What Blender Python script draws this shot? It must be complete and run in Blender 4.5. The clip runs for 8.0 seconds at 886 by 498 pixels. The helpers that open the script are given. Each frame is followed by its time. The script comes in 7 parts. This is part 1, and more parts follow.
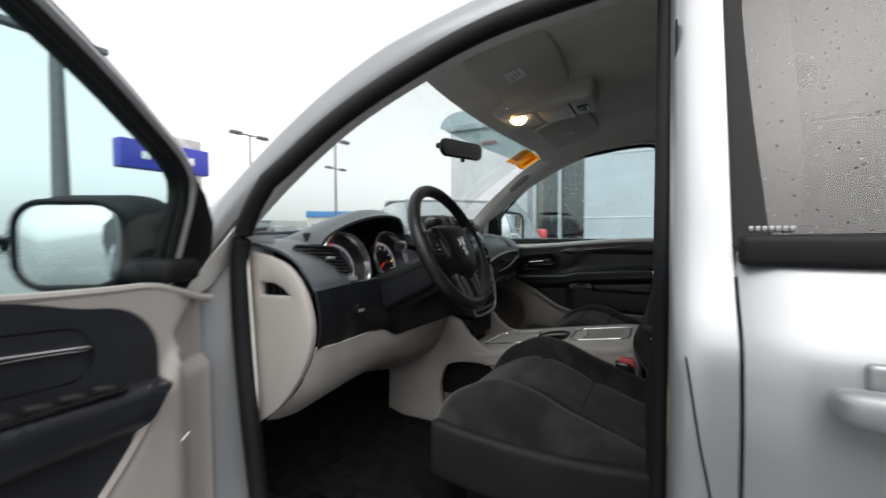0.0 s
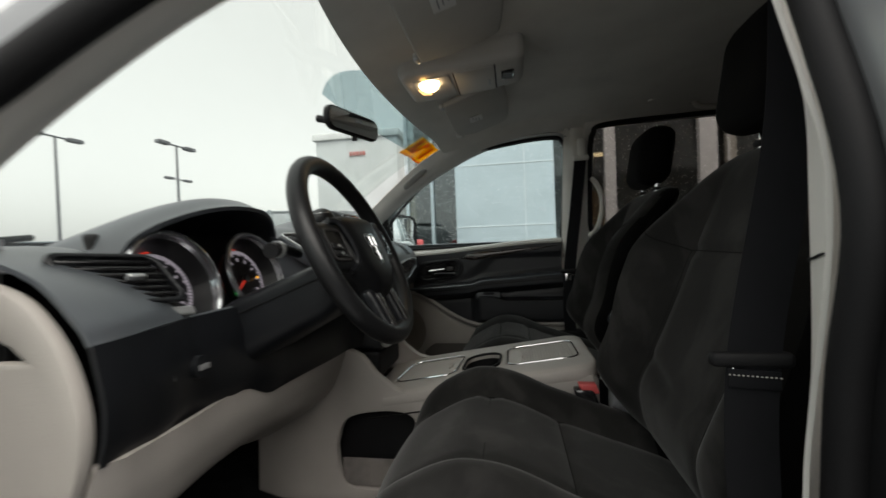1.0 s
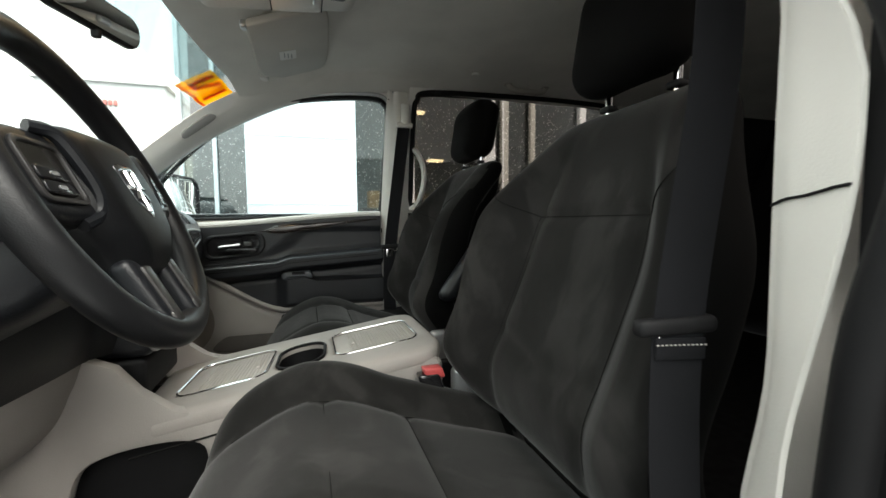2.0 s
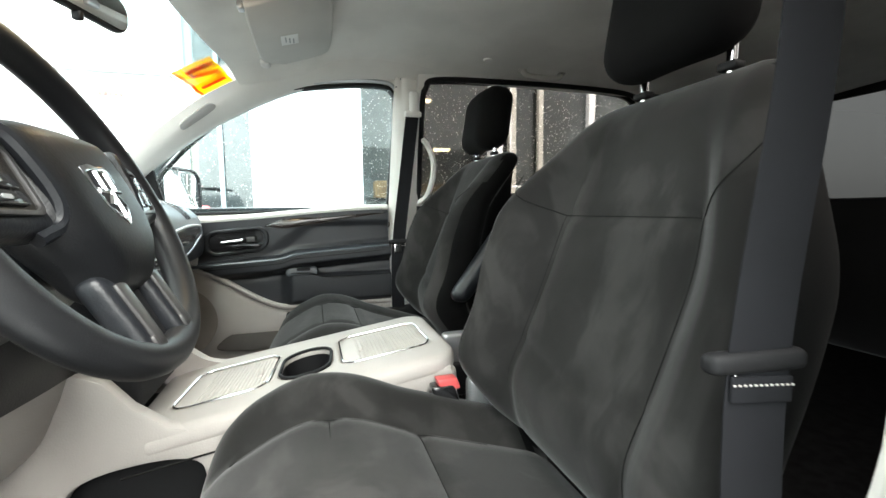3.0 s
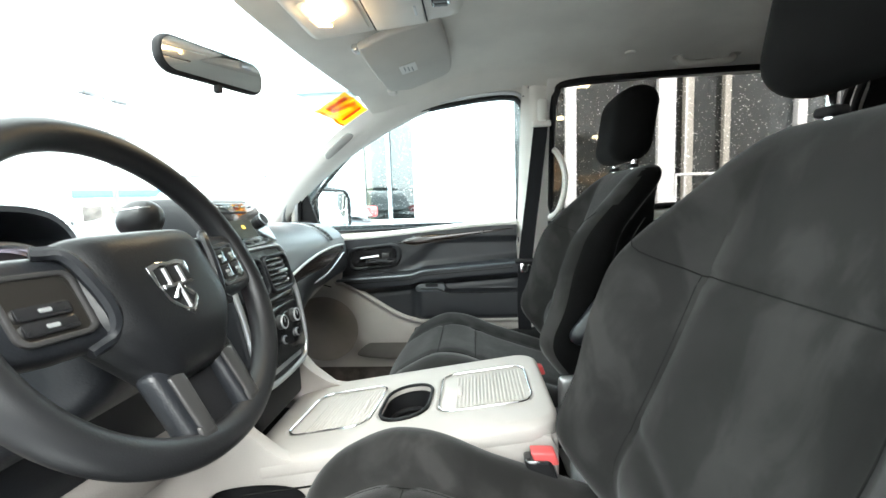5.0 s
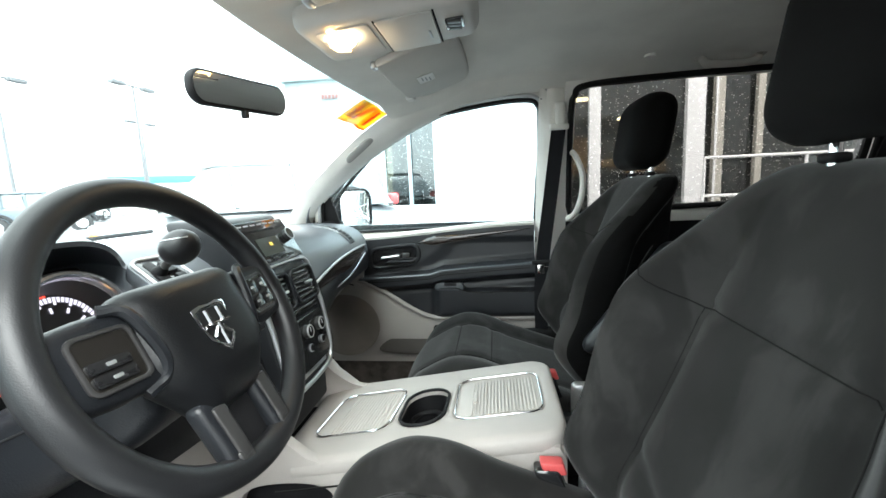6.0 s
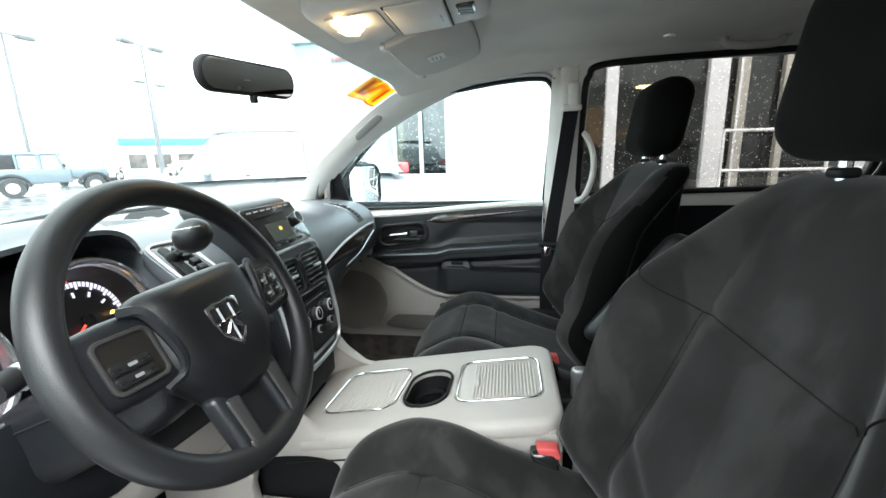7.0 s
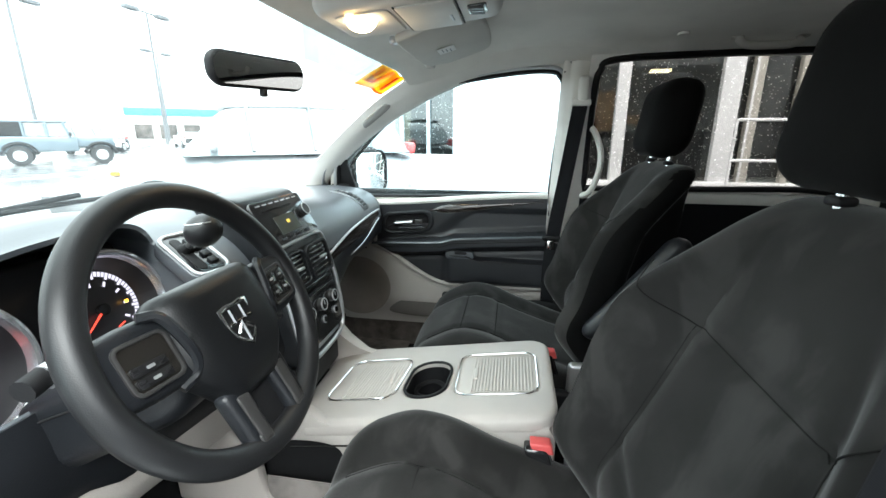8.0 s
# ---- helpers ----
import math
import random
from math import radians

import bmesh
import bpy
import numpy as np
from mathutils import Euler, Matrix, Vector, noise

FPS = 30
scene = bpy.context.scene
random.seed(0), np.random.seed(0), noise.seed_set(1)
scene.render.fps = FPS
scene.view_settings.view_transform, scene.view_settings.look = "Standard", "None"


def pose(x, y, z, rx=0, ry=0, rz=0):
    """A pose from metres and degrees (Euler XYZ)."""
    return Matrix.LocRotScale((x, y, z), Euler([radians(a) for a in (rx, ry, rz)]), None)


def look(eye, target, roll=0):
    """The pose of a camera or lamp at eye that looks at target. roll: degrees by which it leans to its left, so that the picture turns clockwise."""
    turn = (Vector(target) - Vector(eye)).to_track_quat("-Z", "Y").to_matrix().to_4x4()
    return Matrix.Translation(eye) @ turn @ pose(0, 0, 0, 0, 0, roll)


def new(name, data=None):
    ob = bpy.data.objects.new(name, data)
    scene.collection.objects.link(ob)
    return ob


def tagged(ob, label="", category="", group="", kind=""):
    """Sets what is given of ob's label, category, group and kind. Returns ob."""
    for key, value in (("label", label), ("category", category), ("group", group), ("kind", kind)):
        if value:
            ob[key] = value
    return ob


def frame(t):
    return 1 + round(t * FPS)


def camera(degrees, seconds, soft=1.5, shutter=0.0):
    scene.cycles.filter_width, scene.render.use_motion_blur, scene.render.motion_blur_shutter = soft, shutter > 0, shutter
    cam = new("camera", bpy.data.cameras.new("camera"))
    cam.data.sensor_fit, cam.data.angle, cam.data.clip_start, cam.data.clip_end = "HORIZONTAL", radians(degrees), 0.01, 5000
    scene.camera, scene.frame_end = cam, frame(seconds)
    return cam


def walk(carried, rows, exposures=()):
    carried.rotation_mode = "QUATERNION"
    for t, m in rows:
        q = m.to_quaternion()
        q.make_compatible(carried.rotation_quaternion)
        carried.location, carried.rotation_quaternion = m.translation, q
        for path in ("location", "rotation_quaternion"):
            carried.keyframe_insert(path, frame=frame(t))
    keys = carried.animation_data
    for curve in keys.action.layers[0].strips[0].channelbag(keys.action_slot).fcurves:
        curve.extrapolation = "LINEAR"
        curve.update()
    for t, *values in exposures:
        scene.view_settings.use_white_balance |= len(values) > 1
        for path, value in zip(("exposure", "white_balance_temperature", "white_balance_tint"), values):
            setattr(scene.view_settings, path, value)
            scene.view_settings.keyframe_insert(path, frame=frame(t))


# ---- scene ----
cam = camera(93.2, 8.0, shutter=0.5)
PATH = [
    (0, (0.488, -1.504, 1.119), (-0.415, 0.278, 1.04), -0.2),
    (0.5, (0.337, -1.335, 1.115), (-0.25, 0.576, 1.074), -2.2),
    (1, (0.255, -1.177, 1.083), (-0.066, 0.797, 1.057), -2.2),
    (1.5, (0.227, -1.049, 1.048), (0.315, 0.949, 1.026), -1.2),
    (2, (0.183, -0.978, 1.044), (0.797, 0.92, 0.911), -0.5),
    (3.5, (0.203, -0.866, 1.075), (0.722, 1.056, 0.882), -1.4),
    (4, (0.28, -0.829, 1.089), (0.485, 1.152, 0.905), -1.8),
    (4.5, (0.306, -0.829, 1.118), (0.277, 1.162, 0.929), -1.8),
    (6, (0.329, -0.863, 1.228), (0.081, 1.101, 0.941), -2.5),
    (6.5, (0.335, -0.866, 1.253), (0.048, 1.083, 0.912), -2.3),
    (7, (0.338, -0.866, 1.273), (0.045, 1.064, 0.838), -1.5),
    (7.5, (0.341, -0.87, 1.295), (0.038, 1.045, 0.802), -0.9),
    (8, (0.34, -0.873, 1.315), (0.031, 1.031, 0.787), 0.2),
]
EXPOSURE = [(0.0, 1.10, 6500, 10), (0.5, 1.02, 6650, 9), (1.0, 0.95, 6900, 8), (1.5, 1.25, 6850, 5), (2.0, 2.35, 6850, 6), (3.5, 3.98, 6500, 4), (4.0, 4.2, 6500, 4), (4.5, 4.08, 6450, 4), (6.0, 3.34, 6250, 3), (8.0, 3.2, 6200, 3)]
walk(cam, [(t, look(eye, target, roll)) for t, eye, target, roll in PATH], EXPOSURE)

# ---- world and light ----
world = bpy.data.worlds.new("overcast_sky")
scene.world = world
world.use_nodes = True
wn, wl = world.node_tree.nodes, world.node_tree.links
sky = wn.new("ShaderNodeTexSky")
sky.sky_type, sky.sun_disc = "NISHITA", False
sky.sun_elevation, sky.sun_rotation = radians(55), radians(153)
sky.air_density, sky.dust_density, sky.ozone_density = 1.0, 4.0, 1.0
grey = wn.new("ShaderNodeHueSaturation")
grey.inputs["Saturation"].default_value = 0.12
wl.new(sky.outputs[0], grey.inputs["Color"])
cloud = wn.new("ShaderNodeMix")
cloud.data_type = "RGBA"
cloud.inputs["Factor"].default_value = 0.5
cloud.inputs["B"].default_value = (5.0, 5.05, 5.1, 1)
wl.new(grey.outputs[0], cloud.inputs["A"])
wl.new(cloud.outputs["Result"], wn["Background"].inputs["Color"])
wn["Background"].inputs["Strength"].default_value = 0.15
sun = new("sun", bpy.data.lights.new("sun", "SUN"))
sun.data.energy, sun.data.angle, sun.data.color = 0.65, radians(60), (1.0, 0.98, 0.95)
sun.matrix_world = look((5, -10, 16), (0, 0, 0))


# ---- materials ----
def mat(name, base, rough=0.5, metal=0.0, var=0.12, scale=6.0, bump=0.0, bump_scale=250.0, coat=0.0, sheen=0.0, rough_var=0.08, fine=0.0, spec=0.5, edge=0.13):
    """Base colour varied at a coarse and a fine scale, varied roughness, fine relief."""
    m = bpy.data.materials.new(name)
    m.use_nodes = True
    n, l = m.node_tree.nodes, m.node_tree.links
    b = n["Principled BSDF"]
    b.inputs["Metallic"].default_value = metal
    b.inputs["Coat Weight"].default_value = coat
    b.inputs["Specular IOR Level"].default_value = spec
    b.inputs["Coat Roughness"].default_value = 0.08
    if sheen:
        b.inputs["Sheen Weight"].default_value = sheen
        b.inputs["Sheen Roughness"].default_value = 0.4
    co = n.new("ShaderNodeTexCoord")
    big = n.new("ShaderNodeTexNoise")
    big.inputs["Scale"].default_value, big.inputs["Detail"].default_value = scale, 6.0
    l.new(co.outputs["Object"], big.inputs["Vector"])
    small = n.new("ShaderNodeTexNoise")
    small.inputs["Scale"].default_value, small.inputs["Detail"].default_value = bump_scale, 3.0
    l.new(co.outputs["Object"], small.inputs["Vector"])
    add = n.new("ShaderNodeMath")
    add.operation = "MULTIPLY_ADD"
    add.inputs[1].default_value = fine
    l.new(small.outputs["Fac"], add.inputs[0])
    l.new(big.outputs["Fac"], add.inputs[2])
    ramp = n.new("ShaderNodeMapRange")
    ramp.inputs["From Min"].default_value, ramp.inputs["From Max"].default_value = 0.5 - edge + fine * 0.5, 0.5 + edge + fine * 0.5
    l.new(add.outputs[0], ramp.inputs["Value"])
    mix = n.new("ShaderNodeMix")
    mix.data_type = "RGBA"
    mix.inputs["A"].default_value = (*[c * (1 - var) for c in base], 1)
    mix.inputs["B"].default_value = (*[min(1, c * (1 + var)) for c in base], 1)
    l.new(ramp.outputs[0], mix.inputs["Factor"])
    l.new(mix.outputs["Result"], b.inputs["Base Color"])
    rr = n.new("ShaderNodeMapRange")
    rr.inputs["To Min"].default_value, rr.inputs["To Max"].default_value = max(0, rough - rough_var), min(1, rough + rough_var)
    l.new(big.outputs["Fac"], rr.inputs["Value"])
    l.new(rr.outputs[0], b.inputs["Roughness"])
    if bump:
        bp = n.new("ShaderNodeBump")
        bp.inputs["Strength"].default_value, bp.inputs["Distance"].default_value = bump, 0.001
        l.new(small.outputs["Fac"], bp.inputs["Height"])
        l.new(bp.outputs[0], b.inputs["Normal"])
    return m


def glass_mat(name, tint, gloss=0.06, drops=0.0):
    """Thin pane: clear with a tint, with a Fresnel gloss; drops: small raindrops on it."""
    m = bpy.data.materials.new(name)
    m.use_nodes = True
    n, l = m.node_tree.nodes, m.node_tree.links
    n.remove(n["Principled BSDF"])
    tr, gl, mx, fr = n.new("ShaderNodeBsdfTransparent"), n.new("ShaderNodeBsdfGlossy"), n.new("ShaderNodeMixShader"), n.new("ShaderNodeLayerWeight")
    tr.inputs["Color"].default_value = (*tint, 1)
    gl.inputs["Roughness"].default_value = 0.02
    fr.inputs["Blend"].default_value = 0.25
    soft = n.new("ShaderNodeMath")
    soft.operation, soft.inputs[1].default_value = "POWER", 2.0
    thin = n.new("ShaderNodeMapRange")
    thin.inputs["To Min"].default_value, thin.inputs["To Max"].default_value = gloss * 0.6, 0.75
    l.new(fr.outputs["Facing"], soft.inputs[0])
    l.new(soft.outputs[0], thin.inputs["Value"])
    l.new(thin.outputs[0], mx.inputs[0])
    l.new(tr.outputs[0], mx.inputs[1])
    l.new(gl.outputs[0], mx.inputs[2])
    last = mx
    if drops:
        co, vo = n.new("ShaderNodeTexCoord"), n.new("ShaderNodeTexVoronoi")
        vo.inputs["Scale"].default_value, vo.inputs["Randomness"].default_value = 150.0, 1.0
        l.new(co.outputs["Object"], vo.inputs["Vector"])
        lt, rnd = n.new("ShaderNodeMath"), n.new("ShaderNodeSeparateColor")
        l.new(vo.outputs["Color"], rnd.inputs[0])
        size = n.new("ShaderNodeMath")
        size.operation = "MULTIPLY"
        size.inputs[1].default_value = drops
        few = n.new("ShaderNodeMath")
        few.operation, few.inputs[1].default_value = "POWER", 2.5
        l.new(rnd.outputs[0], few.inputs[0])
        l.new(few.outputs[0], size.inputs[0])
        lt.operation = "LESS_THAN"
        l.new(vo.outputs["Distance"], lt.inputs[0])
        l.new(size.outputs[0], lt.inputs[1])
        bead, two = n.new("ShaderNodeBsdfRefraction"), n.new("ShaderNodeMixShader")
        bead.inputs["Roughness"].default_value, bead.inputs["IOR"].default_value = 0.35, 1.33
        bead.inputs["Color"].default_value = (*[min(1, c * 1.15) for c in tint], 1)
        l.new(lt.outputs[0], two.inputs[0])
        l.new(mx.outputs[0], two.inputs[1])
        l.new(bead.outputs[0], two.inputs[2])
        last = two
    l.new(last.outputs[0], n["Material Output"].inputs["Surface"])
    return m


def glow_mat(name, color, strength, base=(0.02, 0.02, 0.02)):
    m = bpy.data.materials.new(name)
    m.use_nodes = True
    b = m.node_tree.nodes["Principled BSDF"]
    b.inputs["Base Color"].default_value = (*base, 1)
    b.inputs["Emission Color"].default_value = (*color, 1)
    b.inputs["Emission Strength"].default_value = strength
    return m


def weave_mat(name, base, rough, stripes, bump=0.4, axis="X", var=0.1):
    """A ribbed or woven surface: fine ribs in the relief."""
    m = mat(name, base, rough, var=var, scale=12)
    n, l = m.node_tree.nodes, m.node_tree.links
    co, wv, bp = n.new("ShaderNodeTexCoord"), n.new("ShaderNodeTexWave"), n.new("ShaderNodeBump")
    wv.bands_direction = axis
    wv.inputs["Scale"].default_value = stripes
    l.new(co.outputs["Object"], wv.inputs["Vector"])
    bp.inputs["Strength"].default_value, bp.inputs["Distance"].default_value = bump, 0.001
    l.new(wv.outputs["Fac"], bp.inputs["Height"])
    l.new(bp.outputs[0], n["Principled BSDF"].inputs["Normal"])
    return m


SILVER = mat("silver_paint", (0.275, 0.285, 0.295), 0.38, metal=0.5, var=0.03, coat=0.4, bump=0.05, bump_scale=900)
SEAL = mat("black_rubber", (0.0085, 0.0085, 0.0095), 0.62, var=0.2, bump=0.2, spec=0.25)
DASH = mat("dark_grained_plastic", (0.0092, 0.0102, 0.0124), 0.38, var=0.15, bump=0.35, bump_scale=420, spec=0.4)
DOORSKIN = mat("dark_door_plastic", (0.0175, 0.0190, 0.0225), 0.40, var=0.15, bump=0.35, bump_scale=420, spec=0.5)
DASHTOP = mat("grey_grained_dash_top", (0.070, 0.079, 0.090), 0.40, var=0.12, bump=0.25, bump_scale=420, spec=1.0)
GLOSSY = mat("gloss_black_plastic", (0.012, 0.012, 0.013), 0.12, var=0.1, coat=0.5)
BEIGE = mat("beige_grained_plastic", (0.395, 0.366, 0.340), 0.55, var=0.05, bump=0.35, bump_scale=420)
LINER = mat("grey_headliner_felt", (0.80, 0.78, 0.735), 0.95, var=0.05, bump=0.6, bump_scale=700, fine=0.3, spec=0.1)
TRIM = mat("light_grey_pillar_plastic", (0.77, 0.75, 0.71), 0.6, var=0.04, bump=0.3, bump_scale=500)
CLOTH = mat("charcoal_velour", (0.0168, 0.0162, 0.0158), 0.9, var=0.28, scale=4, bump=0.2, bump_scale=1600, sheen=0.17, fine=0.06, edge=0.11, spec=0.12)


def brushed(m, low, high, lift):
    """Brush strokes in the pile of a velour: lighter patches with uneven edges."""
    n, l = m.node_tree.nodes, m.node_tree.links
    b = n["Principled BSDF"]
    co, st, mp = n.new("ShaderNodeTexCoord"), n.new("ShaderNodeTexNoise"), n.new("ShaderNodeMapping")
    mp.inputs["Scale"].default_value = (1.3, 1.5, 0.8)
    mp.inputs["Rotation"].default_value = (0.5, 0.2, 0.0)
    st.inputs["Scale"].default_value, st.inputs["Detail"].default_value, st.inputs["Distortion"].default_value = 9.0, 5.0, 0.45
    l.new(co.outputs["Object"], mp.inputs["Vector"])
    l.new(mp.outputs[0], st.inputs["Vector"])
    rg, mx = n.new("ShaderNodeMapRange"), n.new("ShaderNodeMix")
    rg.interpolation_type = "SMOOTHSTEP"
    rg.inputs["From Min"].default_value, rg.inputs["From Max"].default_value = low, high
    l.new(st.outputs["Fac"], rg.inputs["Value"])
    mx.data_type, mx.blend_type = "RGBA", "MULTIPLY"
    mx.inputs["B"].default_value = (lift, lift, lift, 1)
    mx.inputs["Factor"].default_value = 1.0
    l.new(rg.outputs[0], mx.inputs["Factor"])
    l.new(b.inputs["Base Color"].links[0].from_socket, mx.inputs["A"])
    l.new(mx.outputs["Result"], b.inputs["Base Color"])


brushed(CLOTH, 0.46, 0.635, 1.65)
# black cloth; the shade of the back-lit headrests is in its colour too
CLOTH_SIDE = mat("shade_darkened_black_cloth", (0.0038, 0.0038, 0.0039), 0.9, var=0.3, bump=0.25, bump_scale=1500, sheen=0.02, fine=0.2, spec=0.1)
SEAM = mat("dark_seam_thread", (0.0120, 0.0118, 0.0116), 1.0, var=0.2, spec=0.08)
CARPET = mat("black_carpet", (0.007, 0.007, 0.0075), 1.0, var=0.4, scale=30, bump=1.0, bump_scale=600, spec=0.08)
CHROME = mat("chrome", (0.82, 0.82, 0.83), 0.10, metal=1.0, var=0.03)
SATIN = mat("satin_silver_plastic", (0.55, 0.56, 0.57), 0.32, metal=0.7, var=0.04)
RIMSKIN = mat("black_leather_rim", (0.0086, 0.0089, 0.0100), 0.42, var=0.12, bump=0.22, bump_scale=700)
BELT = weave_mat("black_belt_webbing", (0.0100, 0.0102, 0.0120), 0.85, 420, 0.12, "DIAGONAL")
BELT.node_tree.nodes["Principled BSDF"].inputs["Specular IOR Level"].default_value = 0.15
RED = mat("red_plastic", (0.56, 0.085, 0.085), 0.35, var=0.06)
RIB = mat("light_grey_ribbed_plastic", (0.46, 0.43, 0.40), 0.5, var=0.05)
MIRROR = mat("mirror_glass", (0.88, 0.9, 0.9), 0.015, metal=1.0, var=0.0, rough_var=0.01)
WOODISH = mat("dark_wood_grain_trim", (0.020, 0.014, 0.012), 0.16, var=0.6, scale=22, spec=0.5, coat=0.6)


def streaked(m, pale):
    """Long pale figure along the wood, as in a burr veneer."""
    n, l = m.node_tree.nodes, m.node_tree.links
    b = n["Principled BSDF"]
    co, mp, st, rg, mx = n.new("ShaderNodeTexCoord"), n.new("ShaderNodeMapping"), n.new("ShaderNodeTexNoise"), n.new("ShaderNodeMapRange"), n.new("ShaderNodeMix")
    mp.inputs["Scale"].default_value = (5.0, 5.0, 95.0)
    mp.inputs["Rotation"].default_value = (0.05, 0.10, 0.0)
    st.inputs["Scale"].default_value, st.inputs["Detail"].default_value, st.inputs["Distortion"].default_value = 1.0, 3.0, 0.8
    l.new(co.outputs["Object"], mp.inputs["Vector"])
    l.new(mp.outputs[0], st.inputs["Vector"])
    rg.inputs["From Min"].default_value, rg.inputs["From Max"].default_value = 0.56, 0.68
    l.new(st.outputs["Fac"], rg.inputs["Value"])
    mx.data_type = "RGBA"
    mx.inputs["B"].default_value = (*pale, 1)
    l.new(rg.outputs[0], mx.inputs["Factor"])
    l.new(b.inputs["Base Color"].links[0].from_socket, mx.inputs["A"])
    l.new(mx.outputs["Result"], b.inputs["Base Color"])


streaked(WOODISH, (0.085, 0.074, 0.066))
CLEAR = glass_mat("windscreen_glass", (0.93, 0.96, 0.95))
WET = glass_mat("wet_side_glass", (0.86, 0.92, 0.93), drops=0.24)
DOORGLASS = glass_mat("tinted_door_glass", (0.80, 0.90, 0.90))
PRIVACY = glass_mat("dark_privacy_glass", (0.46, 0.44, 0.43), drops=0.27)
DARKSATIN = mat("dark_satin_plastic", (0.045, 0.044, 0.044), 0.33, metal=0.35, var=0.06)
SHADE = glass_mat("shade_band_glass", (0.70, 0.78, 0.80))
ASPHALT = mat("wet_asphalt", (0.10, 0.103, 0.108), 0.26, var=0.35, scale=0.6, bump=0.6, bump_scale=120, rough_var=0.2, fine=0.3)


# ---- mesh helpers ----
def part(name, bm, material, parent=None, label="", sharp=38, smooth=True):
    """Links bm as one mesh object, with soft shading and hard edges above an angle."""
    bmesh.ops.recalc_face_normals(bm, faces=bm.faces)
    for f in bm.faces:
        f.smooth = smooth
    for e in bm.edges:
        if len(e.link_faces) == 2 and e.calc_face_angle(0) > radians(sharp):
            e.smooth = False
    me = bpy.data.meshes.new(name)
    bm.to_mesh(me)
    bm.free()
    me.materials.append(material)
    ob = new(name, me)
    if parent:
        ob.parent = parent
    if label:
        ob["label"] = label
    return ob


def thing(name, at, label, category, group="", kind="", m=None):
    ob = new(name)
    ob.empty_display_size = 0.05
    ob.matrix_world = m if m is not None else Matrix.Translation(at)
    return tagged(ob, label, category, group, kind)


def steps(half, r, seg, mid):
    side = [half - r + r * math.sin(radians(90 * k / seg)) for k in range(1, seg + 1)] if r > 0 else []
    core = [-(half - r) + 2 * (half - r) * k / mid for k in range(mid + 1)]
    return [-s for s in reversed(side)] + core + side


def rbox(size, r, mid=(1, 1, 1), seg=3, fn=None, bm=None):
    """A box with rounded edges, gridded so that fn can bend it."""
    bm = bm or bmesh.new()
    hx, hy, hz = (s / 2 for s in size)
    r = min(r, hx, hy, hz)
    xs, ys, zs = steps(hx, r, seg, mid[0]), steps(hy, r, seg, mid[1]), steps(hz, r, seg, mid[2])
    made = {}

    def vert(i, j, k):
        if (i, j, k) not in made:
            p = Vector((xs[i], ys[j], zs[k]))
            q = Vector((max(-hx + r, min(hx - r, p.x)), max(-hy + r, min(hy - r, p.y)), max(-hz + r, min(hz - r, p.z))))
            d = p - q
            v = q + d.normalized() * r if d.length > 1e-9 else p
            made[i, j, k] = bm.verts.new(fn(v) if fn else v)
        return made[i, j, k]

    nx, ny, nz = len(xs) - 1, len(ys) - 1, len(zs) - 1
    for i in range(nx):
        for j in range(ny):
            for k in (0, nz):
                bm.faces.new([vert(i, j, k), vert(i + 1, j, k), vert(i + 1, j + 1, k), vert(i, j + 1, k)])
    for i in range(nx):
        for k in range(nz):
            for j in (0, ny):
                bm.faces.new([vert(i, j, k), vert(i + 1, j, k), vert(i + 1, j, k + 1), vert(i, j, k + 1)])
    for j in range(ny):
        for k in range(nz):
            for i in (0, nx):
                bm.faces.new([vert(i, j, k), vert(i, j + 1, k), vert(i, j + 1, k + 1), vert(i, j, k + 1)])
    return bm


def spline(pts, n):
    """n + 1 points along a smooth curve through pts."""
    p = [Vector(q) for q in pts]
    p = [2 * p[0] - p[1]] + p + [2 * p[-1] - p[-2]]
    out = []
    for k in range(n + 1):
        t = k / n * (len(pts) - 1)
        i = min(int(t), len(pts) - 2)
        t -= i
        a, b, c, d = p[i:i + 4]
        out.append(0.5 * (2 * b + (c - a) * t + (2 * a - 5 * b + 4 * c - d) * t * t + (3 * b - a - 3 * c + d) * t ** 3))
    return out


def tube(pts, r, n=8, closed=False, bm=None, flat=1.0):
    """A round bar along pts; r may be a function of the way along; flat squashes it in height."""
    bm = bm or bmesh.new()
    rings = []
    ways = [(b - a).normalized() for a, b in zip(pts, pts[1:])]
    steep = max(abs(w.z) for w in ways) >= 0.95 and max(abs(w.x) for w in ways) < 0.95
    for k, p in enumerate(pts):
        a, b = pts[k - 1] if (k or closed) else pts[0], pts[(k + 1) % len(pts)] if (k + 1 < len(pts) or closed) else pts[-1]
        way = (b - a).normalized()
        up = Vector((1, 0, 0)) if steep or abs(way.z) >= 0.95 else Vector((0, 0, 1))
        s = way.cross(up).normalized()
        u = s.cross(way)
        rad = r(k / max(1, len(pts) - 1)) if callable(r) else r
        rings.append([bm.verts.new(p + rad * (math.cos(2 * math.pi * j / n) * s + flat * math.sin(2 * math.pi * j / n) * u)) for j in range(n)])
    for k in range(len(rings) if closed else len(rings) - 1):
        a, b = rings[k], rings[(k + 1) % len(rings)]
        for j in range(n):
            bm.faces.new([a[j], a[(j + 1) % n], b[(j + 1) % n], b[j]])
    if not closed:
        bm.faces.new(rings[0])
        bm.faces.new(rings[-1])
    return bm


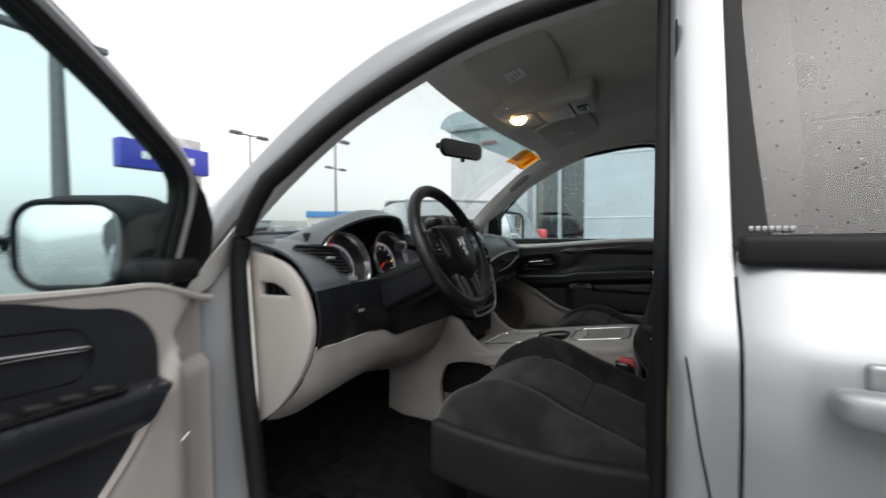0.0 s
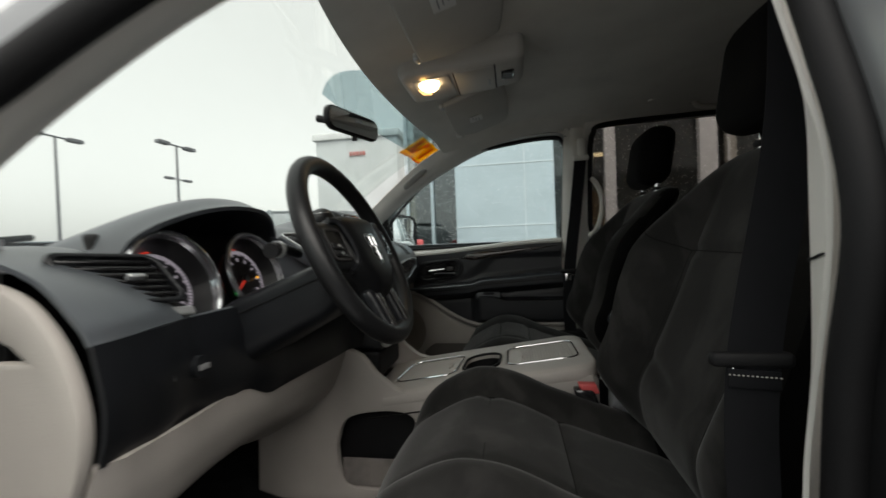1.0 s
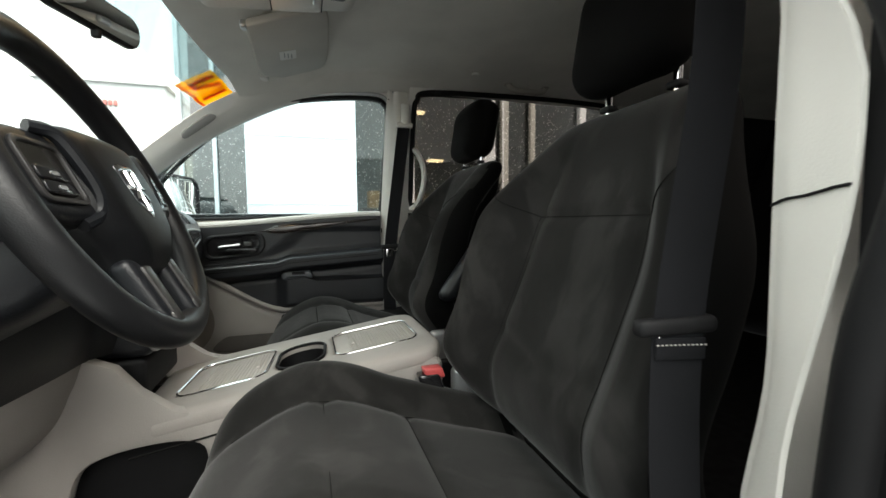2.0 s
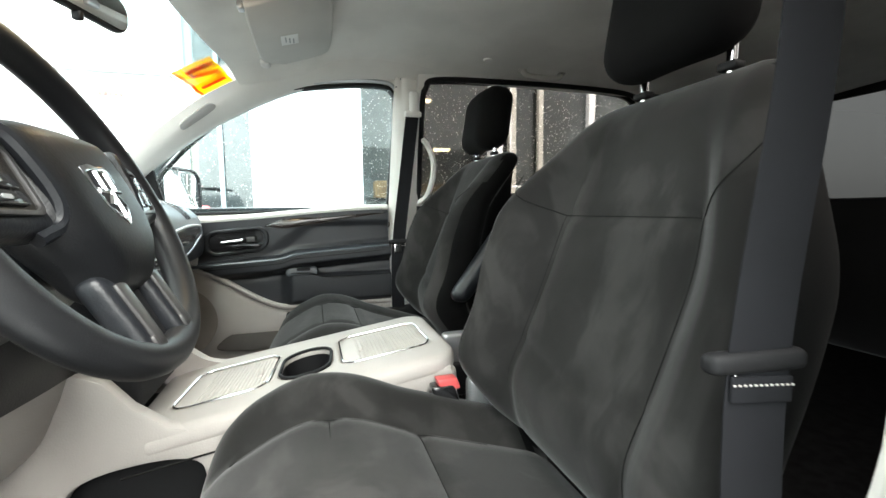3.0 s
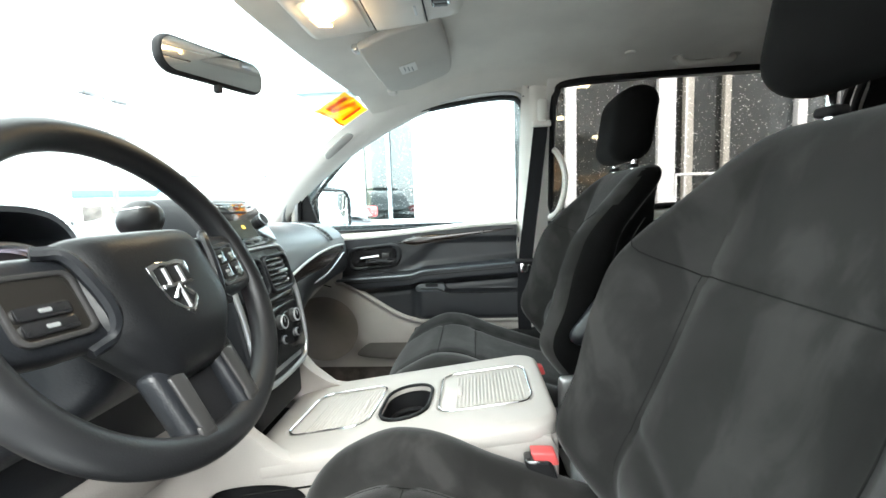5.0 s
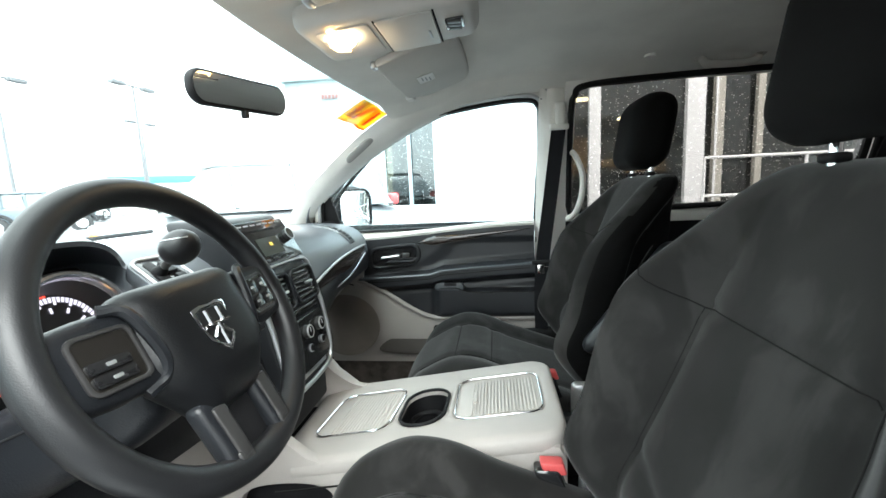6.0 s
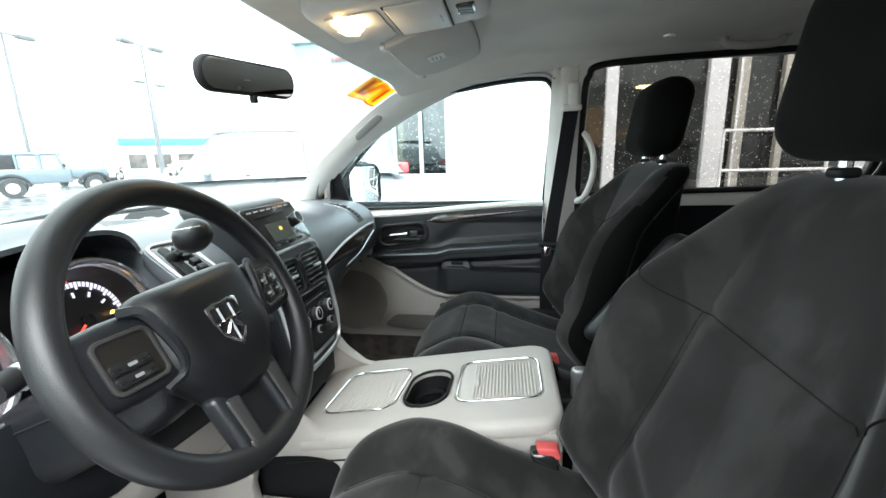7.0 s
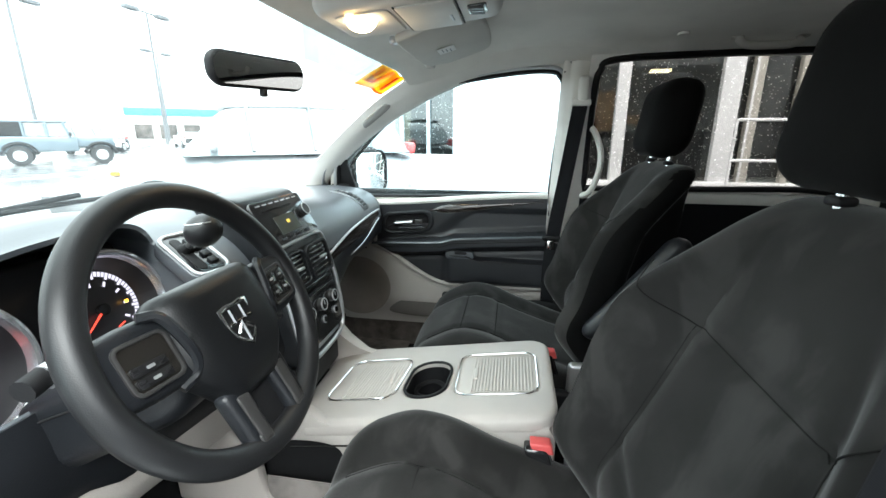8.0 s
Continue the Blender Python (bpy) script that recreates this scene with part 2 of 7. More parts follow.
def sheet(fn, nu, nv, thick=0.0, bm=None):
    """A surface fn(u, v) with thickness."""
    bm = bm or bmesh.new()
    pts = [[Vector(fn(u / nu, v / nv)) for v in range(nv + 1)] for u in range(nu + 1)]
    top = [[bm.verts.new(p) for p in row] for row in pts]
    for u in range(nu):
        for v in range(nv):
            bm.faces.new([top[u][v], top[u + 1][v], top[u + 1][v + 1], top[u][v + 1]])
    if thick:
        low = []
        for u in range(nu + 1):
            row = []
            for v in range(nv + 1):
                du = pts[min(u + 1, nu)][v] - pts[max(u - 1, 0)][v]
                dv = pts[u][min(v + 1, nv)] - pts[u][max(v - 1, 0)]
                row.append(bm.verts.new(pts[u][v] - du.cross(dv).normalized() * thick))
            low.append(row)
        for u in range(nu):
            for v in range(nv):
                bm.faces.new([low[u][v], low[u][v + 1], low[u + 1][v + 1], low[u + 1][v]])
        for u in range(nu):
            for v in (0, nv):
                bm.faces.new([top[u][v], top[u + 1][v], low[u + 1][v], low[u][v]])
        for v in range(nv):
            for u in (0, nu):
                bm.faces.new([top[u][v], top[u][v + 1], low[u][v + 1], low[u][v]])
    return bm


def slab(outline, depth, fn, bevel=0.0, holes=(), rim=2):
    """A plate of the outline (u, v), depth thick in w, mapped by fn(u, v, w); holes are outlines cut through it."""
    bm = bmesh.new()
    for loop in (outline, *holes):
        vs = [bm.verts.new((u, v, 0)) for u, v in loop]
        for k, v in enumerate(vs):
            bm.edges.new((v, vs[(k + 1) % len(vs)]))
    if holes:
        bmesh.ops.triangle_fill(bm, edges=bm.edges[:], use_beauty=True)
    else:
        bm.faces.new(bm.verts[:])
    faces = bm.faces[:]
    out = bmesh.ops.extrude_face_region(bm, geom=faces)
    for g in out["geom"]:
        if isinstance(g, bmesh.types.BMVert):
            g.co.z += depth
    if bevel:
        bmesh.ops.recalc_face_normals(bm, faces=bm.faces)
        edges = [e for e in bm.edges if len(e.link_faces) == 2 and e.calc_face_angle(0) > radians(60) and abs(e.verts[0].co.z - e.verts[1].co.z) < 1e-6]
        bmesh.ops.bevel(bm, geom=edges, offset=bevel, segments=rim, affect="EDGES", profile=0.5)
    for v in bm.verts:
        v.co = fn(*v.co)
    return bm


def rounded(w, h, r, n=4, cx=0.0, cy=0.0):
    """The outline of a rounded rectangle."""
    out = []
    for sx, sy, a in ((1, 1, 0), (-1, 1, 90), (-1, -1, 180), (1, -1, 270)):
        for k in range(n + 1):
            t = radians(a + 90 * k / n)
            out.append((cx + sx * (w / 2 - r) + r * math.cos(t), cy + sy * (h / 2 - r) + r * math.sin(t)))
    return out


def smooth01(a, b, x):
    t = max(0.0, min(1.0, (x - a) / (b - a)))
    return t * t * (3 - 2 * t)


def keyed(keys, y):
    """Rows of (y, list of points): the points at y, eased between rows."""
    if y <= keys[0][0]:
        return [Vector(p) for p in keys[0][1]]
    for (a, p), (b, q) in zip(keys, keys[1:]):
        if y <= b:
            t = smooth01(a, b, y)
            return [Vector(i).lerp(Vector(j), t) for i, j in zip(p, q)]
    return [Vector(p) for p in keys[-1][1]]


def glass_y(z):
    """How far the side glass stands from the car's middle at height z."""
    return 0.86 - 0.395 * (z - 1.06)


def body_y(z):
    """The same for the outer skin."""
    pts = ((0.25, 0.93), (0.45, 0.985), (0.7, 1.0), (0.92, 0.998), (1.0, 0.985), (1.04, 0.955), (1.10, 0.925), (1.52, 0.765), (1.62, 0.70), (1.70, 0.58))
    for (a, p), (b, q) in zip(pts, pts[1:]):
        if z <= b:
            return p + (q - p) * (z - a) / (b - a)
    return 0.5


# ---- ground ----
ground = part("ground", sheet(lambda u, v: (-400 + 800 * u, -400 + 800 * v, 0), 40, 40), ASPHALT)
tagged(ground, "wet dark grey asphalt of the car lot", "ground", kind="structure")

# ---- the minivan's shell ----
van = thing("minivan", (0, 0, 0), "silver minivan with its driver door open, parked on wet asphalt", "car")

ROOF_EDGE = [(-0.465, 1.05), (-0.44, 1.13), (-0.38, 1.215), (-0.275, 1.325), (-0.15, 1.425), (0.0, 1.505), (0.16, 1.565), (0.36, 1.60), (0.62, 1.62), (1.0, 1.63), (1.8, 1.63)]


def side_curve(n, dz=0.0, dy=0.0, sign=-1, dx=0.0):
    """The line of the front pillar and the roof rail, on one side of the car."""
    out = []
    for p in spline([(x, 0, z) for x, z in ROOF_EDGE], n):
        z = p.z + dz
        out.append(Vector((p.x + dx, sign * (body_y(min(z, 1.6)) + dy), z)))
    return out


def band(rows, n, thick=0.0):
    """A surface through several curves of the same count, laid side by side."""
    def fn(u, v):
        k = round(u * n)
        return spline([r[k] for r in rows], 12)[round(v * 12)]
    return sheet(fn, n, 12, thick)


for sign, side in ((-1, "driver"), (1, "passenger")):
    crest = 0.030 if sign < 0 else 0.0     # the open door bares the full depth of the driver's rail
    outer = [side_curve(48, 0.012 + crest, -0.12, sign), side_curve(48, 0.016 + crest, -0.060 if sign < 0 else -0.04, sign), side_curve(48, 0.010 + 0.66 * crest, -0.030, sign), side_curve(48, -0.008, -0.030, sign, 0.008), side_curve(48, -0.040, -0.052, sign, 0.024)]
    part("roof_rail", band(outer, 48, 0.004), SILVER, van, "silver painted front pillar and roof rail")
    line = side_curve(60, -0.055, -0.035, sign, 0.03) if sign < 0 else side_curve(60, -0.046, -0.018, sign, 0.02)
    if sign < 0:
        # the driver's seal turns down along the hinge pillar
        line = spline([(-0.30, -0.86, 0.42), (-0.335, -0.858, 0.66), (-0.365, -0.852, 0.85), (-0.375, -0.85, 1.0), (-0.368, -0.85, 1.09), (-0.335, -0.846, 1.17), (-0.29, -0.838, 1.235)], 36) + [p for p in line if p.x > -0.255]
    part("door_seal", tube(line, 0.021 if sign < 0 else 0.008, 10), SEAL, van, "black rubber door seal")
    low = 0.055 if sign > 0 else 0.0     # the trim broadens towards the dashboard
    inner = [side_curve(48, -0.070, -0.05, sign, 0.018), side_curve(48, -0.066, -0.09, sign, 0.015), side_curve(48, -0.04, -0.125, sign, 0.008), side_curve(48, -0.005, -0.145, sign, -0.015)]
    for row in inner:
        for p in row:
            p.x -= low * smooth01(1.42, 1.12, p.z)
    part("pillar_trim", band(inner, 48, 0.004), TRIM, van, "light grey plastic front pillar trim")


slope = Vector((0.122, -0.030, 0.078)).normalized()
out = Vector((0.258, -0.696, -0.670))
out = (out - slope * out.dot(slope)).normalized()
INSET = Matrix((slope, out.cross(slope), out)).transposed().to_4x4()
INSET.translation = (-0.166, 0.687, 1.381)


def screen(u, v):
    """The windscreen: u across, v up."""
    s = 2 * u - 1
    x0, z0, y0 = -0.98 + 0.26 * s * s, 1.075, 0.80
    x1, z1, y1 = -0.125 + 0.085 * s * s, 1.572 - 0.04 * s * s, 0.66
    x, z, y = x0 + (x1 - x0) * v, z0 + (z1 - z0) * v, y0 + (y1 - y0) * v
    bow = 0.03 * math.sin(math.pi * v)
    return (x - bow * 0.5, s * y, z + bow)


glass = part("windscreen", sheet(screen, 24, 16, 0.004), CLEAR, van, "clear wet windscreen")
glass.visible_shadow = False


def inner_screen(u, v, out):
    """A place just inside the windscreen."""
    a, b, c = Vector(screen(u, v)), Vector(screen(min(1, u + 0.01), v)), Vector(screen(u, min(1, v + 0.01)))
    return a - (b - a).cross(c - a).normalized() * out


band_glass = part("shade_band", sheet(lambda u, v: inner_screen(0.46 + 0.51 * u - 0.04 * math.sin(math.pi * v) * (1 - u), 0.855 + 0.135 * v, 0.006), 24, 8, 0.001), SHADE, van, "blue-grey tinted band at the top of the windscreen")
band_glass.visible_shadow = False


def liner(u, v):
    """The headliner: u from the windscreen to the rear, v across."""
    s = 2 * v - 1
    front = -0.115 + 0.09 * s * s
    x = front + (2.6 - front) * u ** 1.4
    edge = abs(s)
    rise = 0.075 * smooth01(0, 0.3, u)
    z = 1.552 + rise - 0.035 * edge ** 2 - 0.03 * smooth01(0.85, 1.0, edge)
    half = 0.655 + 0.015 * smooth01(0, 0.2, u)
    return (x, s * half, z)


part("headliner", sheet(liner, 40, 40, 0.012), LINER, van, "light grey felt headliner")


def roof(u, v):
    s = 2 * v - 1
    x = -0.13 + 0.08 * s * s + 2.8 * u
    return (x, s * 0.70, 1.70 - 0.085 * s * s - 0.05 * (1 - smooth01(0, 0.3, u)) - 0.02)


part("roof_panel", sheet(roof, 20, 20, 0.004), SILVER, van, "silver painted roof")
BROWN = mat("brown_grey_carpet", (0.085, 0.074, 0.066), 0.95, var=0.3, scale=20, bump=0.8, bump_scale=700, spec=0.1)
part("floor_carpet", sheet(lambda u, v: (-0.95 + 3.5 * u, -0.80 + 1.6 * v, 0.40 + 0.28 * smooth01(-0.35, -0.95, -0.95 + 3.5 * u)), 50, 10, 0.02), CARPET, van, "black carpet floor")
part("sill", rbox((1.2, 0.12, 0.16), 0.02, (6, 1, 1), fn=lambda v: v + Vector((0.05, -0.89, 0.36))), SILVER, van, "silver door sill")
part("sill_trim", rbox((1.05, 0.10, 0.02), 0.008, (6, 1, 1), fn=lambda v: v + Vector((0.02, -0.80, 0.43))), DASH, van, "black plastic sill trim")
part("kick_panel", sheet(lambda u, v: (-0.96 + 0.50 * u, 0.81, 0.40 + 0.66 * v), 6, 6, 0.01), BROWN, van, "brown-grey kick panel")
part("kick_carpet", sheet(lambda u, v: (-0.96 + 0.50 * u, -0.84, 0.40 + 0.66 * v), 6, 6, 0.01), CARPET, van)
inset = [(p.x, p.z) for p in spline([(-0.070, 0, -0.004), (-0.050, 0, 0.012), (0.040, 0, 0.017), (0.066, 0, 0.008), (0.060, 0, -0.010), (-0.030, 0, -0.015), (-0.064, 0, -0.014), (-0.070, 0, -0.004)], 36)][:-1]
part("pillar_inset", slab(inset, 0.006, lambda u, v, w: INSET @ Vector((u, v, w - 0.002 - 0.9 * v * v)), 0.002), mat("grey_handle_cap", (0.33, 0.325, 0.315), 0.6, var=0.05), van, "oblong grey cap on the pillar trim")
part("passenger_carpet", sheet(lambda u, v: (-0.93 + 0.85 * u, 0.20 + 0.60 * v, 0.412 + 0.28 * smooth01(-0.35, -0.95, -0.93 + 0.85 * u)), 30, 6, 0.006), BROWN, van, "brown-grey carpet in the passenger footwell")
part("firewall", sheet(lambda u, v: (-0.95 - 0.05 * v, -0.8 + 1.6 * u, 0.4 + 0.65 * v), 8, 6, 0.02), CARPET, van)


def bonnet(u, v):
    s = 2 * v - 1
    return (-0.98 + 0.2 * s * s - 0.95 * u, s * (0.87 - 0.06 * u), 1.06 - 0.10 * u - 0.10 * u * u - 0.05 * s * s)


part("bonnet", sheet(bonnet, 16, 16, 0.004), SILVER, van, "silver bonnet")
part("front_fender", sheet(lambda u, v: (-0.52 - 1.4 * u, -(0.99 - 0.04 * u - 0.13 * v * v), 0.4 + 0.62 * v), 12, 10, 0.004), SILVER, van)
part("front_bumper", rbox((0.30, 1.76, 0.52), 0.10, (2, 6, 3), 4, fn=lambda v: Vector((-1.90 + v.x + 0.16 * v.y * v.y, v.y, 0.52 + v.z))), SILVER, van, "silver front bumper")
part("front_grille", rbox((0.06, 0.90, 0.16), 0.03, (1, 4, 1), fn=lambda v: Vector((-1.945 + v.x + 0.10 * v.y * v.y, v.y, 0.80 + v.z))), SEAL, van, "dark grille")
for sgn in (-1, 1):
    part("headlamp", rbox((0.14, 0.36, 0.15), 0.05, (1, 3, 1), fn=lambda v, s=sgn: Vector((-1.87 + v.x + 0.25 * s * v.y, s * 0.66 + v.y, 0.82 + v.z))), SATIN, van, "clear headlamp")
    for wx in (-1.16, 1.94):
        tyre = part("wheel", tube([Vector((wx, sgn * 0.78, 0.33)), Vector((wx, sgn * 0.80, 0.33)), Vector((wx, sgn * 0.98, 0.33)), Vector((wx, sgn * 1.0, 0.33))], lambda t: 0.33 - 0.03 * abs(2 * t - 1) ** 4, 28), SEAL, van, "black tyre")
        part("rim", tube([Vector((wx, sgn * 0.97, 0.33)), Vector((wx, sgn * 1.006, 0.33))], 0.21, 20), SATIN, tyre, "silver rim")
part("front_fender", sheet(lambda u, v: (-0.52 - 1.4 * u, (0.99 - 0.04 * u - 0.13 * v * v), 0.4 + 0.62 * v), 12, 10, 0.004), SILVER, van)
part("hinge_pillar", sheet(lambda u, v: (-0.52 + 0.13 * v, -0.97 + 0.12 * v + 0.04 * v * v + 0.075 * smooth01(0.55, 1, u), 0.32 + 0.79 * u), 28, 6, 0.004), SILVER, van, "silver painted hinge pillar")
part("kick_trim", sheet(lambda u, v: (-0.36 + 0.05 * (1 - u) - 0.12 * v, -0.845 + 0.05 * v, 0.42 + 0.70 * u), 12, 5, 0.004), TRIM, van)

# door pillars between the front and the sliding doors
for sign in (-1, 1):
    gy = lambda z, s=sign: s * glass_y(z)

    def bpil_trim(u, v, s=sign):
        z = 0.42 + 1.23 * u
        gl = glass_y(max(z, 1.0))
        if s < 0:
            front = min(gl - 0.012, 0.816 - 0.036 * smooth01(1.10, 0.84, z))
            deep = min(0.749, gl - 0.050) - 0.018 * smooth01(0.94, 0.78, z)
            rear = 0.665
        else:
            wide = 0.052 * smooth01(1.585, 1.43, z)
            front, deep, rear = gl - 0.012, gl - wide, 0.612
        path = spline([(0.492, front, z), (0.503, front * 0.6 + deep * 0.4, z), (0.518, deep + 0.008, z), (0.54, deep, z), (rear, deep + 0.03, z)], 20)
        p = path[round(v * 20)]
        return (p.x, s * p.y, z)
    part("door_pillar_trim", sheet(bpil_trim, 40, 20, 0.004), TRIM, van, "light grey plastic door pillar trim")
    part("pillar_seal", tube(spline([(0.50, sign * ((glass_y(max(z, 1.0)) - 0.01 + 0.02 * smooth01(1.0, 0.7, z)) if sign > 0 else (min(glass_y(max(z, 1.0)) - 0.012, 0.816 - 0.036 * smooth01(1.10, 0.84, z)) + 0.027)), z) for z in (0.42, 0.7, 0.95, 1.1, 1.25, 1.4, 1.52)], 36), 0.015 if sign < 0 else 0.009, 10), SEAL, van)

    if sign < 0:
        part("jamb_lining", sheet(lambda u, v: (0.509, -(0.812 + (body_y(0.32 + 1.1 * u) - 0.085 - 0.812) * v), 0.32 + 1.1 * u), 20, 4, 0.003), SEAL, van, "black rubber jamb lining")

    def bpil_skin(u, v, s=sign):
        z = 0.30 + 1.33 * u
        by = body_y(z)
        p = spline([(0.512, by - 0.09, z), (0.508, by - 0.035, z), (0.514, by - 0.012, z), (0.532, by - 0.006, z), (0.567, by - 0.006, z)], 16)[round(v * 16)]
        return (p.x, s * p.y, z)
    if sign < 0:
        rim = [bpil_trim((1.052 - 0.42 + 0.012 * (1 - k / 12)) / 1.23, 0.02 + 0.73 * k / 12) for k in range(13)]
        part("trim_joint", tube([Vector(p) + Vector((-0.0015, 0.0, 0.0)) for p in rim], 0.0011, 6), SEAL, van)
    part("door_pillar_skin", sheet(bpil_skin, 40, 16, 0.004), SILVER, van, "silver painted door pillar")


def sliding_door(sign, label):
    door = thing("sliding_door", (0, 0, 0), label, "car door", "sliding doors")
    x0, x1 = 0.572, 1.62

    def skin(u, v):
        z = 0.32 + (1.095 - 0.32) * v
        x = x0 + (x1 - x0) * u
        edge = 0.012 * (smooth01(0.02, 0.0, u))
        return (x, sign * (body_y(z) + 0.008 - edge - 0.006 * smooth01(1.02, 1.09, z)), z)
    part("door_skin", sheet(skin, 30, 30, 0.004), SILVER, door, "silver painted lower skin")
    part("waist_moulding", rbox((x1 - x0, 0.03, 0.034), 0.008, (10, 1, 1), fn=lambda v: Vector((v.x + (x0 + x1) / 2, sign * (0.932 + v.y), 1.098 + v.z))), SEAL, door, "black waist moulding")
    o = [(0.612, 1.115), (0.602, 1.30), (0.598, 1.47), (0.607, 1.515), (0.645, 1.545), (0.9, 1.556), (1.3, 1.56), (1.55, 1.54), (1.58, 1.45), (1.58, 1.14), (1.3, 1.13)]
    outline = [(p.x, p.z) for p in spline([(x, 0, z) for x, z in o] + [(o[0][0] + 0.01, 0, o[0][1])], 80)][:-1]
    big = [(0.575, 1.10), (0.575, 1.59), (1.64, 1.60), (1.64, 1.10)]
    part("window_surround", slab(big, 0.012, lambda u, v, w: Vector((u, sign * (glass_y(v) + 0.030 - w), v)), holes=(outline,)), SEAL, door, "black window surround")
    part("inner_frame", slab([(0.575, 1.06), (0.575, 1.58), (1.64, 1.60), (1.64, 1.06)], 0.02, lambda u, v, w: Vector((u, sign * (glass_y(v) - 0.03 + w), v)), holes=([(p[0] - 0.0, p[1]) for p in outline],)), TRIM, door, "light grey inner window frame")
    part("window_gasket", tube([Vector((u, sign * (glass_y(v) - 0.032), v)) for u, v in outline], 0.011, 8, True), SEAL, door, "black rubber gasket")
    part("pane", sheet(lambda u, v: (0.585 + 1.05 * u, sign * (glass_y(1.10 + 0.48 * v) + 0.028), 1.10 + 0.48 * v), 4, 4, 0.003), PRIVACY, door, "dark tinted pane with raindrops")
    part("inner_panel", sheet(lambda u, v: (0.60 + 1.03 * u, sign * (0.80 + 0.02 * math.sin(math.pi * v) - 0.01 * v), 0.42 + 0.66 * v), 10, 10, 0.01), DASH, door, "black inner door panel")
    part("waist_trim", rbox((1.0, 0.05, 0.05), 0.015, (6, 1, 1), fn=lambda v: Vector((v.x + 1.13, sign * (0.815 + v.y), 1.085 + v.z))), TRIM, door, "light grey waist trim")
    handle = part("handle", rbox((0.21, 0.03, 0.045), 0.014, (8, 1, 2), fn=lambda v: Vector((v.x + 0.735, sign * (1.035 - 1.5 * v.x * v.x + v.y), 0.965 + v.z * (1 - 3 * abs(v.x))))), SILVER, door, "silver painted pull handle")
    part("handle_cup", rbox((0.15, 0.012, 0.07), 0.03, (4, 1, 4), fn=lambda v: Vector((v.x + 0.735, sign * (0.997 + v.y), 0.965 + v.z))), SILVER, handle)
    return door


driver_slide = sliding_door(-1, "closed silver sliding door with dark tinted glass")
passenger_slide = sliding_door(1, "closed sliding door with rain-spotted tinted glass")
# badge with unreadable letters on the dark glass
for k in range(7):
    part("badge_bar", rbox((0.0048, 0.002, 0.007), 0.001, fn=lambda v, k=k: Vector((0.594 + 0.0068 * k + v.x, -(glass_y(1.122) + 0.0315) + v.y, 1.122 + v.z)), seg=1), SATIN, driver_slide)
part("rear_shell", rbox((0.06, 1.6, 0.72), 0.02, (1, 4, 4), fn=lambda v: v + Vector((2.62, 0, 0.74))), SEAL, van)
part("rear_shell", rbox((0.06, 1.5, 0.10), 0.02, (1, 4, 1), fn=lambda v: v + Vector((2.62, 0, 1.62))), SEAL, van)
for sign in (-1, 1):
    part("rear_post", rbox((0.06, 0.16, 0.52), 0.02, (1, 1, 2), fn=lambda v, s=sign: v + Vector((2.62, s * 0.70, 1.34))), SEAL, van)
part("tailgate_skin", sheet(lambda u, v: (2.665 - 0.03 * v, -0.88 + 1.76 * u, 0.36 + 0.74 * v), 6, 6, 0.01), SILVER, van, "silver tailgate")
part("tailgate_pane", sheet(lambda u, v: (2.62, -0.63 + 1.26 * u, 1.09 + 0.50 * v), 4, 4, 0.004), glass_mat("dark_tailgate_glass", (0.14, 0.14, 0.14)), van, "dark tinted tailgate glass")
for sign in (-1, 1):
    part("quarter_panel", sheet(lambda u, v, s=sign: (1.63 + 1.0 * u, s * (body_y(0.3 + 1.35 * v) - 0.01), 0.3 + 1.35 * v), 8, 20, 0.02), SILVER, van)


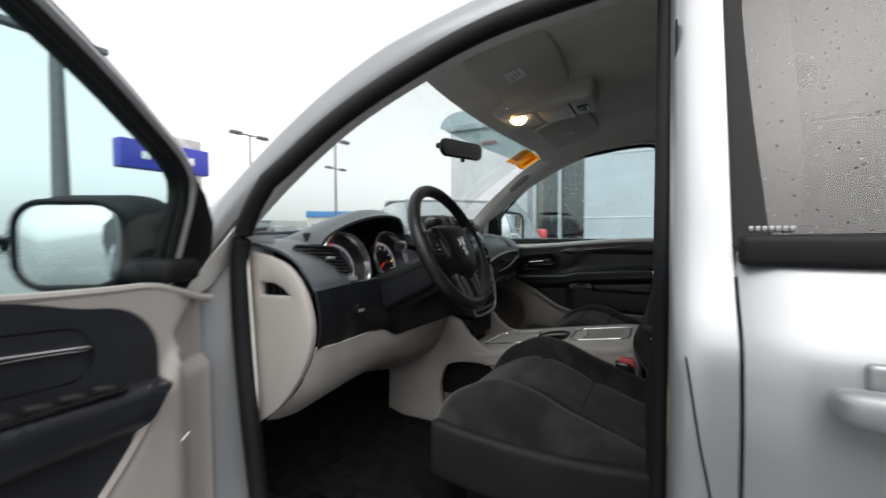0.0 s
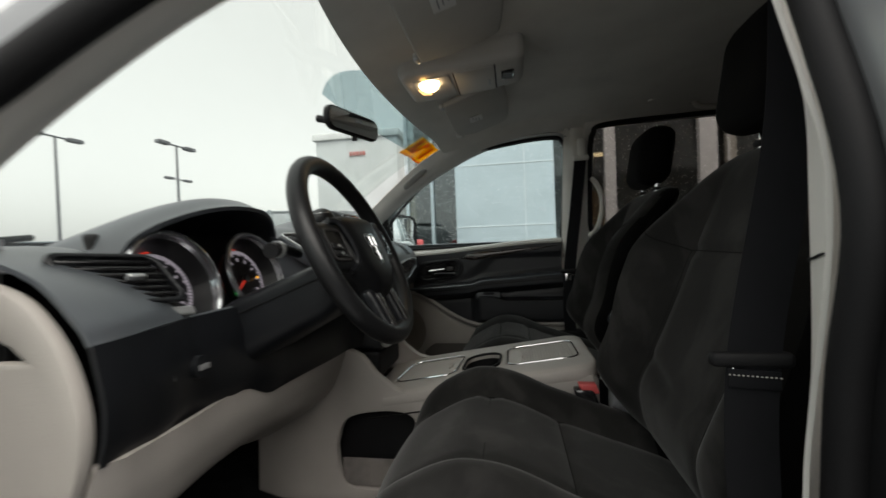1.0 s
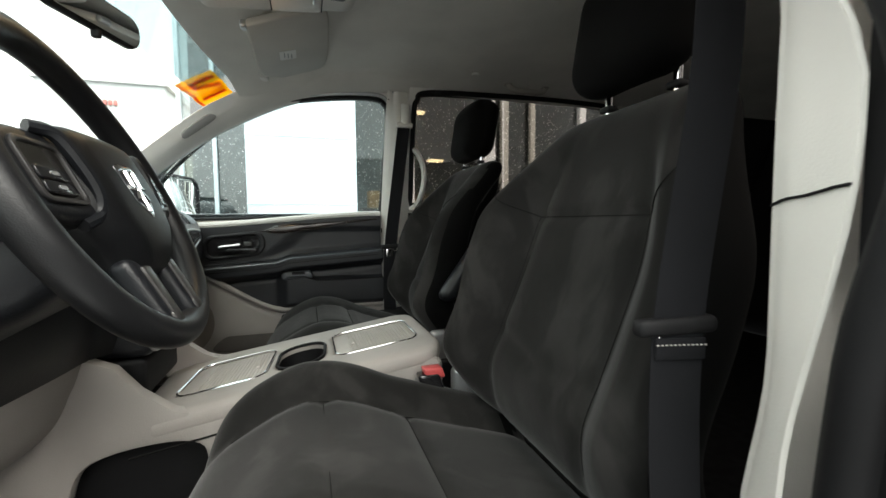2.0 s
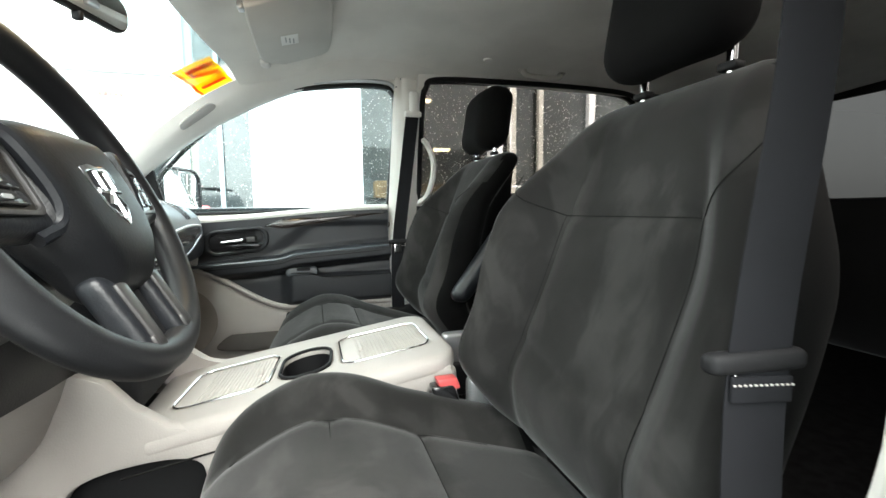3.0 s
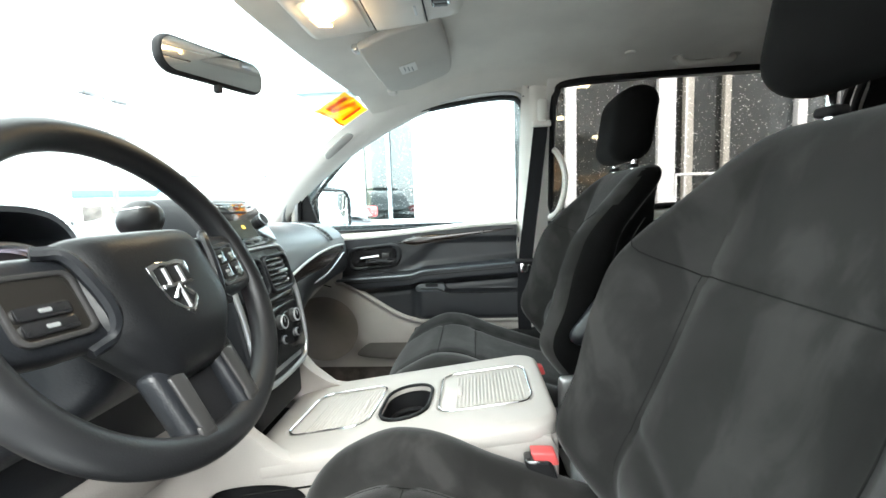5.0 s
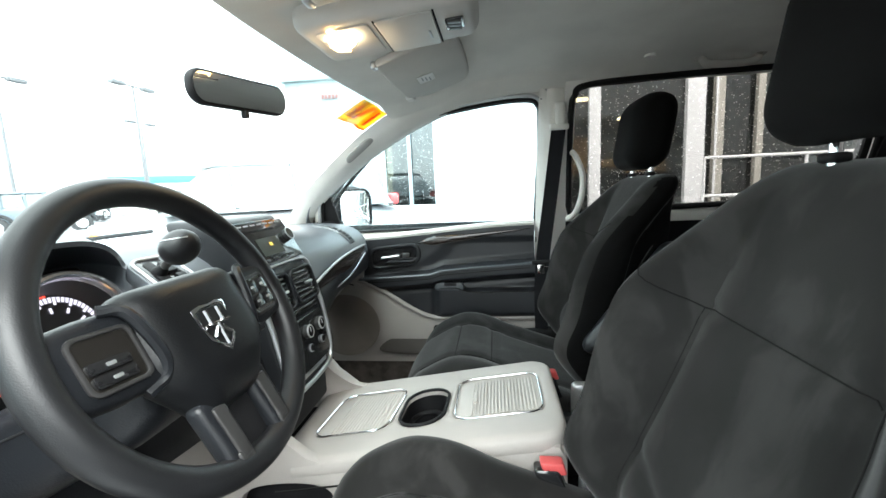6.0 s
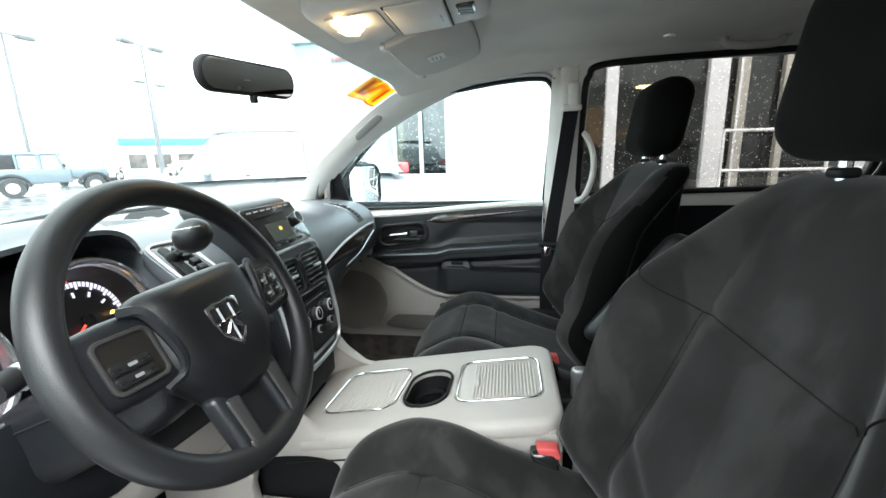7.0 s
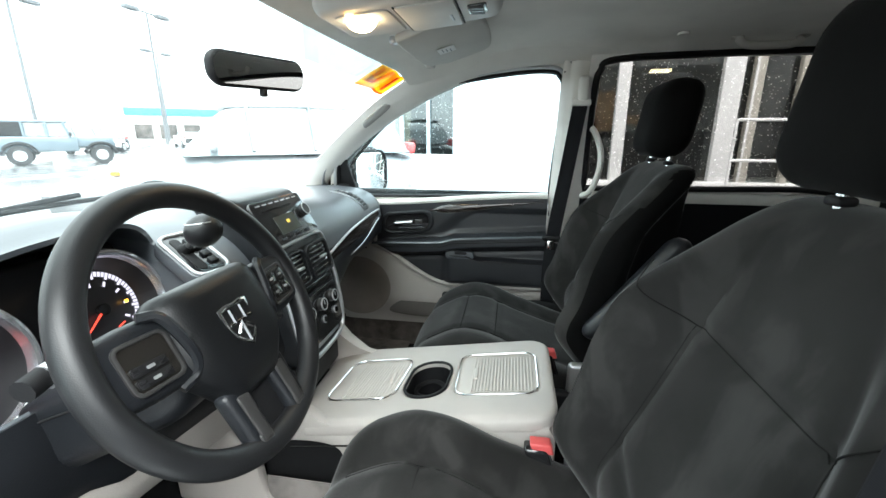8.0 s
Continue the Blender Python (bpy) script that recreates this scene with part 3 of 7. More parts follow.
# ---- doors ----
def front_door(name, m, side, label):
    """A front door: x from its hinge to the rear, y outwards, z up; side -1 mirrors it for the driver."""
    door = thing(name, (0, 0, 0), label, "car door", m=m)
    X = -0.50     # the hinge's place along the car

    def at(x, y, z):
        return Vector((x - X, side * y, z))

    def skin(u, v):
        z = 0.30 + (0.78 if side > 0 else 0.76 - 0.05 * smooth01(1, 0.2, u)) * v
        return at(-0.49 + 0.985 * u, body_y(z) + 0.006 - 0.012 * smooth01(0.03, 0, u) - 0.012 * smooth01(0.97, 1, u), z)
    part("door_skin", sheet(skin, 20, 20, 0.004), SILVER, door, "silver painted outer skin")
    # the window's opening and its frame
    arc = [(-0.405, 1.058), (-0.355, 1.235), (-0.245, 1.315), (-0.126, 1.383), (0.0, 1.442), (0.116, 1.485), (0.313, 1.513), (0.44, 1.519), (0.483, 1.505), (0.498, 1.45), (0.492, 1.25), (0.487, 1.075)]
    if side < 0:
        arc = [(-0.372, 1.015), (-0.370, 1.13), (-0.352, 1.238)] + arc[2:-1] + [(0.487, 1.045)]
    (ax, az), (bx, bz) = arc[0], arc[-1]
    inside = [(p.x, p.z) for p in spline([(x, 0, z) for x, z in arc], 60)]
    inside += [(bx + (ax - bx) * k / 12, bz + (az - bz) * k / 12) for k in range(1, 12)]
    mid = [(sum(p[0] for p in inside) / len(inside)), 1.28]

    def grown(d, ring):
        out = []
        n = len(ring)
        for k in range(n):
            a, b = Vector(ring[k - 1]), Vector(ring[(k + 1) % n])
            t = (b - a).normalized()
            nrm = Vector((-t.y, t.x))
            if nrm.dot(Vector(ring[k]) - Vector(mid)) < 0:
                nrm = -nrm
            out.append(tuple(Vector(ring[k]) + nrm * d))
        return out
    part("window_frame", slab(grown(0.034, inside), 0.035, lambda u, v, w: at(u, glass_y(v) + 0.045 - w, v), 0.006, (grown(-0.002, inside),)), SEAL, door, "dark window frame")
    if side > 0:
        part("inner_sash", slab(grown(0.036, inside), 0.006, lambda u, v, w: at(u, glass_y(v) + 0.008 - w, v), 0.001, (grown(0.004, inside),)), TRIM, door, "pale inner face of the window frame")
    part("window_gasket", tube([at(u, glass_y(v) + 0.004, v) for u, v in grown(0.003, inside)], 0.009 if side < 0 else 0.006, 8, True), SEAL, door)
    part("sash_strip", tube([at(u, glass_y(v) - 0.002, v) for u, v in grown(0.014, inside)[:61]], 0.007, 8), SATIN, door, "pale inner edge of the frame")
    pane = part("pane", slab(grown(0.012, inside), 0.004, lambda u, v, w: at(u, glass_y(v) + 0.018 + w, v)), DOORGLASS if side < 0 else WET, door, "tinted door glass")
    pane.visible_shadow = False
    # waist cap, beige panel, black insert with its armrest
    def waist(x):
        return 1.083 - 0.045 * smooth01(0.487, -0.30, x) - 0.045 * smooth01(-0.30, -0.48, x)

    # passenger cap is paler than its beige: sky light from above, put in the colour
    part("waist_cap", tube([at(x, 0.842, waist(x) - (0.002 if side < 0 else 0.006)) for x in [-0.46 + 0.945 * k / 30 for k in range(31)]], 0.009 if side < 0 else 0.014, 8, flat=0.9), BEIGE if side < 0 else TRIM, door, "waist cap under the glass, paler on the passenger side for sky light")

    def ledge(x):
        """The height of the armrest's top along the door."""
        return 0.885 + 0.068 * (x + 0.20) - 0.012 * smooth01(0.12, 0.06, x) - (0.008 if side < 0 else 0.0)

    def trim_y(x, z):
        """The inner panel's relief."""
        top = ledge(x)
        arm = smooth01(top + 0.006, top - 0.004, z) * smooth01(top - 0.075, top - 0.040, z)
        grow = (0.030 + 0.028 * smooth01(-0.28, 0.10, x))
        hollow = 0.010 * smooth01(0.10, 0.20, x + 1.2 * (1.0 - z)) * smooth01(top, top + 0.03, z) * smooth01(1.03, 1.0, z)
        under = 0.012 * smooth01(top - 0.04, top - 0.09, z)
        edge = 0.03 * max(0.0, 0.10 - x)
        pocket = smooth01(0.055 + edge, 0.105 + edge, x) * smooth01(0.822, 0.806, z - 0.02 * smooth01(0.22, 0.16, x)) * smooth01(0.685, 0.72, z)
        return 0.826 - grow * arm - under + hollow - 0.030 * pocket

    fx = -0.265 if side > 0 else -0.310     # front end of the black insert

    def low_edge(x):
        if side < 0:
            return 0.625 + 0.225 * max(0.0, 1 - (x - fx) / 0.26) ** 1.5
        return 0.702 + 0.17 * smooth01(0.10, -0.28, x)

    def upper(u, v):
        x = fx + (0.485 - fx) * u ** 1.25
        low, high = low_edge(x), waist(x) - (0.005 if side < 0 else 0.014)
        d = max(0.0, 1 - (x - fx) / (0.06 if side > 0 else 0.10))
        round_off = 1 - math.sqrt(max(0.0, 1 - d * d))
        lo = low + (0.03 if side > 0 else 0.006) * round_off
        hi = high - (0.05 * round_off if side > 0 else 0.095 * round_off + 0.022 * smooth01(-0.08, -0.22, x))
        z = lo + (hi - lo) * v
        return at(x, trim_y(x, z), z)
    part("upper_panel", sheet(upper, 100, 90, 0.010), DOORSKIN, door, "black grained armrest insert")

    foot = 0.36 if side < 0 else 0.488

    def base(u, v):
        x = -0.48 + 0.965 * u
        z = foot + (waist(x) - foot) * v
        return at(x, base_y(x, z), z)

    def base_y(x, z):
        scoop = 0.03 * smooth01(low_edge(x) + 0.005, low_edge(x) - 0.04, z) * smooth01(0.50, 0.62, z)
        front = 0.03 * smooth01(-0.36, -0.47, x)
        if side < 0:
            rim = -0.366 - 0.06 * smooth01(0.93, 1.0, z)
            front += 0.022 * smooth01(rim + 0.008, rim - 0.020, x) * smooth01(1.004, 0.984, z) * smooth01(0.835, 0.86, z)
            scoop *= smooth01(fx - 0.09, fx - 0.02, x)
        return 0.842 - scoop + front
    part("lower_panel", sheet(base, 110, 70, 0.006), BEIGE, door, "beige door panel")
    part("panel_roll", tube([at(x, 0.812 - 0.004, low_edge(x) - 0.008) for x in [fx + 0.015 + (0.47 - fx) * k / 40 for k in range(41)]], 0.010, 8), BEIGE, door)
    def joint(x):
        z = 0.845 - 0.25 * (x + 0.30) if side > 0 else 0.838 + 0.010 * smooth01(-0.36, -0.40, x)
        return at(x, base_y(x, z) - 0.001, z)
    part("panel_joint", tube([joint(x) for x in [-0.475 + (0.205 if side > 0 else 0.165) * k / 14 for k in range(15)]], 0.0022, 6), SEAL, door)
    crease = [at(x, trim_y(x, ledge(x) - 0.012) + 0.004, ledge(x) - 0.006) for x in [-0.24 + 0.715 * k / 40 for k in range(41)]]
    # lighter plastic along the edge paints the glancing sky highlight
    part("armrest_edge", tube(crease, 0.0085, 8, flat=0.7), DASHTOP, door, "grey armrest edge, its sky highlight put in the colour")
    part("armrest_seam", tube([at(x, trim_y(x, ledge(x) - 0.022) - 0.001, ledge(x) - 0.022) for x in [-0.20 + 0.66 * k / 40 for k in range(41)]], 0.0014, 6), SEAM, door)
    # opener in its bezel
    bez = part("opener_bezel", slab(rounded(0.225, 0.098, 0.044, 7), 0.014, lambda u, v, w: at(-0.090 + u, trim_y(-0.090 + u, 0.965) + 0.004 - w, 0.955 + v + 0.09 * u), 0.005, (rounded(0.190, 0.070, 0.030, 7),), 3), DASH, door, "black opener bezel")
    part("opener_recess", slab(rounded(0.192, 0.072, 0.030, 7), 0.003, lambda u, v, w: at(-0.090 + u, trim_y(-0.090 + u, 0.965) - w, 0.955 + v + 0.09 * u)), GLOSSY, bez, "dark recess")
    part("opener", rbox((0.082 if side > 0 else 0.165, 0.012, 0.013), 0.0058, (8, 1, 1), 3, fn=lambda v: at(-0.105 + v.x, trim_y(-0.10, 0.965) - 0.010 + v.y - 1.0 * v.x * v.x, (0.955 if side > 0 else 0.964) + v.z * (0.75 + 6 * max(0.0, v.x)) + 0.10 * v.x)), CHROME, bez, "chrome opener")
    part("lock_knob", rbox((0.034, 0.010, 0.022), 0.005, fn=lambda v: at(-0.040 + v.x, trim_y(-0.05, 0.965) - 0.006 + v.y, 0.960 + v.z)), DARKSATIN, bez)
    def strip(u, v):
        x, h = 0.010 + 0.46 * u, 0.0185 * smooth01(-0.02, 0.16, u) * (1 - 0.85 * u ** 1.6) + 0.0008
        z = 1.010 + 0.046 * u + h * (2 * v - 1)
        return at(x, trim_y(x, 1.02) - 0.004 + 0.004 * (2 * v - 1) ** 2, z)
    inlay = part("wood_strip", sheet(strip, 40, 10, 0.004), WOODISH, door, "dark wood-look trim strip")
    part("strip_edge", tube([Vector(strip(k / 40, 0.0)) for k in range(41)], 0.0020, 6), DARKSATIN, inlay)
    cup = part("pull_cup", slab(rounded(0.120, 0.034, 0.016, 6), 0.030, lambda u, v, w: at(0.140 + u, 0.812 - w, 0.836 + v - 0.25 * max(0.0, abs(u) - 0.03)), 0.006, (), 3), DASHTOP, door, "grey pull cup over the pocket")
    part("cup_hollow", slab(rounded(0.050, 0.012, 0.005, 4), 0.002, lambda u, v, w: at(0.145 + u, 0.7815 - w, 0.842 + v)), SEAL, cup)
    part("pocket_lip", tube([at(x, trim_y(x, 0.79) + 0.002, 0.808 + 0.02 * smooth01(0.22, 0.16, x)) for x in [0.085 + 0.385 * k / 24 for k in range(25)]], 0.006, 8, flat=0.7), DASH, door, "map pocket lip")
    leaf = [(-0.178, 0, 0.552), (-0.12, 0, 0.605), (-0.03, 0, 0.637), (0.08, 0, 0.645), (0.15, 0, 0.620), (0.15, 0, 0.555), (0.03, 0, 0.532), (-0.10, 0, 0.534)]
    ring_pts = spline(leaf[-2:] + leaf + leaf[:3], 12 * 6)[12:-12]
    part("door_pocket", slab([(p.x, p.z) for p in ring_pts][:-1], 0.008, lambda u, v, w: at(u, 0.822 - w, v), 0.003), mat("dark_pocket_lining", (0.11, 0.10, 0.092), 0.8, bump=0.6, bump_scale=900), door, "dark door pocket")
    if side > 0:
        def grille(u, v):
            x, z = -0.31 + 0.145 * v * math.cos(2 * math.pi * u), 0.665 + 0.135 * v * math.sin(2 * math.pi * u)
            return at(x, 0.802 - 0.003 * (1 - v ** 6) + 0.03 * smooth01(-0.36, -0.47, x), z)
        part("speaker_disc", sheet(grille, 40, 12), mat("brown_speaker_mesh", (0.23, 0.205, 0.182), 0.8, var=0.12, bump=0.8, bump_scale=900), door, "round brown speaker grille")
        part("low_panel", sheet(lambda u, v: at(-0.48 + 0.965 * u, 0.852, 0.30 + 0.20 * v), 10, 4, 0.006), BROWN, door, "brown-grey lower door edge")
    if side > 0:
        part("switch_plate", slab(rounded(0.12, 0.05, 0.012, 4), 0.008, lambda u, v, w: at(-0.06 + u, trim_y(-0.06, 0.93) - 0.03 + v * 0.6, 0.935 + w + 0.02 * u), 0.002), GLOSSY, door)
    # mirror sail and mirror
    mz = 1.140 if side > 0 else 1.112
    mw, mh, my = (0.215, 0.186, 1.055) if side > 0 else (0.190, 0.162, 1.043)
    sail = [(-0.46, 1.08), (-0.43, 1.15), (-0.36, 1.235), (-0.345, 1.22), (-0.325, 1.08)] if side > 0 else [(-0.490, 0.995), (-0.489, 1.10), (-0.474, 1.155), (-0.43, 1.215), (-0.385, 1.255), (-0.350, 1.262), (-0.362, 1.20), (-0.366, 0.995)]
    part("mirror_sail", slab(sail, 0.02, lambda u, v, w: at(u, glass_y(v) + 0.035 - w, v), 0.004), SEAL, door, "black mirror sail")
    mir = part("wing_mirror", rbox((0.14, mw + 0.055, mh + 0.049), 0.06, (3, 6, 5), 5, fn=lambda v: at(-0.392 + v.x + 0.30 * v.y, my + v.y, mz + v.z)), SEAL, door, "black wing mirror housing")
    part("mirror_foot", rbox((0.09, 0.14, 0.05), 0.02, (2, 2, 1), fn=lambda v: at(-0.39 + v.x, 0.90 + v.y, (1.085 if side > 0 else 1.06) + v.z)), SEAL, mir)
    part("mirror_pane", slab(rounded(mw, mh, 0.050, 6), 0.006, lambda u, v, w: at(-0.322 + w + 0.33 * u, my + u, mz + v), 0.002), MIRROR, mir, "mirror pane")
    part("mirror_rim", tube([at(-0.317 + 0.33 * u, my + u, mz + v) for u, v in rounded(mw + 0.011, mh + 0.012, 0.055, 6)], 0.006, 8, True), SEAL, mir)
    return door


passenger_door = front_door("passenger_door", pose(-0.50, 0, 0), 1, "closed front door, black and beige trim, wet glass")
DOOR_SWING = 78
driver_door = front_door("driver_door", pose(-0.47, -0.92, -0.016, 0, 0, -DOOR_SWING) @ pose(-0.03, 0.92, 0), -1, "open silver front door with beige and black trim")

sticker = part("jamb_label", slab(rounded(0.04, 0.075, 0.003, 2), 0.0006, lambda u, v, w: Vector((0.5055 - w, -(body_y(0.905 + v) - 0.055 + u), 0.905 + v))), mat("paper_label", (0.75, 0.76, 0.70), 0.5), van, "white and yellow jamb label")
part("label_stripe", rbox((0.0008, 0.004, 0.07), 0.0003, seg=1, fn=lambda v: v + Vector((0.5042, -(body_y(0.905) - 0.038), 0.905))), mat("yellow_stripe", (0.65, 0.75, 0.05), 0.5), van)
switches = part("switch_plate", slab(rounded(0.22, 0.040, 0.012, 4), 0.006, lambda u, v, w: Vector((0.375 + u, -0.803 + v, 0.876 + w + 0.068 * (u + 0.075))), 0.002), GLOSSY, driver_door, "gloss black switch plate")
for k in range(4):
    part("window_switch", rbox((0.030, 0.018, 0.010), 0.004, (2, 1, 1), 2, fn=lambda v, k=k: Vector((0.30 + 0.045 * k + v.x, -0.800 + v.y, 0.886 + 0.003 * k + v.z + 0.25 * v.x))), DARKSATIN, switches, "dark window switch")
part("scuff", tube([Vector((0.131 + 0.024 * k / 4, -0.811, 0.737 - 0.013 * k / 4)) for k in range(5)], lambda t: 0.0012 + 0.001 * math.sin(math.pi * t), 5), TRIM, driver_door, "pale scuff")

for sign in (-1, 1):
    part("rear_lining", sheet(lambda u, v, s=sign: (1.60 + 1.06 * u, s * (0.80 - 0.02 * v - 0.15 * smooth01(0.55, 1.0, v)), 0.40 + 1.18 * v), 6, 12, 0.01), SEAL, van, "dark rear side lining")

part("jamb_seam", tube(spline([(0.510, -(body_y(1.06) - 0.020), 1.06), (0.520, -(body_y(0.98) - 0.004), 0.98), (0.532, -(body_y(0.90) - 0.002), 0.90), (0.548, -(body_y(0.80) - 0.002), 0.80), (0.556, -(body_y(0.60) - 0.002), 0.60)], 24), 0.0013, 6), SEAM, van)


# ---- seats ----
def back_x(y, z, swell=0.085):
    """The front face of a backrest: x at y from its middle, at height z; swell is how far the side bolster stands out."""
    e = abs(y) / 0.25
    bol = smooth01(0.50, 0.80, e) * smooth01(1.25, 1.04, z) * smooth01(0.64, 0.84, z) * (1.0 + 0.22 * smooth01(0.86, 1.0, z))
    centre = 0.46 + 0.41 * (z - 0.70) + 0.07 * smooth01(0.80, 0.64, z) + 0.012 * math.sin(math.pi * min(1, max(0, (z - 0.7) / 0.5)))
    groove = 0.005 * math.exp(-((e - 0.54) / 0.06) ** 2) * smooth01(1.16, 1.08, z)
    line = 0.007 * math.exp(-((z - 1.05) / 0.008) ** 2) * smooth01(0.56, 0.50, e)
    line += 0.006 * math.exp(-((z - 0.86 + 0.05 * (1 - e)) / 0.010) ** 2) * smooth01(0.56, 0.50, e)
    return centre - swell * bol + groove + line


def cushion_z(x, y, rise=0.036, joints=(0.20, 0.34)):
    e = abs(y) / 0.27
    bol = smooth01(0.50, 0.80, e)
    z = 0.752 - 0.07 * smooth01(0.18, -0.01, x) - 0.34 * (x - 0.20) * smooth01(0.14, 0.34, x)
    groove = 0.007 * math.exp(-((e - 0.52) / 0.05) ** 2)
    line = sum(0.006 * math.exp(-((x - j) / 0.010) ** 2) for j in joints) * smooth01(0.54, 0.48, e)
    return z + rise * bol - groove - line


def seat(name, x, y, inboard, label, arm):
    hx = 0.02 if arm else 0.0
    rise, joints = (0.014, (0.165, 0.270)) if arm else (0.036, (0.20, 0.34))
    thread = 0.0015 if arm else 0.0009
    s = thing(name, (x, y, 0.42), label, "car seat", "front seats")
    up = Vector((0, 0, -0.42))

    def swell(y):
        """The driver's outer bolster is worn down."""
        return 0.085 if arm or y * inboard > 0 else 0.030

    def cush(v):
        e = abs(v.y) / 0.26
        px = v.x + 0.300 - 0.035 * e * e * smooth01(0.1, -0.26, v.x) * -1
        top = cushion_z(px, v.y, rise, joints)
        if v.z > 0:
            z = top - (0.08 - v.z)
        else:
            z = 0.585 + (v.z + 0.08) * 0.3
        return Vector((px, v.y, z)) + up
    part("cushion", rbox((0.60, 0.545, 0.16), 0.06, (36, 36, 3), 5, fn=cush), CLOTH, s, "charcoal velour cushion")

    def taper(y, z):
        """The backrest narrows to its top, more so beside the door."""
        return 1 - (0.28 * smooth01(1.03, 1.26, z) if y * inboard > 0 else 0.40 * smooth01(0.96, 1.26, z))

    def back(v):
        # v.x is the depth, v.y across, v.z up
        z = v.z + 0.9475
        f = taper(v.y, z) - 0.05 * smooth01(0.80, 0.68, z)
        y = v.y * f
        front = back_x(v.y * 0.96, z, swell(v.y))
        d = 0.135 - 0.035 * smooth01(0.9, 1.25, z)
        k = (v.x + 0.065) / 0.13
        return Vector((front + d * k, y, z)) + up
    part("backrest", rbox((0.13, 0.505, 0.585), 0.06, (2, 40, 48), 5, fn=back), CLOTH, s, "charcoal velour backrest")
    # side faces set back from the front take the darkened cloth
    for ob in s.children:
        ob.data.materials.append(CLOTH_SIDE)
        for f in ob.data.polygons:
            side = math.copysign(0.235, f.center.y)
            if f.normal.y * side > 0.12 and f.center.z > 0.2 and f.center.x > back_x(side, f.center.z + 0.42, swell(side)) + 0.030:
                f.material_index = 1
    head = part("headrest", rbox((0.112, 0.220, 0.205), 0.052, (3, 8, 8), 6, fn=lambda v: Vector((0.695 + hx + v.x + 0.16 * v.z + 0.35 * v.y * v.y, v.y * (1 - 0.25 * max(0, v.z + 0.02)), 1.350 - hx * 0.1 + v.z + 0.01 * math.cos(8 * v.y))) + up), CLOTH_SIDE, s, "black cloth headrest, darkened for its back-lit underside")
    for dy in (-0.075, 0.075):
        part("post", tube([Vector((0.71, dy, 1.16)) + up, Vector((0.715, dy, 1.30)) + up], 0.007, 10), CHROME, head, "chrome headrest post")
        part("post_sleeve", rbox((0.022, 0.028, 0.012), 0.005, fn=lambda v, dy=dy: v + Vector((0.712, dy, 1.243)) + up), SEAL, head)
    part("side_shield", rbox((0.52, 0.035, 0.13), 0.016, (10, 1, 3), fn=lambda v: Vector((v.x + 0.30, v.y - inboard * 0.275, 0.635 + v.z - 0.02 * math.cos(6 * v.x))) + up), SEAL, s, "dark plastic side shield")
    part("side_shield", rbox((0.50, 0.03, 0.10), 0.014, (8, 1, 2), fn=lambda v: Vector((v.x + 0.30, v.y + inboard * 0.272, 0.60 + v.z)) + up), DASH, s)
    part("seat_base", rbox((0.42, 0.42, 0.20), 0.02, (2, 2, 2), fn=lambda v: v + Vector((0.30, 0, 0.52)) + up), SEAL, s)
    if arm:
        part("armrest", rbox((0.055, 0.055, 0.265), 0.024, (2, 2, 10), 4, fn=lambda v: Vector((0.606 + v.x * 0.9 + 0.74 * v.z, inboard * 0.285 + v.y, 0.950 + v.z - 0.35 * v.x)) + up), DASH, s, "dark plastic armrest, folded up")
    part("recliner_cover", rbox((0.10, 0.03, 0.10), 0.014, (2, 1, 2), fn=lambda v: v + Vector((0.52, inboard * 0.265, 0.68)) + up), SATIN, s, "grey recliner cover")
    # piped seams that follow the cloth
    for sgn in (-1, 1):
        pts = [Vector((back_x(sgn * 0.135, z, swell(sgn)) - 0.001, sgn * 0.141 * taper(sgn, z), z)) + up for z in [0.72 + 0.33 * k / 20 for k in range(21)]]
        part("seam", tube(pts, 0.0009, 6), SEAM, s)
        pts = [Vector((x, sgn * 0.135, cushion_z(x, 0.135, rise, joints) + 0.001)) + up for x in [0.06 + 0.40 * k / 16 for k in range(17)]]
        part("seam", tube(pts, thread, 6), SEAM, s)
        pts = [Vector((back_x(sgn * (0.135 + 0.11 * k / 10), 1.05 + 0.075 * k / 10, swell(sgn)) - 0.001, sgn * (0.141 + 0.108 * k / 10) * taper(sgn, 1.05 + 0.075 * k / 10), 1.05 + 0.075 * k / 10)) + up for k in range(11)]
        part("seam", tube(pts, 0.0009, 6), SEAM, s)
    part("seam", tube([Vector((back_x(0.135 * k / 10, 1.05) - 0.002, 0.141 * k / 10 * taper(k, 1.05), 1.05)) + up for k in range(-10, 11)], 0.0009, 6), SEAM, s)
    for xx in joints:
        part("seam", tube([Vector((xx, 0.135 * k / 10, cushion_z(xx, 0.135 * k / 10, rise, joints) + 0.001)) + up for k in range(-10, 11)], thread, 6), SEAM, s)
    return s


driver_seat = seat("car_seat", 0.0, -0.405, 1, "charcoal velour driver seat with black headrest", False)
passenger_seat = seat("car_seat", 0.04, 0.43, -1, "charcoal velour passenger seat with folded armrest", True)

# ---- steering wheel ----
A = radians(25)
WHEEL = Matrix(((0, -math.sin(A), math.cos(A), -0.03), (1, 0, 0, -0.42), (0, math.cos(A), math.sin(A), 1.08), (0, 0, 0, 1)))
wheel = thing("steering_wheel", (0, 0, 0), "black leather steering wheel with a chrome shield emblem", "steering wheel", m=WHEEL)
part("rim", tube([Vector((0.1755 * math.sin(2 * math.pi * k / 96), 0.1755 * math.cos(2 * math.pi * k / 96), 0)) for k in range(96)], 0.0170, 14, True, flat=1.0), RIMSKIN, wheel, "black leather rim")


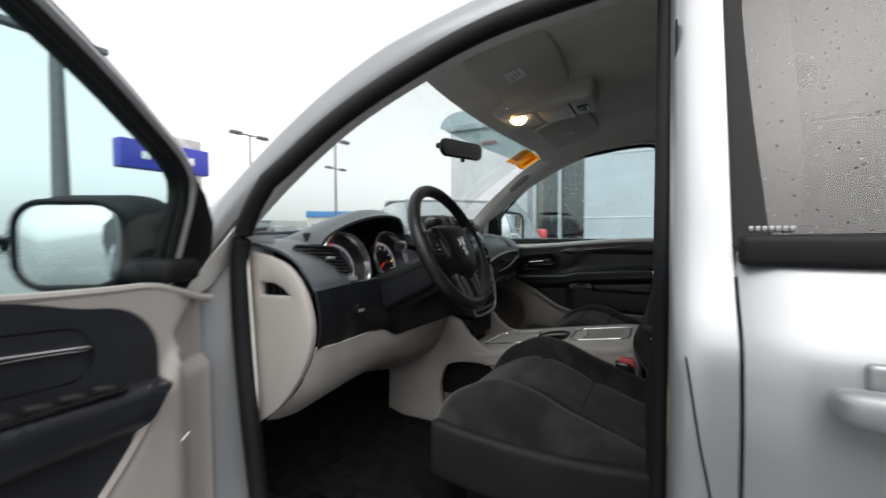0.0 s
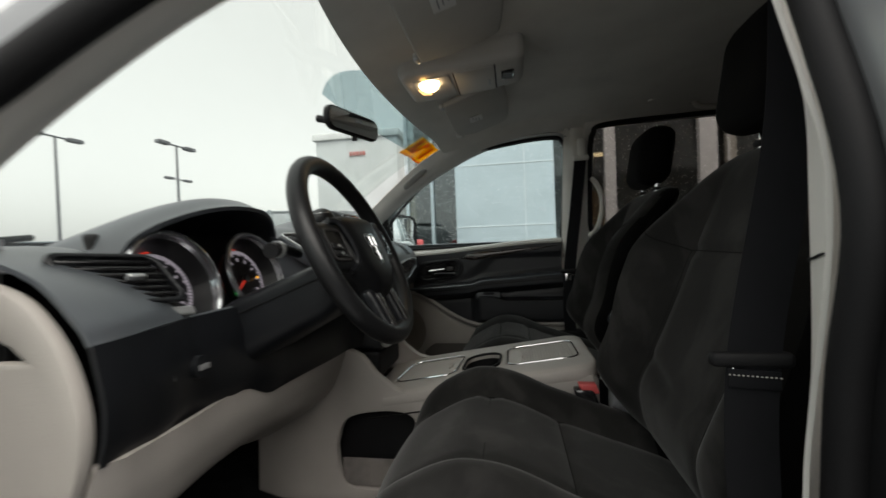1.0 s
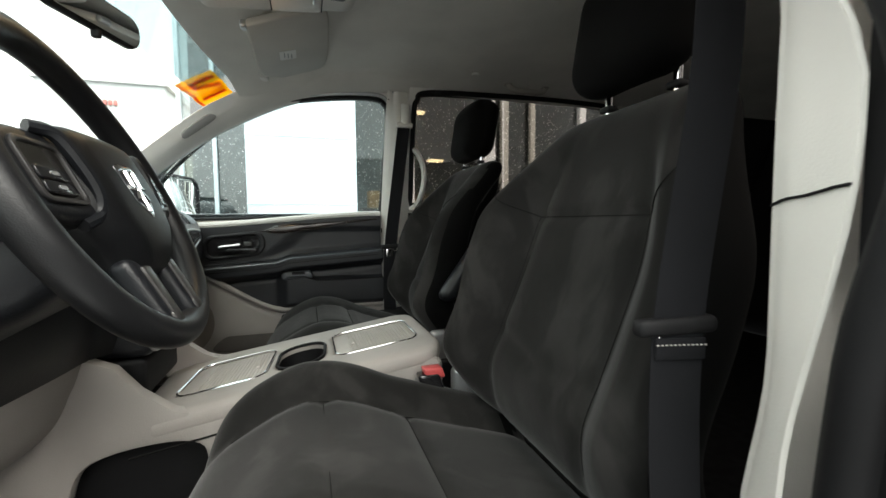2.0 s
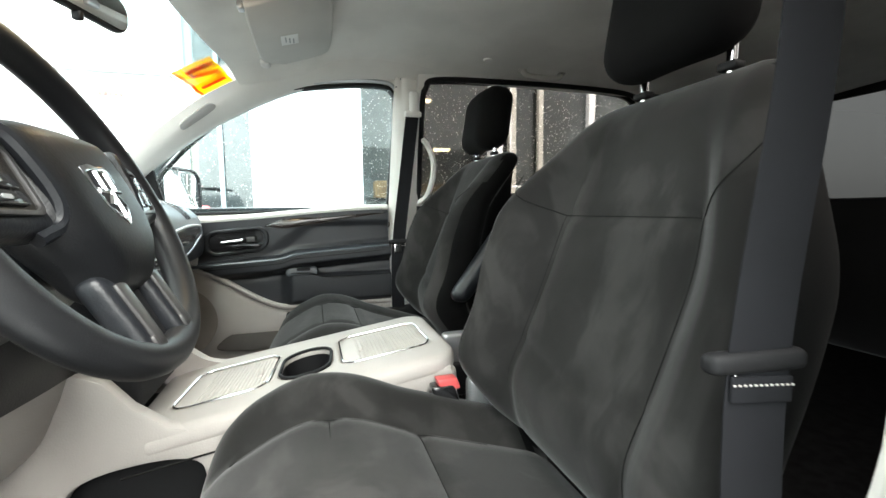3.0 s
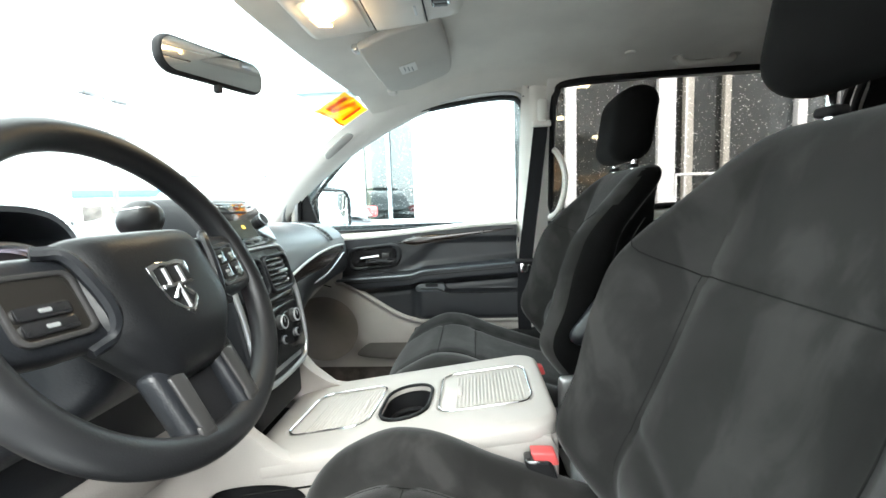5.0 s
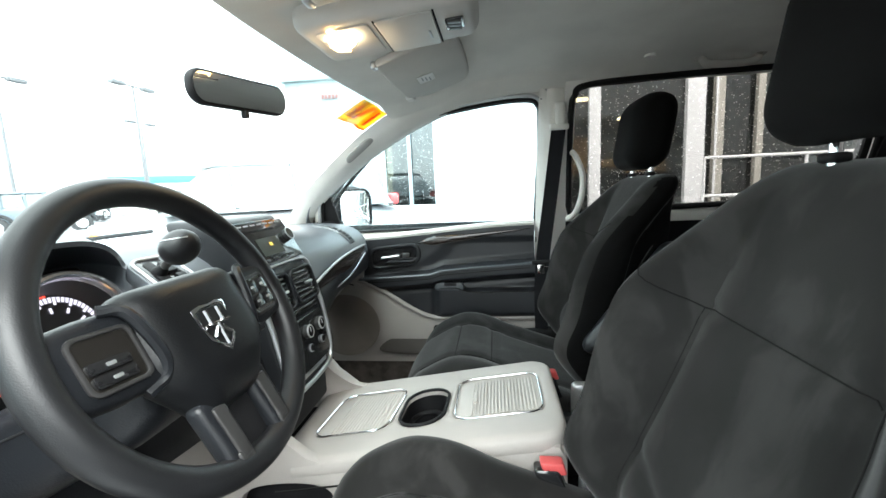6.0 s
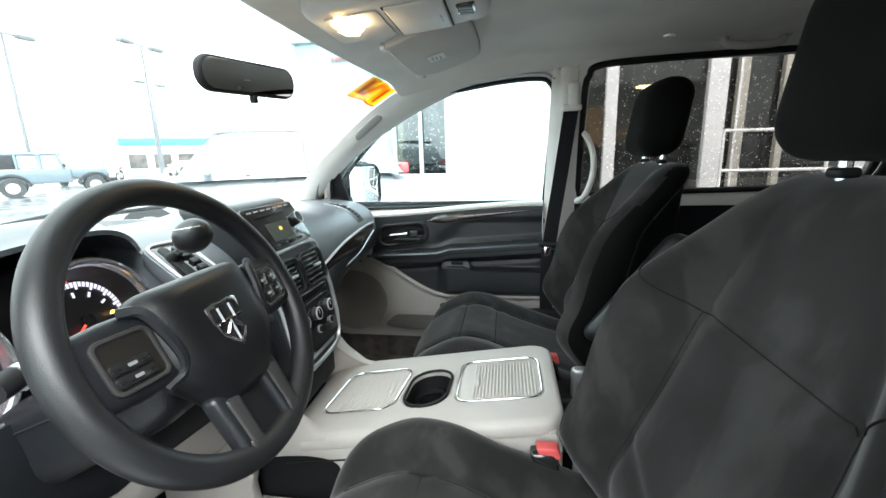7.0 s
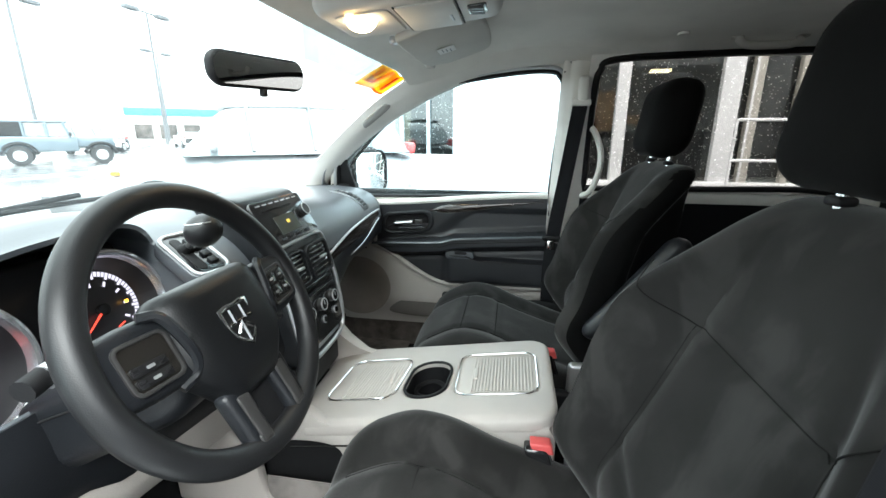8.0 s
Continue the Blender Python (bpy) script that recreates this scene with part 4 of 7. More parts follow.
def hub(v):
    t = v.y
    wide = 1.0 - 0.46 * smooth01(0.0, -0.082, t) - 0.04 * smooth01(0.03, 0.08, t)
    dome = 0.011 * (1 - (v.x / 0.11) ** 2) * (1 - (v.y / 0.11) ** 2) - 0.008 * smooth01(0.055, 0.095, abs(v.x)) - 0.010 * smooth01(-0.03, -0.085, t)
    return Vector((v.x * wide, v.y - 0.022 - 0.05 * v.x * v.x, v.z - 0.004 + (dome if v.z > 0 else 0)))


HUBSKIN = mat("black_hub_skin", (0.0048, 0.0052, 0.0062), 0.42, var=0.12, bump=0.3, bump_scale=420, spec=0.4)
part("hub_pad", rbox((0.19, 0.165, 0.05), 0.022, (20, 20, 1), 4, fn=hub), HUBSKIN, wheel, "black airbag pad")
part("hub_back", rbox((0.12, 0.12, 0.06), 0.03, (2, 2, 1), fn=lambda v: v + Vector((0, -0.01, -0.045))), DASH, wheel)
POD_FACE = mat("smoked_pod_face", (0.014, 0.0125, 0.011), 0.2, var=0.1, coat=0.3)
for sgn in (-1, 1):
    pod = part("spoke", rbox((0.105, 0.088, 0.030), 0.012, (8, 4, 1), 4, fn=lambda v, sgn=sgn: Vector((sgn * (0.124 + v.x), 0.004 + v.y * (1 - 2.6 * max(0.0, v.x)) + 0.05 * v.x, v.z - 0.006 + 0.05 * (0.05 - v.x)))), DASH, wheel, "black side spoke")
    ridge = spline([(sgn * 0.108, 0.048, 0.010), (sgn * 0.092, 0.040, 0.019), (sgn * 0.083, 0.012, 0.022), (sgn * 0.077, -0.018, 0.020), (sgn * 0.080, -0.036, 0.012), (sgn * 0.100, -0.043, 0.004)], 24)
    part("pod_ridge", tube(ridge, 0.0062, 8), DASH, wheel, "raised edge beside the switches")

    def on_pod(u, v, w, sgn=sgn):
        return Vector((sgn * (0.121 + u), 0.002 + v + 0.06 * u, 0.0115 + w - 0.05 * u))
    part("bezel", slab(rounded(0.062, 0.058, 0.010, 4), 0.004, on_pod, 0.0012, (rounded(0.053, 0.049, 0.007, 4),)), DARKSATIN, pod, "dark satin bezel")
    part("switch_face", slab(rounded(0.054, 0.050, 0.007, 4), 0.002, on_pod), POD_FACE, pod, "smoked switch face")
    spots = [(0.004, -0.003), (0.004, -0.016)] if sgn < 0 else [(-0.013, 0.011), (-0.013, -0.010), (0.013, 0.011), (0.013, -0.010)]
    for u0, v0 in spots:
        w0, h0 = (0.040, 0.0115) if sgn < 0 else (0.023, 0.019)
        b = part("button", slab(rounded(w0, h0, 0.003, 3), 0.004, lambda u, v, w, u0=u0, v0=v0: on_pod(u + u0, v + v0, w + 0.001), 0.001), GLOSSY, pod)
        part("button_mark", slab(rounded(0.009, 0.0035, 0.001, 2), 0.0006, lambda u, v, w, u0=u0, v0=v0: on_pod(u + u0, v + v0, w + 0.0052)), SATIN, b)
    # two short lower legs with satin inlays, a dark web between them
    leg = part("lower_spoke", rbox((0.040, 0.092, 0.024), 0.010, (3, 8, 1), 4, fn=lambda v, sgn=sgn: Vector((sgn * (0.043 + v.x * (1 + 1.6 * v.y)) , -0.125 + v.y, v.z - 0.002 - 0.06 * v.y))), DASH, wheel, "black lower spoke")
    part("spoke_inlay", rbox((0.019, 0.066, 0.006), 0.0028, (1, 6, 1), 2, fn=lambda v, sgn=sgn: Vector((sgn * (0.041 + v.x * (1 + 2 * v.y)), -0.126 + v.y, v.z + 0.0105 - 0.06 * v.y))), DARKSATIN, leg, "dark satin spoke inlay")
    part("inlay_tip", rbox((0.022, 0.016, 0.007), 0.003, (1, 1, 1), 2, fn=lambda v, sgn=sgn: Vector((sgn * (0.042 + v.x), -0.156 + v.y, v.z + 0.0112))), DARKSATIN, leg, "satin inlay tip")
part("spoke_web", rbox((0.060, 0.075, 0.012), 0.004, (2, 3, 1), 2, fn=lambda v: v + Vector((0, -0.125, -0.010))), SEAL, wheel, "dark web between the lower spokes")
# a plain shield with a simple relief in place of the maker's mark
shield = [(-0.0275, 0.027), (-0.014, 0.030), (0.0, 0.0285), (0.014, 0.030), (0.0275, 0.027), (0.0275, 0.004), (0.022, -0.013), (0.011, -0.025), (0.0, -0.033), (-0.011, -0.025), (-0.022, -0.013), (-0.0275, 0.004)]


def on_badge(u, v, w):
    return Vector((u - 0.004, v - 0.014, 0.0275 + w - 2.2 * u * u))


em = part("emblem", slab(shield, 0.005, on_badge, 0.0012, ([(u * 0.80, v * 0.80) for u, v in shield],)), CHROME, wheel, "chrome shield emblem")
part("emblem_field", slab([(u * 0.82, v * 0.82) for u, v in shield], 0.0035, on_badge), GLOSSY, em)
for pts in ([(-0.021, 0.003), (0.021, 0.003)], [(0.0, 0.003), (0.0, -0.025)], [(-0.010, 0.022), (-0.010, 0.003)], [(0.010, 0.022), (0.010, 0.003)], [(-0.013, -0.012), (-0.004, -0.002)], [(0.013, -0.012), (0.004, -0.002)]):
    part("emblem_rib", tube([on_badge(u, v, 0.0045) for u, v in pts], 0.0027, 6), CHROME, em)
# column and stalks
column = thing("steering_column", (-0.1, -0.42, 1.0), "black plastic steering column shroud with stalks", "steering column")
part("shroud", rbox((0.235, 0.20, 0.17), 0.045, (6, 4, 4), 5, fn=lambda v: Vector((v.x - 0.052, v.y * (1 - 1.5 * (v.x + 0.05)), (v.z if v.z < 0 else 0.42 * v.z) * (1 - 1.3 * (v.x + 0.02)) - 0.004 + 0.42 * v.x))), DASH, column, "black lower and upper shroud")
part("shroud_joint", tube([Vector((-0.155 + 0.19 * k / 10, -0.1005 * (1 - 1.5 * (-0.055 + 0.19 * k / 10)), -0.035 + 0.40 * (-0.103 + 0.19 * k / 10) + 0.035)) for k in range(11)], 0.0018, 6), SEAL, column)
part("ignition", tube([Vector((0.0, 0.085, 0.03)), Vector((0.045, 0.095, 0.045))], 0.019, 16), DASH, column, "black ignition barrel")
part("stalk", tube(spline([(-0.02, -0.06, 0.075), (-0.01, -0.13, 0.085), (0.0, -0.18, 0.082)], 12), lambda t: 0.008 + 0.004 * smooth01(0.5, 0.8, t), 10), SEAL, column, "black multifunction stalk")
part("stalk_band", tube([Vector((-0.004, -0.150, 0.084)), Vector((-0.003, -0.158, 0.0835))], 0.0135, 10), SATIN, column)

# ---- dashboard ----
dash = thing("dashboard", (0, 0, 0), "two-tone dashboard, dark grained top over beige panels", "dashboard")
TOP = [
    (-0.80, [(-0.78, 0, 1.075), (-0.60, 0, 1.088), (-0.48, 0, 1.094), (-0.36, 0, 1.086), (-0.265, 0, 1.058), (-0.210, 0, 1.01), (-0.193, 0, 0.985)]),
    (-0.645, [(-0.86, 0, 1.072), (-0.64, 0, 1.092), (-0.49, 0, 1.098), (-0.37, 0, 1.088), (-0.285, 0, 1.05), (-0.235, 0, 1.01), (-0.222, 0, 0.985)]),
    (-0.615, [(-0.87, 0, 1.072), (-0.66, 0, 1.085), (-0.53, 0, 1.085), (-0.45, 0, 1.06), (-0.40, 0, 0.945), (-0.29, 0, 0.925), (-0.222, 0, 0.985)]),
    (-0.225, [(-0.93, 0, 1.07), (-0.68, 0, 1.085), (-0.53, 0, 1.085), (-0.45, 0, 1.06), (-0.40, 0, 0.945), (-0.29, 0, 0.925), (-0.215, 0, 0.985)]),
    (-0.200, [(-0.95, 0, 1.07), (-0.70, 0, 1.09), (-0.52, 0, 1.112), (-0.38, 0, 1.124), (-0.27, 0, 1.086), (-0.200, 0, 1.045), (-0.190, 0, 0.985)]),
    (-0.130, [(-0.955, 0, 1.07), (-0.70, 0, 1.09), (-0.52, 0, 1.117), (-0.38, 0, 1.138), (-0.27, 0, 1.112), (-0.200, 0, 1.055), (-0.185, 0, 0.985)]),
    (0.0, [(-0.96, 0, 1.07), (-0.70, 0, 1.09), (-0.52, 0, 1.125), (-0.37, 0, 1.165), (-0.27, 0, 1.17), (-0.205, 0, 1.08), (-0.16, 0, 0.985)]),
    (0.18, [(-0.95, 0, 1.07), (-0.70, 0, 1.09), (-0.52, 0, 1.115), (-0.38, 0, 1.14), (-0.28, 0, 1.13), (-0.215, 0, 1.06), (-0.185, 0, 0.985)]),
    (0.45, [(-0.90, 0, 1.07), (-0.68, 0, 1.09), (-0.52, 0, 1.11), (-0.38, 0, 1.115), (-0.26, 0, 1.095), (-0.195, 0, 1.05), (-0.18, 0, 0.985)]),
    (0.80, [(-0.78, 0, 1.075), (-0.62, 0, 1.09), (-0.48, 0, 1.10), (-0.37, 0, 1.10), (-0.27, 0, 1.085), (-0.215, 0, 1.045), (-0.20, 0, 0.985)]),
]


def top_at(y, v):
    p = spline(keyed(TOP, y), 60)[round(v * 60)]
    return Vector((p.x, y, p.z))


part("upper_pad", sheet(lambda u, v: top_at(-0.80 + 1.60 * u, v), 80, 60, 0.006), DASHTOP, dash, "dark grey grained upper pad")
MID = [
    (-0.80, [(-0.193, 0, 0.987), (-0.181, 0, 0.93), (-0.182, 0, 0.89), (-0.190, 0, 0.858)]),
    (-0.72, [(-0.203, 0, 0.987), (-0.191, 0, 0.93), (-0.194, 0, 0.885), (-0.200, 0, 0.851)]),
    (-0.62, [(-0.222, 0, 0.987), (-0.210, 0, 0.93), (-0.215, 0, 0.88), (-0.225, 0, 0.846)]),
    (-0.50, [(-0.222, 0, 0.987), (-0.212, 0, 0.93), (-0.217, 0, 0.87), (-0.230, 0, 0.838)]),
    (-0.42, [(-0.220, 0, 0.987), (-0.208, 0, 0.92), (-0.210, 0, 0.85), (-0.225, 0, 0.806)]),
    (-0.16, [(-0.20, 0, 0.987), (-0.17, 0, 0.93), (-0.165, 0, 0.87), (-0.18, 0, 0.818)]),
    (0.0, [(-0.16, 0, 0.987), (-0.125, 0, 0.93), (-0.10, 0, 0.86), (-0.12, 0, 0.81)]),
    (0.16, [(-0.185, 0, 0.987), (-0.16, 0, 0.94), (-0.15, 0, 0.89), (-0.17, 0, 0.84)]),
    (0.45, [(-0.18, 0, 0.987), (-0.175, 0, 0.95), (-0.18, 0, 0.92), (-0.20, 0, 0.905)]),
    (0.80, [(-0.20, 0, 0.987), (-0.20, 0, 0.95), (-0.205, 0, 0.92), (-0.22, 0, 0.905)]),
]


def mid_at(y, v):
    p = spline(keyed(MID, y), 30)[round(v * 30)]
    return Vector((p.x, y, p.z))


part("middle_panel", sheet(lambda u, v: mid_at(-0.80 + 1.60 * u, v), 80, 30, 0.006), DASH, dash, "black middle panel")
LOW = [
    (-0.80, [(-0.192, 0, 0.862), (-0.219, 0, 0.805), (-0.262, 0, 0.742), (-0.352, 0, 0.668)]),
    (-0.775, [(-0.186, 0, 0.858), (-0.204, 0, 0.80), (-0.242, 0, 0.74), (-0.345, 0, 0.662)]),
    (-0.72, [(-0.196, 0, 0.853), (-0.206, 0, 0.79), (-0.240, 0, 0.73), (-0.345, 0, 0.655)]),
    (-0.50, [(-0.232, 0, 0.840), (-0.236, 0, 0.78), (-0.270, 0, 0.72), (-0.38, 0, 0.655)]),
    (-0.42, [(-0.227, 0, 0.808), (-0.240, 0, 0.76), (-0.28, 0, 0.71), (-0.39, 0, 0.655)]),
    (-0.16, [(-0.182, 0, 0.820), (-0.20, 0, 0.77), (-0.24, 0, 0.70), (-0.36, 0, 0.62)]),
    (0.16, [(-0.17, 0, 0.842), (-0.24, 0, 0.80), (-0.30, 0, 0.75), (-0.42, 0, 0.68)]),
    (0.45, [(-0.20, 0, 0.908), (-0.24, 0, 0.86), (-0.32, 0, 0.80), (-0.46, 0, 0.74)]),
    (0.80, [(-0.22, 0, 0.908), (-0.28, 0, 0.875), (-0.36, 0, 0.84), (-0.48, 0, 0.80)]),
]


def low_at(y, v):
    p = spline(keyed(LOW, y), 24)[round(v * 24)]
    return Vector((p.x, y, p.z))


part("lower_panel", sheet(lambda u, v: low_at(-0.80 + 1.60 * u, v), 60, 24, 0.006), BEIGE, dash, "beige knee panel and glovebox")
cap = [(p.x, p.z) for p in spline([(-0.50, 0, 1.078), (-0.38, 0, 1.076), (-0.272, 0, 1.050), (-0.218, 0, 1.003), (-0.191, 0, 0.945), (-0.185, 0, 0.89), (-0.202, 0, 0.83), (-0.245, 0, 0.760), (-0.315, 0, 0.69), (-0.40, 0, 0.645), (-0.50, 0, 0.62)], 44)]
endcap = part("end_cap", slab(cap, 0.02, lambda u, v, w: Vector((u, -0.80 - w, v)), 0.007, ([(-0.345, 1.004), (-0.300, 1.002), (-0.268, 0.990), (-0.250, 0.975), (-0.345, 0.972)],)), BEIGE, dash, "beige end cap beside the door")
for k in range(4):
    part("slot", rbox((0.004, 0.008, 0.032), 0.001, seg=1, fn=lambda v, k=k: v + Vector((-0.332 + 0.021 * k, -0.806, 0.987))), SEAL, endcap)
part("end_cap", slab([(u, v) for u, v in cap if v > 0.86], 0.02, lambda u, v, w: Vector((u - 0.035, 0.80 + w, v)), 0.007), BEIGE, dash)

# hood over the instruments
def hood(u, v):
    s = 2 * u - 1
    y = -0.405 + 0.212 * s
    lean = s - 0.22 * (1 - s * s)
    arch = max(0.0, 1 - abs(lean) ** 2.6)
    x = -0.56 + 0.275 * v - 0.05 * abs(s) ** 2 * v
    z = 1.083 + (0.104 * math.sin(min(1.0, v * 1.25) * math.pi / 2)) * arch ** 0.65 - 0.02 * smooth01(0.8, 1.0, v) * arch
    return (x, y, z)


part("gauge_hood", sheet(hood, 40, 24, 0.008), DASHTOP, dash, "dark hood over the gauges")
DIALBACK = mat("matt_black_dial_panel", (0.010, 0.010, 0.011), 0.55, spec=0.3)
BEZEL = mat("bright_bezel_ring", (0.60, 0.60, 0.63), 0.2, metal=0.85, var=0.03)
cluster = part("instrument_panel", rbox((0.02, 0.40, 0.17), 0.008, (1, 4, 2), fn=lambda v: Vector((-0.375 + v.x - 0.35 * v.z, -0.42 + v.y, 1.035 + v.z))), DIALBACK, dash, "black instrument panel")
GAUGE = Matrix(((0, -0.30, 0.954, 0), (1, 0, 0, 0), (0, 0.954, 0.30, 0), (0, 0, 0, 1)))
DIAL = mat("black_dial_face", (0.012, 0.012, 0.014), 0.4)
LIT = glow_mat("lit_dial_marks", (0.92, 0.84, 1.0), 0.15)
NEEDLE = glow_mat("red_needle", (1.0, 0.06, 0.035), 0.30)
LAMP_GREEN = glow_mat("green_lamp", (0.05, 1.0, 0.2), 0.6)
LAMP_RED = glow_mat("red_lamp", (1.0, 0.05, 0.03), 0.6)
LAMP_AMBER = glow_mat("amber_lamp", (1.0, 0.45, 0.03), 0.6)


def ring(r0, r1, z0, z1, n=48, a0=0.0, a1=360.0):
    """A band round the axis from radius r0 at z0 to r1 at z1."""
    return lambda m: sheet(lambda u, v: m @ Vector(((r0 + (r1 - r0) * v) * math.cos(radians(a0 + (a1 - a0) * u)), (r0 + (r1 - r0) * v) * math.sin(radians(a0 + (a1 - a0) * u)), z0 + (z1 - z0) * v)), n, 2, 0.001)


def gauge(y, z, r, swing, parent):
    m = Matrix.Translation((-0.355, y, z)) @ GAUGE
    g = part("gauge", slab([(r * math.cos(radians(a)), r * math.sin(radians(a))) for a in range(0, 360, 10)], 0.002, lambda u, v, w: m @ Vector((u, v, w))), DIAL, parent, "round dial with lit marks")
    part("bezel_cone", ring(r, r * 1.24, 0.002, 0.032)(m), DIAL, g)
    part("bright_cone", ring(r * 1.24, r * 1.30, 0.032, 0.042)(m), BEZEL, g, "bright outer cone")
    part("bezel_ring", tube([m @ Vector((r * 1.33 * math.cos(radians(a)), r * 1.33 * math.sin(radians(a)), 0.043)) for a in range(0, 360, 6)], 0.0058, 8, True), BEZEL, g, "bright bezel ring")
    scale = bmesh.new()
    for k in range(44):
        a0 = radians(-38 + 256 * k / 44)
        a1, r0 = a0 + radians(4.3), r * (0.78 if k % 4 == 0 else 0.84)
        scale.faces.new([scale.verts.new(m @ Vector((q * math.cos(a), q * math.sin(a), 0.0045))) for q, a in ((r0, a0), (r * 0.96, a0), (r * 0.96, a1), (r0, a1))])
    part("lit_scale", scale, LIT, g, "lit white scale")
    part("red_band", ring(r * 0.98, r * 1.02, 0.0046, 0.0046, 30, 90, 200)(m), NEEDLE, g)
    for k in range(9):
        a = radians(-35 + 250 * k / 8)
        part("numeral_bar", rbox((0.004, 0.009, 0.001), 0.0004, seg=1, fn=lambda v, a=a: m @ (Matrix.Rotation(a - math.pi / 2, 3, "Z") @ v + Vector((r * 0.66 * math.cos(a), r * 0.66 * math.sin(a), 0.004)))), LIT, g)
    d = radians(swing)
    part("needle", tube([m @ Vector((0, 0, 0.010)), m @ Vector((r * 0.74 * math.cos(d), r * 0.74 * math.sin(d), 0.010))], lambda t: 0.0022 - 0.0012 * t, 6), NEEDLE, g, "red needle")
    part("needle_cap", tube([m @ Vector((0, 0, 0.004)), m @ Vector((0, 0, 0.013))], 0.010, 12), GLOSSY, g)
    return g


right_gauge = gauge(-0.305, 1.018, 0.071, 215, cluster)
left_gauge = gauge(-0.535, 1.018, 0.071, 230, cluster)
m = Matrix.Translation((-0.352, -0.275, 0.982)) @ GAUGE
part("small_gauge", ring(0.001, 0.022, 0.006, 0.006, 24)(m), DIAL, right_gauge)
part("small_scale", ring(0.016, 0.020, 0.008, 0.008, 20, -20, 200)(m), LIT, right_gauge)
part("small_needle", tube([m @ Vector((0, 0, 0.010)), m @ Vector((-0.014, -0.004, 0.010))], 0.0015, 6), NEEDLE, right_gauge)
for y, z, mm in ((-0.405, 0.975, LAMP_RED), (-0.390, 0.978, LAMP_GREEN), (-0.262, 1.020, LAMP_AMBER)):
    part("warning_lamp", rbox((0.003, 0.007, 0.006), 0.0015, seg=2, fn=lambda v, y=y, z=z: v + Vector((-0.345, y, z))), mm, cluster)

# driver vent, light knobs
def vent(parent, m, w, h, n, curve=0.0):
    """A louvred air vent in its own plane: x across, y up, z outwards."""
    v0 = part("air_vent", slab(rounded(w, h, min(w, h) * 0.22, 5), 0.012, lambda u, v, t: m @ Vector((u, v + curve * u, t)), 0.003, (rounded(w * 0.88, h * 0.84, min(w, h) * 0.18, 5),)), DASH, parent, "louvred air vent")
    part("vent_back", slab(rounded(w * 0.9, h * 0.86, min(w, h) * 0.18, 4), 0.002, lambda u, v, t: m @ Vector((u, v + curve * u, t - 0.012))), SEAL, v0)
    for k in range(n):
        y = -h * 0.40 + h * 0.80 * (k + 0.5) / n
        part("louvre", rbox((w * 0.86, h * 0.80 / n * 0.45, 0.010), 0.0012, (1, 1, 1), 1, fn=lambda v, y=y: m @ Vector((v.x, y + v.y + 0.35 * v.z + curve * v.x, v.z + 0.003))), GLOSSY, v0)
    part("vent_tab", rbox((0.022, 0.006, 0.012), 0.002, seg=2, fn=lambda v: m @ (v + Vector((w * 0.12, 0, 0.012)))), SATIN, v0, "silver vent tab")
    return v0


def facing(p, n, roll=0.0):
    """A matrix at p whose z looks along n, with y upwards."""
    z = Vector(n).normalized()
    x = Vector((0, 0, 1)).cross(z).normalized()
    y = z.cross(x)
    m = Matrix((x, y, z)).transposed().to_4x4()
    m.translation = p
    return m @ Matrix.Rotation(radians(roll), 4, "Z")


slant = Matrix(((1, -0.45, 0, 0), (0, 1, 0, 0), (0, 0, 1, 0), (0, 0, 0, 1)))
vent(dash, facing((-0.270, -0.688, 1.048), (0.80, -0.31, 0.51), -4) @ slant, 0.128, 0.078, 6)
part("vent_trim", rbox((0.012, 0.110, 0.014), 0.005, (1, 6, 1), fn=lambda v: facing((-0.240, -0.665, 1.001), (0.84, -0.31, 0.42), -4) @ Vector((v.y, v.z, v.x * 0.6))), SATIN, dash, "satin trim under the vent")
for y in (-0.70, -0.635):
    k = part("rotary_knob", tube([Vector((-0.240, y, 0.915)), Vector((-0.192, y, 0.918))], lambda t: 0.019 - 0.003 * t, 20), DASH, dash, "black rotary knob")
    part("knob_mark", rbox((0.003, 0.020, 0.008), 0.001, seg=1, fn=lambda v, y=y: v + Vector((-0.190, y, 0.918))), SATIN, k)

# centre stack
STACK = [(-0.205, 1.185), (-0.165, 1.12), (-0.136, 1.06), (-0.108, 0.96), (-0.094, 0.88), (-0.088, 0.80)]


def stack_x(z):
    for (x0, z0), (x1, z1) in zip(STACK, STACK[1:]):
        if z >= z1:
            return x0 + (x1 - x0) * (z - z0) / (z1 - z0)
    return STACK[-1][0]


def stack_side(z):
    return 0.115 - 0.012 * smooth01(0.95, 0.80, z)


SY = 0.004
stack = part("center_panel", rbox((0.12, 0.23, 0.385), 0.016, (1, 8, 24), 3, fn=lambda v: Vector((stack_x(v.z + 0.992) - 0.06 + v.x - 0.006, SY + v.y * stack_side(v.z + 0.992) / 0.115, v.z + 0.992))), DASH, dash, "dark centre stack")


def on_stack(u, z, out=0.0):
    """A place on the stack's face, u from its middle, at height z."""
    slope = (stack_x(z + 0.01) - stack_x(z - 0.01)) / 0.02
    n = Vector((1, 0, -slope)).normalized()
    return Vector((stack_x(z) - 0.006, SY + u, z)) + n * out, n


def face_at(u, z, out=0.0):
    p, n = on_stack(u, z, out)
    return facing(p, n)


